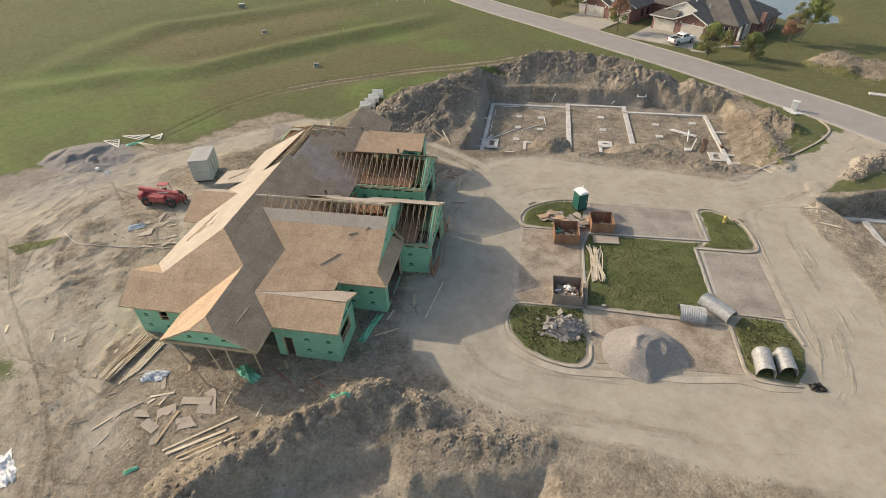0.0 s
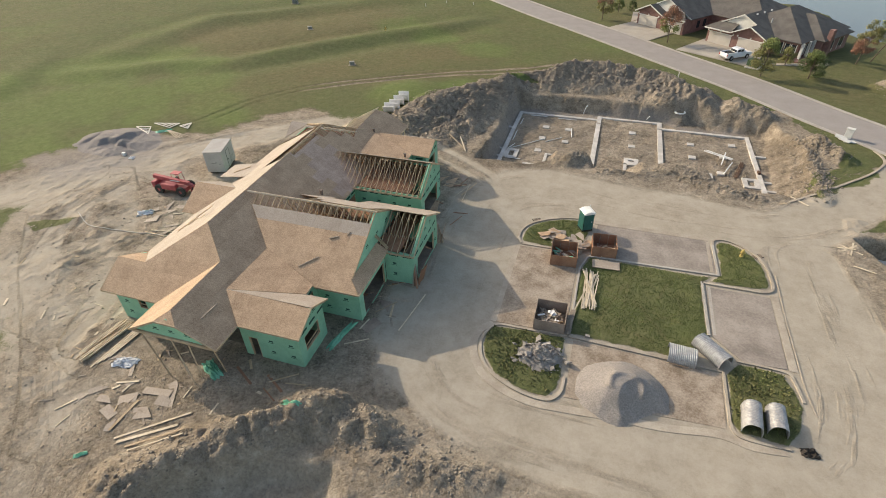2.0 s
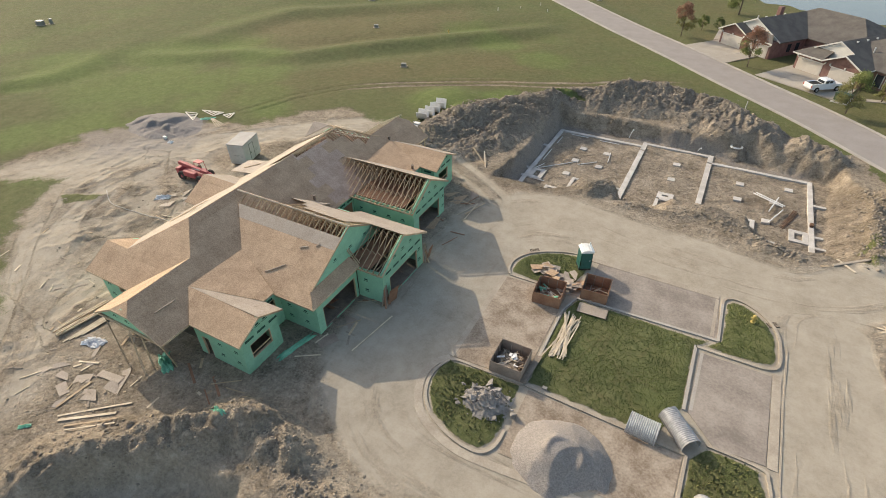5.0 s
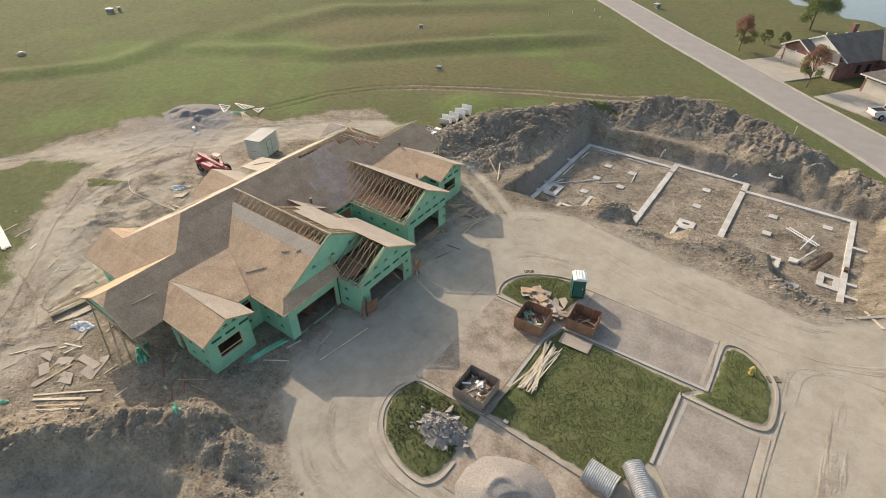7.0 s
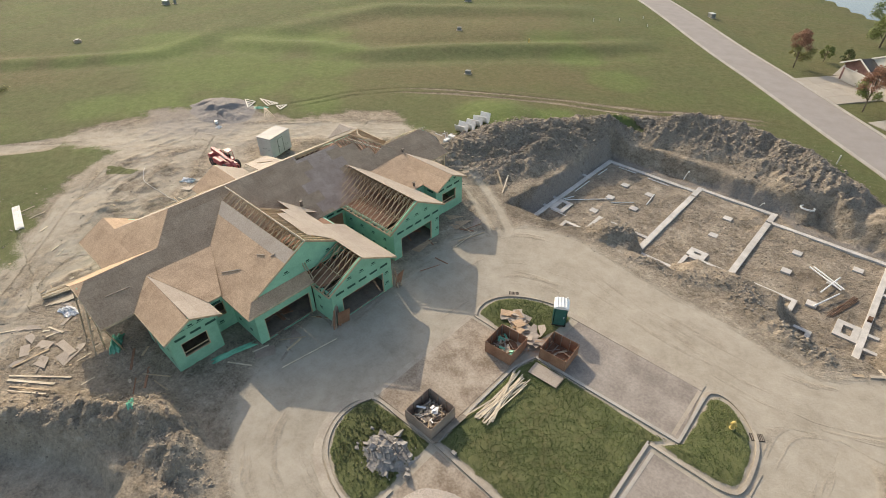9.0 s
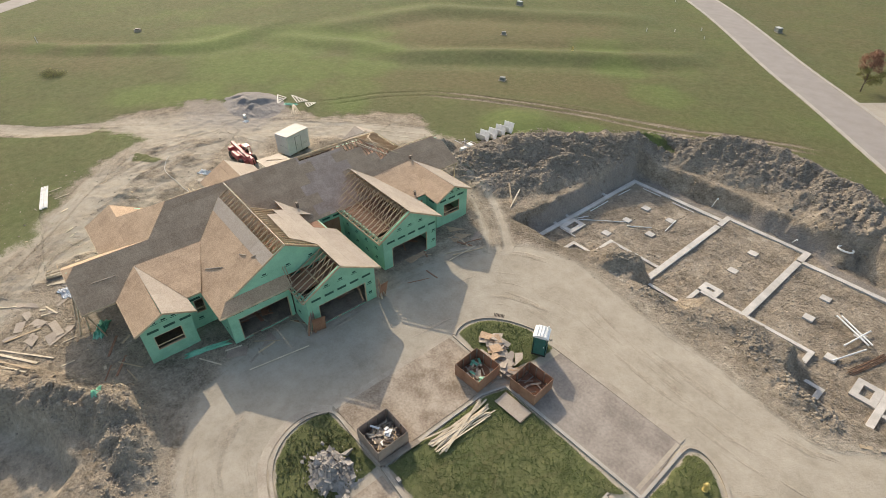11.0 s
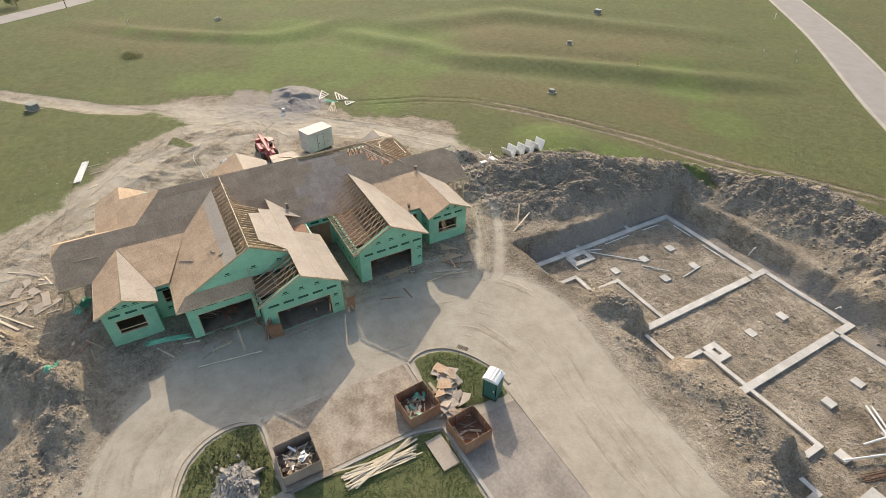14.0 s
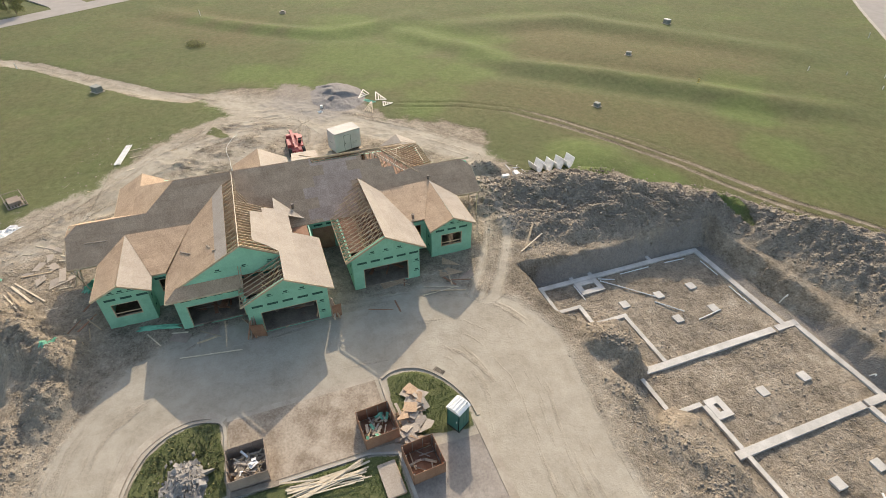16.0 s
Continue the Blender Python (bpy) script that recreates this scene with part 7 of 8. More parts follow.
for q in ((-0.60, 0.1, -0.55, 2.2), (0.35, 0.1, 0.40, 2.2), (-0.6, 2.15, 0.4, 2.2)):
    box(fr, 1.10, q[0], q[1], 1.145, q[2], q[3])
part("door_frame", fr, M_CABINET, dd)
part("handle", box(bmesh.new(), 1.13, -0.45, 1.0, 1.18, -0.38, 1.12), M_DARK, dd)
for k in range(2):
    part("printed_bar", box(bmesh.new(), 1.1, 0.75, 0.75 + 0.18 * k, 1.104, 1.35, 0.82 + 0.18 * k), M_SHED_ROOF, shed)
for q in ((-0.4, 0.6, 0.2, 0.9), (0.1, 0.7, 0.35, 1.05), (0.5, 0.5, 0.7, 0.8)):
    part("rust_mark", box(bmesh.new(), q[0], -1.856, q[1] + 0.5, q[2], -1.852, q[1] + 0.62), M_SHED_ROOF, shed)

# ---- telehandler ----
M_RED = rough_surface("worn_red_paint", (0.36, 0.065, 0.070), (0.47, 0.125, 0.125), 1.2, 9.0, 0.5, 0.05)
M_TYRE = rough_surface("dusty_tyre", (0.035, 0.032, 0.03), (0.085, 0.078, 0.07), 1.5, 12.0, 0.9, 0.3)
M_GLASS = node_material("tinted_glass")[0]
M_GLASS.node_tree.nodes["Principled BSDF"].inputs["Base Color"].default_value = (0.03, 0.035, 0.04, 1)
M_GLASS.node_tree.nodes["Principled BSDF"].inputs["Roughness"].default_value = 0.08
tele = thing("telehandler", "dusty red telescopic handler parked on the dirt", "telehandler", pose(-39.6, 41.7, z_at(-39.6, 41.7), 0, 0, 2))
tele.scale = (0.88, 0.88, 0.88)
part("chassis", box(bmesh.new(), -2.3, -0.75, 0.55, 2.3, 0.75, 1.15, 0.06), M_RED, tele)
part("engine_cover", box(bmesh.new(), -1.2, -1.15, 0.75, 1.0, -0.45, 1.55, 0.08), M_RED, tele)
part("counterweight", box(bmesh.new(), -2.75, -0.95, 0.7, -2.1, 0.95, 1.6, 0.08), M_RED, tele)
bm = bmesh.new()
beam(bm, (-2.7, -0.1, 2.05), (2.5, -0.1, 1.55), 0.42, 0.46)
part("boom", bm, M_RED, tele)
part("boom_extension", beam(bmesh.new(), (2.4, -0.1, 1.52), (3.1, -0.1, 1.2), 0.3, 0.34), M_RED, tele)
part("boom_mark", box(bmesh.new(), -0.2, -0.325, 1.70, 1.3, -0.318, 1.86), M_WHITE, tele, "pale printed bar on the boom")
cabp = part("cab_floor", box(bmesh.new(), -0.5, 0.3, 0.9, 0.9, 1.15, 1.2, 0.03), M_RED, tele)
for x, y in ((-0.45, 0.35), (-0.45, 1.1), (0.85, 0.35), (0.85, 1.1)):
    part("cab_post", tube(bmesh.new(), [(x, y, 1.2), (x * 0.8, y, 2.35)], 0.035, 6), M_RED, cabp)
part("cab_roof", box(bmesh.new(), -0.45, 0.3, 2.33, 0.8, 1.15, 2.42, 0.02), M_RED, cabp)
part("seat", box(bmesh.new(), -0.2, 0.5, 1.2, 0.25, 0.95, 1.7, 0.05), M_DARK, cabp)
for x in (-1.65, 1.65):
    for y in (-1.0, 1.0):
        bm = bmesh.new()
        prof = [(0.24, -0.2), (0.5, -0.22), (0.62, -0.18), (0.66, -0.08), (0.66, 0.08), (0.62, 0.18), (0.5, 0.22), (0.24, 0.2)]
        N = 24
        ring = [[bm.verts.new((r * math.cos(2 * math.pi * k / N), d, r * math.sin(2 * math.pi * k / N))) for r, d in prof] for k in range(N)]
        for k in range(N):
            a, b = ring[k], ring[(k + 1) % N]
            for j in range(len(prof)):
                bm.faces.new((a[j], a[(j + 1) % len(prof)], b[(j + 1) % len(prof)], b[j]))
        bmesh.ops.recalc_face_normals(bm, faces=bm.faces)
        wheel = part("wheel", bm, M_TYRE, tele, "dusty black tyre")
        wheel.matrix_local = pose(x, y, 0.66)
        part("rim", tube(bmesh.new(), [(0, -0.12, 0), (0, 0.12, 0)], 0.26, 14), M_RED, wheel, "red steel rim")
for y in (-0.45, 0.25):
    bm = bmesh.new()
    beam(bm, (3.1, y, 0.3), (4.2, y, 0.3), 0.12, 0.05)
    beam(bm, (3.1, y, 0.3), (3.1, y, 1.3), 0.12, 0.06, up=(1, 0, 0))
    part("fork", bm, M_DARK, tele)
part("fork_carriage", box(bmesh.new(), 3.0, -0.7, 0.6, 3.08, 0.5, 1.3, 0.02), M_RED, tele)

# ---- white window wells by the field ----
def white_well(x, y, yaw, label):
    """A white moulded window well lying open, as a deep trough with tall curved sides."""
    prof = [(-0.66, 1.22), (-0.52, 0.72), (-0.36, 0.36), (-0.15, 0.12), (0.06, 0.06), (0.27, 0.20), (0.43, 0.52), (0.55, 0.92), (0.64, 1.34)]
    n = len(prof)
    vs = [(x0, py, pz) for x0 in (-0.78, -0.4, 0.0, 0.4, 0.78) for py, pz in prof]
    fs = [(j * n + k, j * n + k + 1, (j + 1) * n + k + 1, (j + 1) * n + k) for j in range(4) for k in range(n - 1)]
    t = thing("moulded_window_well", label, "window well", pose(x, y, z_at(x, y) - 0.03, 0, 0, yaw), "white window wells")
    ob = solid("shell", vs, fs, M_WHITE, t)
    md = ob.modifiers.new("thick", "SOLIDIFY")
    md.thickness = 0.03
    for x0 in (-0.78, 0.78):
        part("rim", tube(bmesh.new(), [(x0, py, pz) for py, pz in prof], 0.035, 6), M_WHITE, t)
    for py, pz in (prof[0], prof[-1]):
        part("flange", box(bmesh.new(), -0.8, py - 0.05, pz - 0.02, 0.8, py + 0.05, pz + 0.02, 0.008), M_WHITE, t)


for x, y, yaw in ((-24.0, 69.5, 12), (-23.7, 70.75, 8), (-23.4, 72.0, 14), (-23.1, 73.25, 10)):
    white_well(x, y, yaw, "white moulded window well lying open in the grass")
rs = random.Random(31)
for k in range(16):
    board_bit(rs, (-24.4 + rs.gauss(0, 0.7), 67.0 + rs.gauss(0, 0.6)), z_at(-24.4, 67) + 0.06 + 0.01 * k, rs.choice((0.9, 1.4, 2.0)), 0.09, rs.choice((M_FOIL, M_LUMBER_GREY)), 6, name="metal_strip", label="grey metal strip heaped in the weeds", category="scrap", group="metal strips")
tagged(part("white_crate", box(bmesh.new(), -23.4, 65.9, z_at(-23, 66.2) - 0.02, -22.5, 66.5, z_at(-23, 66.2) + 0.4, 0.02), M_WHITE), "white crate beside scrap metal", "crate")
tagged(part("white_crate", box(bmesh.new(), -22.6, 64.0, z_at(-22.3, 64.3) - 0.02, -22.1, 64.9, z_at(-22.3, 64.3) + 0.5, 0.02), M_WHITE), "upright pale block beside the track", "crate")


# ---- spare trusses and pallet in the grass ----
# truss wood near white, its sunlit look put into the colour
M_TRUSS = rough_surface("whitened_lumber", (0.60, 0.56, 0.48), (0.76, 0.72, 0.64), 1.5, 25.0, 0.8, 0.1, vary=0.1)


def flat_truss(a, b, c, label):
    """A triangular truss lying flat, its corners at the plan points a, b and c, with cross pieces between a-b and a-c."""
    a, b, c = (Vector((*p, z_at(*p) + 0.12)) for p in (a, b, c))
    t = thing("spare_truss", label, "truss", Matrix.Translation(a), "trusses in the grass")
    for p, q in ((a, b), (b, c), (c, a), *[(a.lerp(b, f), a.lerp(c, f)) for f in (0.3, 0.5, 0.75)]):
        part("chord", beam(bmesh.new(), p - a, q - a, 0.14, 0.07), M_TRUSS, t)


flat_truss((-54.2, 53.6), (-57.7, 55.2), (-55.6, 55.7), "pale lumber truss lying flat in the grass")
flat_truss((-52.2, 57.7), (-56.0, 56.9), (-52.6, 56.1), "pale lumber truss lying flat in the grass")
flat_truss((-50.6, 58.3), (-51.6, 57.0), (-49.9, 56.6), "small pale lumber truss lying flat in the grass")
for k in range(5):
    tagged(part("loose_board", beam(bmesh.new(), (-52.4 + 0.12 * k, 55.3, z_at(-52, 55) + 0.1), (-49.0 + 0.3 * k, 53.3 + 0.25 * k, z_at(-49, 53.5) + 0.1), 0.09, 0.05), M_LUMBER_PALE), "pale board lying in the grass", "lumber", "boards by the trusses")
pal = thing("pallet_stack", "grey wooden pallet with materials at the grass edge", "pallet", pose(-37.1, 9.9, z_at(-37.1, 9.9), 0, 0, 25))
for k in range(7):
    part("slat", box(bmesh.new(), -1.2, -1.0 + 0.3 * k, 0.12, 1.2, -0.85 + 0.3 * k, 0.15), M_LUMBER_GREY, pal)
for x in (-1.1, 0, 1.1):
    part("runner", box(bmesh.new(), x - 0.05, -1.0, 0, x + 0.05, 0.95, 0.12), M_LUMBER_GREY, pal)
for q in ((-1.1, -0.9), (1.1, -0.9), (-1.1, 0.85), (1.1, 0.85)):
    part("post", box(bmesh.new(), q[0] - 0.04, q[1] - 0.04, 0.15, q[0] + 0.04, q[1] + 0.04, 1.0), M_LUMBER_GREY, pal)
for a, b in (((-1.1, -0.9, 1.0), (1.1, -0.9, 1.0)), ((-1.1, 0.85, 1.0), (1.1, 0.85, 1.0)), ((-1.1, -0.9, 1.0), (-1.1, 0.85, 1.0))):
    part("rail", beam(bmesh.new(), a, b, 0.06, 0.05), M_LUMBER_GREY, pal)
part("load", box(bmesh.new(), -0.8, -0.7, 0.15, 0.7, 0.5, 0.55, 0.03), M_PLY_GREY, pal, "brown load on the pallet")

# ---- small things on the roof ----
M_PIPE = rough_surface("vent_pipe", (0.13, 0.10, 0.08), (0.24, 0.19, 0.15), 2.0, 10.0, 0.7, 0.0)
for x, y, z, h in ((-13.95, 50.1, 3.75, 0.32), (-18.6, 39.2, 4.35, 0.5), (-19.1, 53.45, 4.6, 0.36)):
    ob = part("vent_stack", tube(bmesh.new(), [(x, y, z - 0.1), (x, y, z + h)], 0.13, 10), M_PIPE, house, "dark round vent pipe through the roof")
    part("vent_cap", tube(bmesh.new(), [(x, y, z + h), (x, y, z + h + 0.08)], 0.17, 10), M_PIPE, ob)
for a, b in (((-15.4, 28.85), (-13.95, 29.85)), ((-18.8, 21.0), (-18.7, 22.8)), ((-13.6, 31.4), (-12.9, 31.7)), ((-12.2, 31.9), (-12.0, 32.2))):
    zz = lambda p: (RIDGE_Z - PITCH * abs(34.2 - p[1]) if p[1] > 27.6 else RIDGE_Z - PITCH * (p[0] - RIDGE_X)) + 0.05
    tagged(part("roof_plank", beam(bmesh.new(), (*a, zz(a)), (*b, zz(b)), 0.12, 0.05), M_LUMBER_GREY), "loose plank lying on the roof boards", "plank", "planks on the roof")
for a, b in (((-28.2, 30.0), (-27.2, 33.8)), ((-27.4, 30.6), (-27.0, 31.6)), ((-26.4, 31.3), (-26.2, 31.7)), ((-30.4, 41.4), (-29.0, 42.6))):
    zz = lambda p: (RIDGE_Z - PITCH * (RIDGE_X - p[0])) + 0.06 if p[1] < 40 else 3.62 + 0.2 * (p[0] + 31.7) + 0.05
    tagged(part("roof_plank", beam(bmesh.new(), (*a, zz(a)), (*b, zz(b)), 0.12, 0.05), M_LUMBER), "loose plank lying on the roof boards", "plank", "planks on the roof")

# building boards stored inside the open garages
rq = random.Random(77)
for x0, y0, y1 in ((-11.2, 29.2, 32.8), (-9.0, 34.8, 39.4), (-11.4, 44.2, 48.4)):
    for k in range(16):
        y = rq.uniform(y0, y1)
        x = x0 - rq.uniform(0, 2.5)
        ob = board_bit(rq, (x, y), 0.14 + 0.02 * k, rq.choice((1.2, 1.8, 2.4)), rq.choice((0.14, 0.3, 0.6)), rq.choice((M_PLY, M_PLY, M_LUMBER_GREY, M_PLY_GREY)), 5, label="reddish board lying on the garage floor", name="stored_board", category="board", group="boards in the garages")


# ---- the brick houses beyond the street ----
M_BRICK = rough_surface("red_brick", (0.175, 0.098, 0.085), (0.265, 0.155, 0.135), 1.5, 16.0, 0.85, 0.2)
M_SHINGLE = rough_surface("grey_shingle", (0.092, 0.083, 0.075), (0.145, 0.132, 0.118), 0.6, 9.0, 0.9, 0.3, vary=0.06)
M_SIDING = rough_surface("white_siding", (0.56, 0.55, 0.51), (0.66, 0.65, 0.61), 0.5, 10.0, 0.6, 0.05)
M_DOOR = rough_surface("white_garage_door", (0.47, 0.435, 0.39), (0.55, 0.515, 0.465), 0.6, 8.0, 0.5, 0.05)
M_DRIVE = rough_surface("pale_driveway", (0.325, 0.290, 0.243), (0.405, 0.366, 0.312), 0.25, 6.0, 0.9, 0.1, vary=0.08)
M_GLASS = rough_surface("dark_window_glass", (0.03, 0.035, 0.04), (0.05, 0.055, 0.06), 1.0, 5.0, 0.08, 0.0, spec=0.5)

DUP = pose(23.0, 118.9, -0.15, 0, 0, -38.3)
duplex = thing("brick_house", "red brick double house with white garages and dark shingle roofs", "house", DUP)


def slab_on(name, corners, material, parent, thick=0.14, label=""):
    """A flat plate through the given corners (u, v, z), thickened downwards."""
    n = len(corners)
    return solid(name, [(x, y, z - thick) for x, y, z in corners] + list(corners),
                 [tuple(range(n))[::-1], tuple(range(n, 2 * n))] + [(k, (k + 1) % n, n + (k + 1) % n, n + k) for k in range(n)], material, parent, label)


def hip_roof(u0, v0, u1, v1, eave, pitch, parent):
    h = min(u1 - u0, v1 - v0) / 2
    top = eave + pitch * h
    if u1 - u0 > v1 - v0:
        a, b = (u0 + h, (v0 + v1) / 2, top), (u1 - h, (v0 + v1) / 2, top)
        faces = [[(u0, v0, eave), (u1, v0, eave), b, a], [(u1, v1, eave), (u0, v1, eave), a, b], [(u0, v1, eave), (u0, v0, eave), a], [(u1, v0, eave), (u1, v1, eave), b]]
    else:
        a, b = ((u0 + u1) / 2, v0 + h, top), ((u0 + u1) / 2, v1 - h, top)
        faces = [[(u1, v0, eave), (u1, v1, eave), b, a], [(u0, v1, eave), (u0, v0, eave), a, b], [(u0, v0, eave), (u1, v0, eave), a], [(u1, v1, eave), (u0, v1, eave), b]]
    for q in faces:
        slab_on("roof", q, M_SHINGLE, parent)


def block(name, u0, v0, u1, v1, z0, z1, material, parent, label="", bevel=0.0):
    return part(name, box(bmesh.new(), u0, v0, z0, u1, v1, z1, bevel), material, parent, label)


def garage_door(u0, u1, v, parent):
    d = block("garage_door", u0, v - 0.03, u1, v + 0.06, 0.0, 2.2, M_DOOR, parent, "white panelled garage door")
    for r in range(4):
        for c in range(4):
            w = (u1 - u0) / 4
            block("door_panel", u0 + c * w + 0.08, v - 0.05, u0 + (c + 1) * w - 0.08, v - 0.03, 0.06 + r * 0.54, 0.52 + r * 0.54, M_DOOR, d)
    block("lintel", u0 - 0.15, v - 0.045, u1 + 0.15, v - 0.002, 2.2, 2.34, M_SIDING, parent, "pale lintel over the garage door")


def garage_wing(flip):
    """A double garage with a white gable set back over a low front roof and a brick gable beside it."""
    F = (lambda u: -4.6 - u) if flip else (lambda u: u)

    def plate(name, pts, mat, label=""):
        pts = [(F(u), v, z) for u, v, z in pts]
        return slab_on(name, pts[::-1] if flip else pts, mat, duplex, label=label)
    span = lambda a, b: (min(F(a), F(b)), max(F(a), F(b)))
    a, b = span(0.4, 11.9)
    block("wall", a, 0.7, b, 15, -1.3, 3.0, M_BRICK, duplex)
    plate("roof", [(6.0, 2.0, 5.9), (-0.15, 2.0, 2.95), (-0.15, 15, 2.95), (6.0, 15, 5.9)], M_SHINGLE)
    plate("roof", [(6.0, 2.0, 5.9), (6.0, 15, 5.9), (12.3, 15, 2.95), (12.3, 0.0, 2.95), (8.8, 0.0, 4.6), (8.8, 2.0, 4.6)], M_SHINGLE)
    plate("roof", [(8.8, 0.0, 4.6), (8.8, 2.3, 4.6), (5.3, 2.3, 2.95), (5.3, 0.0, 2.95)][::-1], M_SHINGLE)
    plate("roof", [(-0.15, 0.0, 2.95), (5.4, 0.0, 2.95), (5.4, 2.3, 4.1), (1.9, 2.3, 4.1)], M_SHINGLE)
    gp = [(F(u), 2.25, z) for u, z in ((0.4, 2.9), (8.6, 2.9), (8.6, 4.5), (6.0, 5.72))]
    solid("gable", gp + [(u, 2.5, z) for u, v, z in gp], [(0, 1, 2, 3), (7, 6, 5, 4), (0, 4, 5, 1), (1, 5, 6, 2), (2, 6, 7, 3), (3, 7, 4, 0)], M_SIDING, duplex, "white sided gable")
    gp = [(F(u), 0.7, z) for u, z in ((5.6, 2.9), (11.9, 2.9), (8.75, 4.4))]
    solid("gable", gp + [(u, 2.2, z) for u, v, z in gp], [(0, 1, 2), (5, 4, 3), (0, 3, 4, 1), (1, 4, 5, 2), (2, 5, 3, 0)], M_BRICK, duplex)
    for p, q in (((5.3, -0.02, 2.9), (8.8, -0.02, 4.56)), ((12.3, -0.02, 2.9), (8.8, -0.02, 4.56)), ((-0.15, 1.98, 2.92), (6.0, 1.98, 5.86)), ((8.8, 1.98, 4.56), (6.0, 1.98, 5.86)), ((-0.15, -0.02, 2.88), (5.4, -0.02, 2.88)),
                 ((12.34, 0, 2.86), (12.34, 5 if not flip else 15, 2.86))):
        part("trim_board", beam(bmesh.new(), (F(p[0]), p[1], p[2]), (F(q[0]), q[1], q[2]), 0.06, 0.22), M_SIDING, duplex, "white roof trim")
    for u0 in (0.85, 6.85):
        a, b = span(u0, u0 + 4.6)
        garage_door(a, b, 0.68, duplex)
        for s in (u0 - 0.25, u0 + 2.3, u0 + 4.85):
            lamp = block("wall_lamp", F(s) - 0.1, 0.5, F(s) + 0.1, 0.7, 2.35, 2.65, M_SIDING, duplex, "small white wall lamp")
    for v in (5.0, 7.5, 10.0):
        block("roof_vent", F(6.7) - 0.12, v, F(6.7) + 0.12, v + 0.3, 5.5, 5.78, M_SIDING, duplex, "small pale roof vent")
    part("roof_pipe", tube(bmesh.new(), [(F(9.2), 6.2, 4.2), (F(9.2), 6.2, 5.3)], 0.11), M_SIDING, duplex, "white roof pipe")


garage_wing(False)
garage_wing(True)
hip_roof(-16.6, 9.4, 7.0, 24.0, 2.95, 0.5, duplex)
hip_roof(2.0, 3.0, 17.1, 21.0, 2.95, 0.5, duplex)
hip_roof(6.0, 7.5, 18.9, 18.5, 2.95, 0.5, duplex)
block("wall", -16.2, 9.8, 6.0, 23.6, -1.3, 2.9, M_BRICK, duplex)
block("wall", 12.0, 3.5, 16.6, 20.6, -1.3, 2.9, M_BRICK, duplex)
block("wall", 16.6, 8.0, 18.4, 18.0, -1.3, 2.9, M_BRICK, duplex)
block("chimney", 18.4, 8.8, 19.2, 9.8, -1.0, 4.7, M_BRICK, duplex, "red brick chimney", 0.03)
block("chimney", -15.2, 13.0, -14.4, 14.0, 2.0, 6.0, M_BRICK, duplex, "red brick chimney", 0.03)
for u0, u1 in ((12.7, 13.8), (14.3, 15.0), (15.4, 16.2)):
    w = block("window", u0, 3.44, u1, 3.52, 0.5, 2.35, M_GLASS, duplex, "dark window in a white frame")
    block("window_frame", u0 - 0.12, 3.42, u0, 3.5, 0.4, 2.45, M_SIDING, w)
    block("window_frame", u1, 3.42, u1 + 0.12, 3.5, 0.4, 2.45, M_SIDING, w)
for v0, v1 in ((4.4, 5.6), (6.2, 7.2), (11.0, 12.4), (14.5, 16.0)):
    u = 16.6 if v0 < 8 else 18.4
    w = block("window", u - 0.02, v0, u + 0.05, v1, 0.4 if v0 < 8 else 0.9, 2.3, M_GLASS, duplex, "dark window in a white frame")
    block("window_frame", u - 0.02, v0 - 0.12, u + 0.07, v0, 0.4, 2.4, M_SIDING, w)
    block("window_frame", u - 0.02, v1, u + 0.07, v1 + 0.12, 0.4, 2.4, M_SIDING, w)
for v in (3.6, 6.0, 7.6):
    block("porch_column", 17.0, v - 0.2, 17.4, v + 0.2, -1.0, 2.9, M_SIDING, duplex, "pale porch column")
block("porch", 16.6, 1.8, 20.2, 7.9, -1.3, 0.25, M_BRICK, duplex, "low brick porch wall")
for v in (5.2, 7.4):
    block("window", -5.02, v, -4.95, v + 0.9, 0.8, 2.2, M_GLASS, duplex, "dark window in the brick side")
block("fence", -4.9, 9.2, 0.3, 9.5, -1.0, 1.5, M_BRICK, duplex, "low brick wall between the houses")

# driveways of concrete panels, and paths
drive = thing("driveway", "pale concrete driveways in front of the brick houses", "driveway", pose(0, 0, 0), kind="structure")


def panels(a, b, c, d, nu, nv, z0, z1, parent):
    """Concrete panels over the quad a b c d, with open joints between them."""
    a, b, c, d = (Vector((*p, 0)) for p in (a, b, c, d))
    at = lambda s, t: (a * (1 - s) + b * s) * (1 - t) + (d * (1 - s) + c * s) * t
    for i in range(nu):
        for j in range(nv):
            e = 0.004
            q = [at((i + e * nu / 2) / nu, (j + e) / nv), at((i + 1 - e * nu / 2) / nu, (j + e) / nv), at((i + 1 - e * nu / 2) / nu, (j + 1 - e) / nv), at((i + e * nu / 2) / nu, (j + 1 - e) / nv)]
            slab_on("concrete_panel", [(p.x, p.y, z1) for p in q], M_DRIVE, parent, z1 - z0)


panels((18.0, 112.0), (30.6, 104.3), (33.6, 113.9), (24.2, 121.4), 4, 4, -0.8, 0.07, drive)
panels((4.3, 124.2), (13.0, 116.6), (18.9, 124.9), (11.0, 132.6), 4, 4, -0.8, 0.07, drive)
panels((9.3, 131.0), (10.4, 132.4), (12.6, 139.0), (9.6, 140.0), 1, 4, -0.8, 0.03, drive)
panels((33.4, 107.8), (34.0, 106.8), (43.0, 108.6), (43.4, 109.9), 5, 1, -1.0, -0.02, drive)

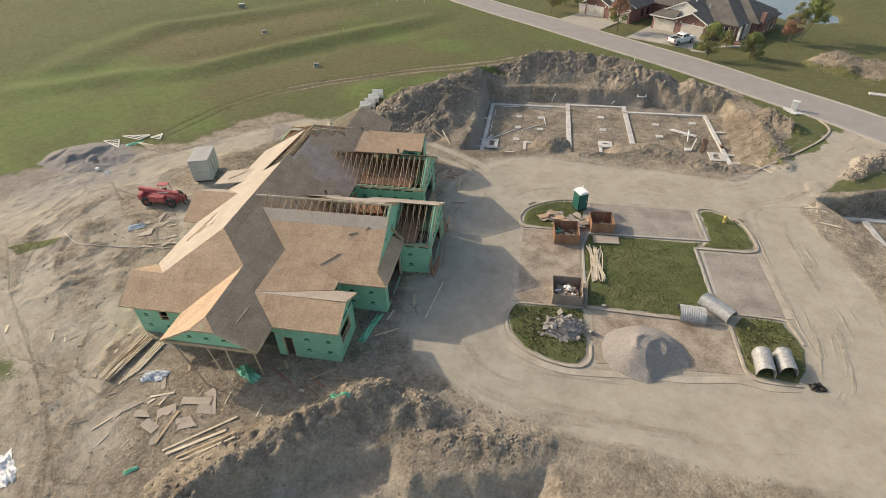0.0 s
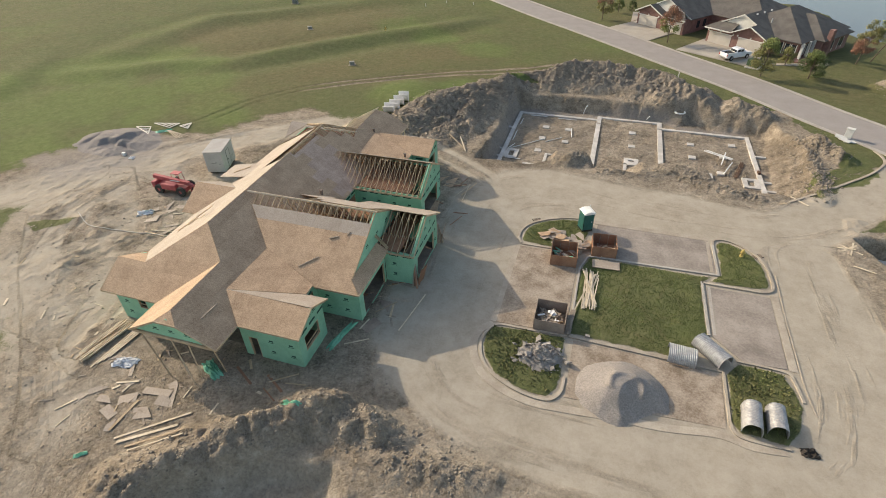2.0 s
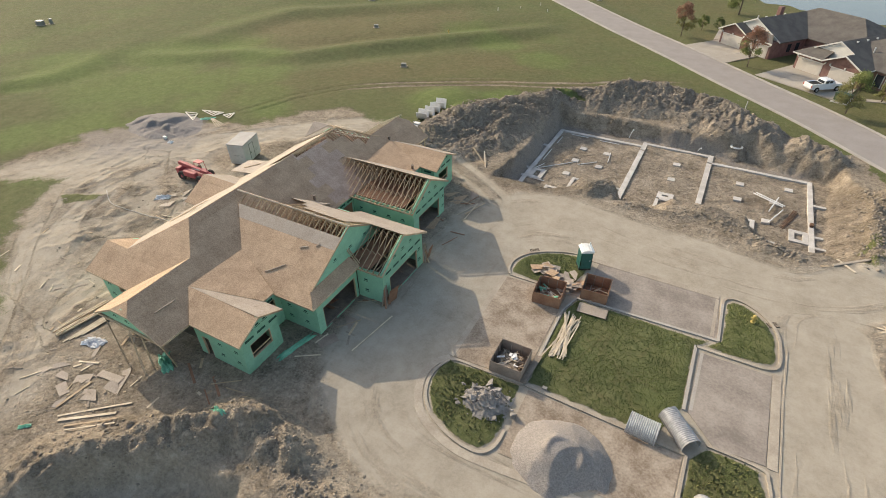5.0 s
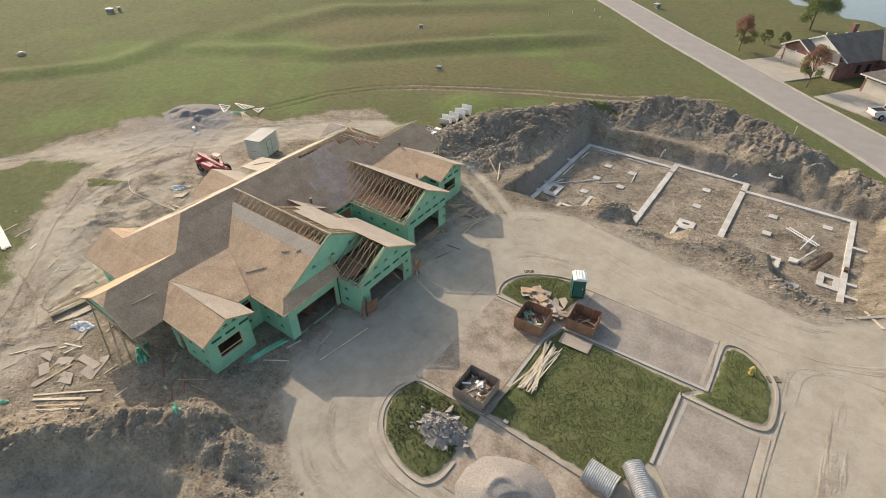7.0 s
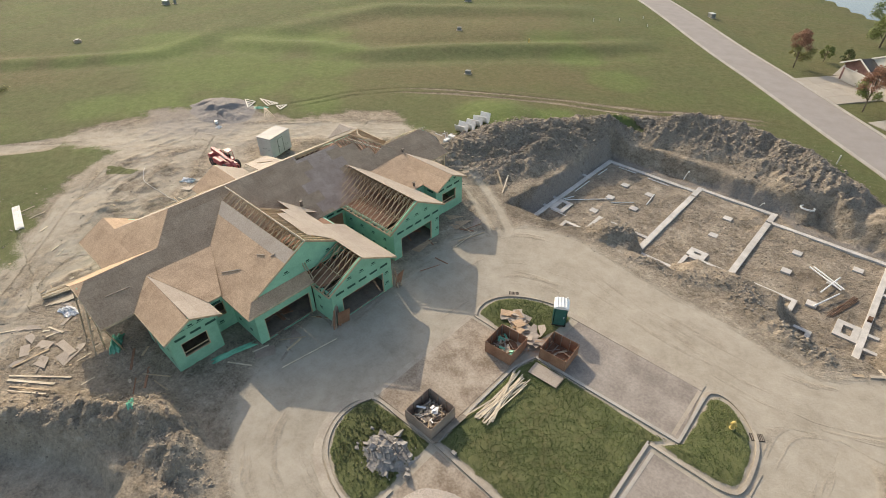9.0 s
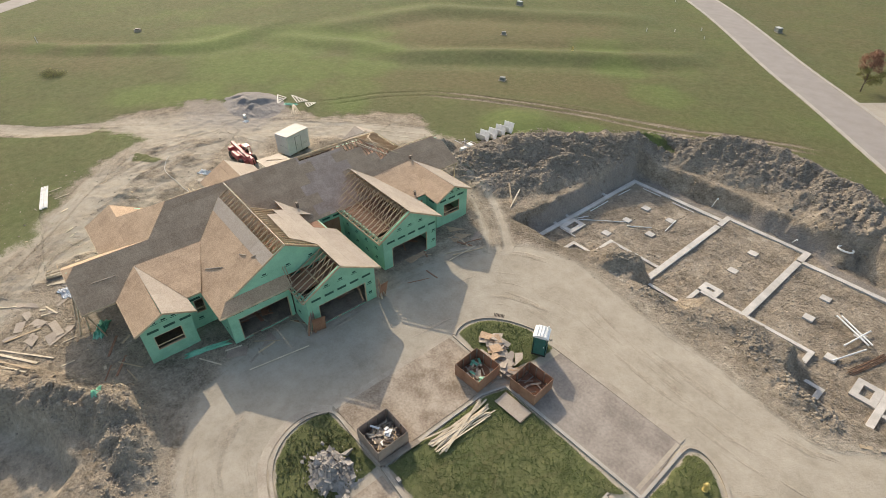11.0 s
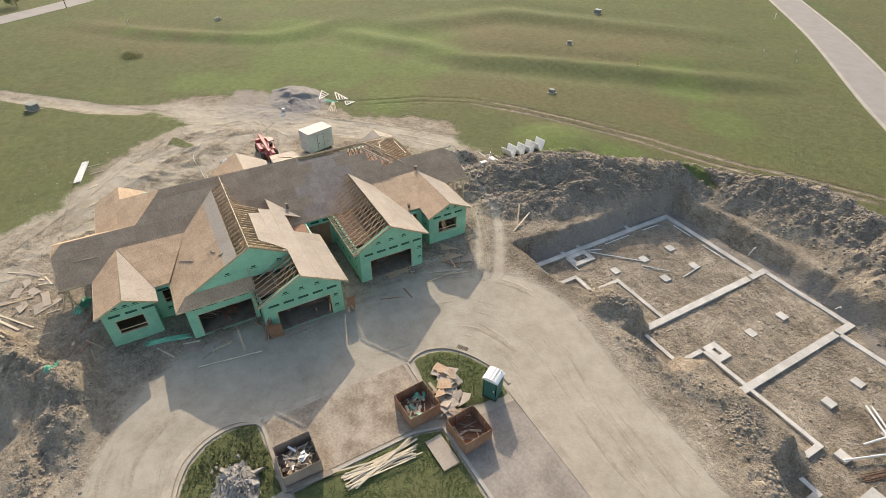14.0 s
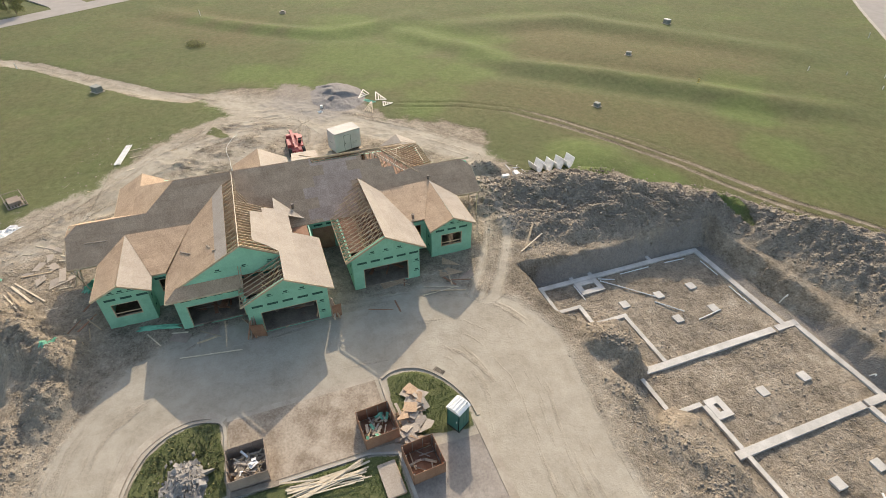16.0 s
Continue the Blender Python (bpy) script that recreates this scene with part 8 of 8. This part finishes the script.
# ---- pond behind the houses ----
mw, nw, bw = node_material("pond_water")
bw.inputs["Base Color"].default_value, bw.inputs["Roughness"].default_value = (0.10, 0.115, 0.12, 1), 0.12
bump(nw, bw, noise_tex(nw, coords(nw), 1.5, 4), 0.15, 0.02)
tagged(part("water", prism(bmesh.new(), [(p[0], p[1]) for p in WATER_EDGE], -1.6, -1.18), mw), "still grey pond behind the brick houses", "pond", kind="structure")


# ---- trees ----
def leaf_material(name, dark, light):
    return rough_surface(name, dark, light, 0.8, 4.0, 0.7, 0.0, vary=0.35, per_piece=True, spec=0.2)


LEAF = {"green": leaf_material("green_leaf", (0.13, 0.165, 0.055), (0.26, 0.29, 0.11)),
        "red": leaf_material("red_leaf", (0.24, 0.12, 0.085), (0.37, 0.21, 0.14)),
        "olive": leaf_material("olive_leaf", (0.16, 0.16, 0.06), (0.29, 0.27, 0.11)),
        "dark": leaf_material("dark_leaf", (0.08, 0.105, 0.043), (0.155, 0.185, 0.08))}
M_BARK = rough_surface("bark", (0.10, 0.075, 0.055), (0.19, 0.15, 0.115), 3.0, 20.0, 0.95, 0.4)


def foliage(name, clumps, size, count, material, parent, rng, label=""):
    """Small bent leaves on the clumps (x, y, z, r)."""
    cl = np.array(clumps)
    w = cl[:, 3] ** 2
    pick = rng.choice(len(cl), count, p=w / w.sum())
    d = rng.normal(size=(count, 3))
    d /= np.linalg.norm(d, axis=1)[:, None]
    c = cl[pick, :3] + d * (cl[pick, 3] * rng.uniform(0.35, 1.08, count))[:, None] * np.array([1, 1, 0.8])
    a = rng.normal(size=(count, 3)) + d * 0.4 + (0, 0, 0.3)
    a /= np.linalg.norm(a, axis=1)[:, None]
    b = np.cross(a, d + rng.normal(size=(count, 3)) * 0.3)
    b /= np.linalg.norm(b, axis=1)[:, None]
    s = (size * rng.uniform(0.6, 1.4, count))[:, None]
    n = np.cross(a, b)
    v = np.stack([c - a * s, c - b * s * 0.45 + n * s * 0.15, c + a * s, c + b * s * 0.45 + n * s * 0.15], 1)
    return solid(name, v.reshape(-1, 3), np.arange(count * 4).reshape(-1, 4), material, parent, label)


def tree(x, y, h, r, low, label, leaves, lean=0.0, seed=1, leaf=0.12, count=5200, name="tree", trunk_r=0.10):
    """A young tree: tapered trunk, rising limbs and clumps of leaves; leaves: (kind, share from, to of the height)."""
    rng = np.random.default_rng(seed)
    z = z_at(x, y) - 0.1
    t = thing(name, label, "tree" if name == "tree" else "shrub", pose(x, y, z), "young trees along the street")
    bm = bmesh.new()
    top = Vector((lean * h, 0.3 * lean * h, h * 0.86))
    trunk = [top * s + Vector((rng.normal(0, 0.03), rng.normal(0, 0.03), 0)) for s in (0, 0.2, 0.45, 0.7, 1.0)]
    for k in range(4):
        tube(bm, [trunk[k], trunk[k + 1]], trunk_r * (1 - 0.22 * k), 6)
    part("trunk", bm, M_BARK, t)
    clumps = {}
    for k in range(26):
        s = rng.uniform(0, 1) ** 0.8
        zc = low + (h - low) * s
        wide = r * (math.sin(math.pi * min(1.0, 0.22 + 0.76 * s))) ** 0.8
        ang, rad = rng.uniform(0, 6.283), wide * rng.uniform(0.25, 0.95) ** 0.6
        base = top * min(1, zc / h * 0.85)
        c = (lean * zc + rad * math.cos(ang), 0.3 * lean * zc + rad * math.sin(ang), zc)
        kind = next((n for n, a, b in leaves if a <= s + rng.normal(0, 0.06) < b), leaves[0][0])
        clumps.setdefault(kind, []).append((*c, r * rng.uniform(0.26, 0.46)))
        if k % 2 == 0:
            lb = bmesh.new()
            mid = (base + Vector(c)) / 2 + Vector((0, 0, 0.05 * h))
            tube(lb, [base * 0.8, mid], trunk_r * 0.4, 5)
            tube(lb, [mid, Vector(c)], trunk_r * 0.25, 5)
            part("limb", lb, M_BARK, t)
    total = sum(len(c) for c in clumps.values())
    for kind, cl in clumps.items():
        foliage("crown", cl, leaf, int(count * len(cl) / total), LEAF[kind], t, rng)
    return t


RG = [("green", -9, 0.42), ("red", 0.42, 9)]
tree(3.0, 131.0, 6.6, 2.0, 1.5, "young maple turning red over olive leaves beside the street", [("olive", -9, 0.4), ("red", 0.4, 9)], seed=2)
tree(16.5, 116.3, 6.6, 2.1, 1.7, "young maple, green below and red at the top, between driveways", RG, seed=3)
tree(6.2, 138.5, 3.0, 1.1, 0.7, "small green tree on the lawn", [("green", -9, 9)], seed=4, count=1300, trunk_r=0.06)
tree(12.3, 157.0, 10.5, 3.6, 2.4, "full green tree behind the brick house", [("green", -9, 0.7), ("olive", 0.7, 9)], seed=5, count=8000, leaf=0.17, trunk_r=0.18)
tree(30.8, 99.8, 6.0, 2.0, 1.4, "young olive-green tree on the street verge", [("olive", -9, 0.6), ("green", 0.6, 9)], seed=6, lean=0.04)
tree(38.3, 101.0, 4.3, 2.1, 0.3, "dense dark evergreen shrub on the lawn", [("dark", -9, 0.7), ("green", 0.7, 9)], seed=7, count=7000, name="shrub", leaf=0.10)
tree(47.8, 110.9, 7.2, 2.0, 2.2, "leaning young tree with thin rusty leaves", [("red", -9, 0.35), ("olive", 0.35, 9)], seed=8, lean=0.10)
tree(50.6, 113.0, 9.0, 2.2, 3.0, "leaning green tree beside the pond lawn", [("green", -9, 9)], seed=9, lean=0.34, count=6000, leaf=0.15)
tree(36.0, 107.5, 3.0, 1.3, 0.3, "olive shrub at the corner of the brick house", [("olive", -9, 9)], seed=10, count=1500, name="shrub")
tree(-131.4, -10.6, 6.0, 2.6, 1.3, "yellow-green tree beside the far street", [("olive", -9, 0.5), ("green", 0.5, 9)], seed=11, count=2500, leaf=0.16)
tree(-133.6, -17.0, 5.0, 2.4, 0.8, "yellow-green tree beside the far street", [("olive", -9, 9)], seed=12, count=2200, leaf=0.16)
tree(-136.2, -13.6, 6.5, 1.6, 0.3, "dark evergreen tree beside the far street", [("dark", -9, 9)], seed=13, count=2500, leaf=0.16)
tree(-93.2, 29.0, 0.85, 2.3, 0.05, "low scrubby bush in the mown field", [("olive", -9, 9)], seed=14, count=700, name="shrub", trunk_r=0.04)
tree(-150.5, 6.5, 4.6, 2.2, 0.4, "dark green tree on the verge of the far street", [("dark", -9, 9)], seed=16, count=2200, leaf=0.16)
tree(9.3, 142.0, 2.2, 1.0, 0.1, "clipped dark shrub beside the garage", [("dark", -9, 9)], seed=15, count=900, name="shrub", trunk_r=0.04)
far_court = tagged(part("road", prism(bmesh.new(), [(-131.5, -3.0), (-136.5, -5.0), (-150, -14), (-158, -8), (-146, -1.0), (-137.0, 4.0)], -1.2, -0.37), M_STREET), "pale paved court off the far street", "road", kind="structure")

# ---- pickup truck on the driveway ----
M_CARWHITE = rough_surface("white_car_paint", (0.70, 0.71, 0.73), (0.76, 0.77, 0.79), 1.0, 6.0, 0.22, 0.0, spec=0.5)
M_TYRE = rough_surface("black_rubber", (0.018, 0.018, 0.018), (0.035, 0.034, 0.033), 3.0, 20.0, 0.85, 0.1)
M_ALLOY = rough_surface("alloy_wheel", (0.40, 0.40, 0.41), (0.55, 0.55, 0.56), 3.0, 20.0, 0.35, 0.0, metal=0.8)
M_REDLIGHT = rough_surface("red_lens", (0.30, 0.02, 0.02), (0.38, 0.03, 0.03), 3.0, 20.0, 0.25, 0.0)
truck = thing("pickup_truck", "white crew-cab pickup truck parked on a concrete driveway", "pickup truck", pose(27.9, 108.9, 0.07, 0, 0, -52))


def side_prism(profile, half, bevel=0.04):
    """Extrude a side outline (y along the car, z) across x, with softened edges."""
    bm = bmesh.new()
    l = [bm.verts.new((-half, y, z)) for y, z in profile]
    r = [bm.verts.new((half, y, z)) for y, z in profile]
    bm.faces.new(l[::-1])
    bm.faces.new(r)
    n = len(profile)
    for k in range(n):
        bm.faces.new((l[k], l[(k + 1) % n], r[(k + 1) % n], r[k]))
    bmesh.ops.recalc_face_normals(bm, faces=bm.faces)
    if bevel:
        bmesh.ops.bevel(bm, geom=list(bm.edges), offset=bevel, segments=2, affect="EDGES")
    return bm


def arch(yc, r=0.48, z=0.40):
    return [(yc - r * math.cos(a), z + r * math.sin(a)) for a in [math.pi * k / 6 for k in range(7)]]


body = part("body", side_prism([(-2.85, 0.55)] + arch(-1.75) + arch(1.85) + [(2.75, 0.5), (2.85, 0.75), (2.8, 1.05), (1.35, 1.22), (-0.6, 1.22), (-2.85, 1.20)], 0.96), M_CARWHITE, truck)
part("bed", box(bmesh.new(), -0.78, -2.72, 1.10, 0.78, -0.75, 1.235), M_TYRE, truck, "dark truck bed liner")
for x in (-0.88, 0.88):
    part("bed_rail", box(bmesh.new(), x - 0.09, -2.85, 1.15, x + 0.09, -0.7, 1.36, 0.02), M_CARWHITE, truck)
part("tailgate", box(bmesh.new(), -0.95, -2.9, 0.75, 0.95, -2.78, 1.36, 0.02), M_CARWHITE, truck)
cab = part("cab", side_prism([(-0.72, 1.2), (-0.60, 1.74), (-0.25, 1.86), (0.75, 1.86), (1.42, 1.2)], 0.80), M_CARWHITE, truck)
part("windscreen", side_prism([(0.86, 1.80), (1.42, 1.25), (1.45, 1.27), (0.90, 1.82)], 0.68, 0), M_GLASS, truck, "dark glass")
part("rear_window", box(bmesh.new(), -0.62, -0.73, 1.32, 0.62, -0.64, 1.68), M_GLASS, truck, "dark glass")
for x in (-0.79, 0.79):
    for y0, y1 in ((-0.5, 0.15), (0.24, 0.82)):
        part("side_window", box(bmesh.new(), x - 0.03, y0, 1.30, x + 0.03, y1, 1.70, 0.01), M_GLASS, truck, "dark glass")
    part("mirror", box(bmesh.new(), x * 1.3 - 0.08, 0.95, 1.2, x * 1.3 + 0.08, 1.1, 1.42, 0.03), M_CARWHITE, truck)
    part("tail_light", box(bmesh.new(), x * 1.12 - 0.07, -2.92, 0.85, x * 1.12 + 0.07, -2.86, 1.25), M_REDLIGHT, truck, "red tail light")
    for y in (-1.75, 1.85):
        w = part("wheel", tube(bmesh.new(), [(x * 1.02, y, 0.40), (x * 1.27, y, 0.40)], 0.40, 20), M_TYRE, truck, "black tyre on an alloy rim")
        part("rim", tube(bmesh.new(), [(x * 1.04, y, 0.40), (x * 1.285, y, 0.40)], 0.24, 14), M_ALLOY, w, "alloy rim")
part("bumper", box(bmesh.new(), -0.95, -3.02, 0.5, 0.95, -2.85, 0.72, 0.03), M_ALLOY, truck, "bright bumper")
# green transformer by the drive
M_GREENBOX = rough_surface("green_steel", (0.035, 0.065, 0.035), (0.06, 0.10, 0.055), 1.0, 8.0, 0.5, 0.05)
tb = thing("transformer_box", "dark green steel transformer box on a stone edging", "transformer", pose(30.6, 105.2, z_at(30.6, 105.2), 0, 0, -38))
part("body", box(bmesh.new(), -1.0, -0.7, 0, 1.0, 0.7, 1.15, 0.06), M_GREENBOX, tb)
part("lid", box(bmesh.new(), -1.04, -0.74, 1.15, 1.04, 0.74, 1.3, 0.05), M_GREENBOX, tb)
part("meter_box", box(bmesh.new(), 1.05, -0.3, 0, 1.5, 0.2, 0.9, 0.03), M_SIDING, tb, "pale meter box")
for k in range(8):
    ob = part("edging_stone", box(bmesh.new(), -0.2, -0.15, -0.1, 0.2, 0.15, 0.18, 0.05), M_CONC)
    ob.matrix_world = pose(29.2 + 0.30 * k, 104.4 - 0.1 * k + 0.1 * (k % 2), z_at(29.2 + 0.3 * k, 104.4), 0, 0, 20 * k)
    tagged(ob, "pale edging stone beside the transformer box", "stone", "edging stones")

# white boxes at the street corner
cs = thing("utility_pedestal", "white utility box with leaning white panels at the street corner", "utility box", pose(37.9, 77.2, z_at(37.9, 77.2), 0, 0, -30))
part("body", box(bmesh.new(), -0.35, -0.25, 0, 0.45, 0.3, 1.35, 0.04), M_SIDING, cs)
part("lid", box(bmesh.new(), -0.42, -0.32, 1.35, 0.52, 0.37, 1.47, 0.03), M_SIDING, cs)
for k, (x, y, a) in enumerate(((0.55, -0.9, 30), (0.1, -1.1, -14), (-0.5, -0.8, 10))):
    ob = part("panel", box(bmesh.new(), -0.7, -0.35, 0, 0.7, 0.35, 0.12, 0.02), M_SIDING, cs)
    ob.matrix_local = pose(x, y, 0.02 + 0.13 * k, 6 * k, 4 * k, a)
slab = part("loose_slab", box(bmesh.new(), -1.1, -0.5, 0, 1.1, 0.5, 0.18, 0.03), M_CONC)
slab.matrix_world = pose(52.5, 85.3, z_at(52.5, 85.3), 0, 0, -15)
tagged(slab, "pale concrete slab lying on the grass", "slab")
# marker posts in the field
M_POST = rough_surface("pale_post", (0.45, 0.44, 0.40), (0.62, 0.61, 0.57), 2.0, 12.0, 0.7, 0.1)
for x, y, h in ((-89.6, -1.6, 1.0), (-115.7, 30.0, 1.2), (-40.5, 135.2, 0.7), (-36.4, 139.9, 0.5), (-33.0, 145.1, 0.6), (-29.2, 139.4, 0.5), (-51.1, 164.9, 1.1), (17.6, 94.6, 1.2)):
    bm = bmesh.new()
    tube(bm, [(0, 0, -0.2), (0, 0, h)], 0.075, 8)
    tube(bm, [(0, 0, h), (0, 0, h + 0.06)], 0.10, 8)
    ob = part("marker_post", bm, M_POST)
    ob.matrix_world = pose(x, y, z_at(x, y), random.uniform(-3, 3), random.uniform(-3, 3), 0)
    tagged(ob, "short pale marker post standing in the grass", "post", "marker posts")
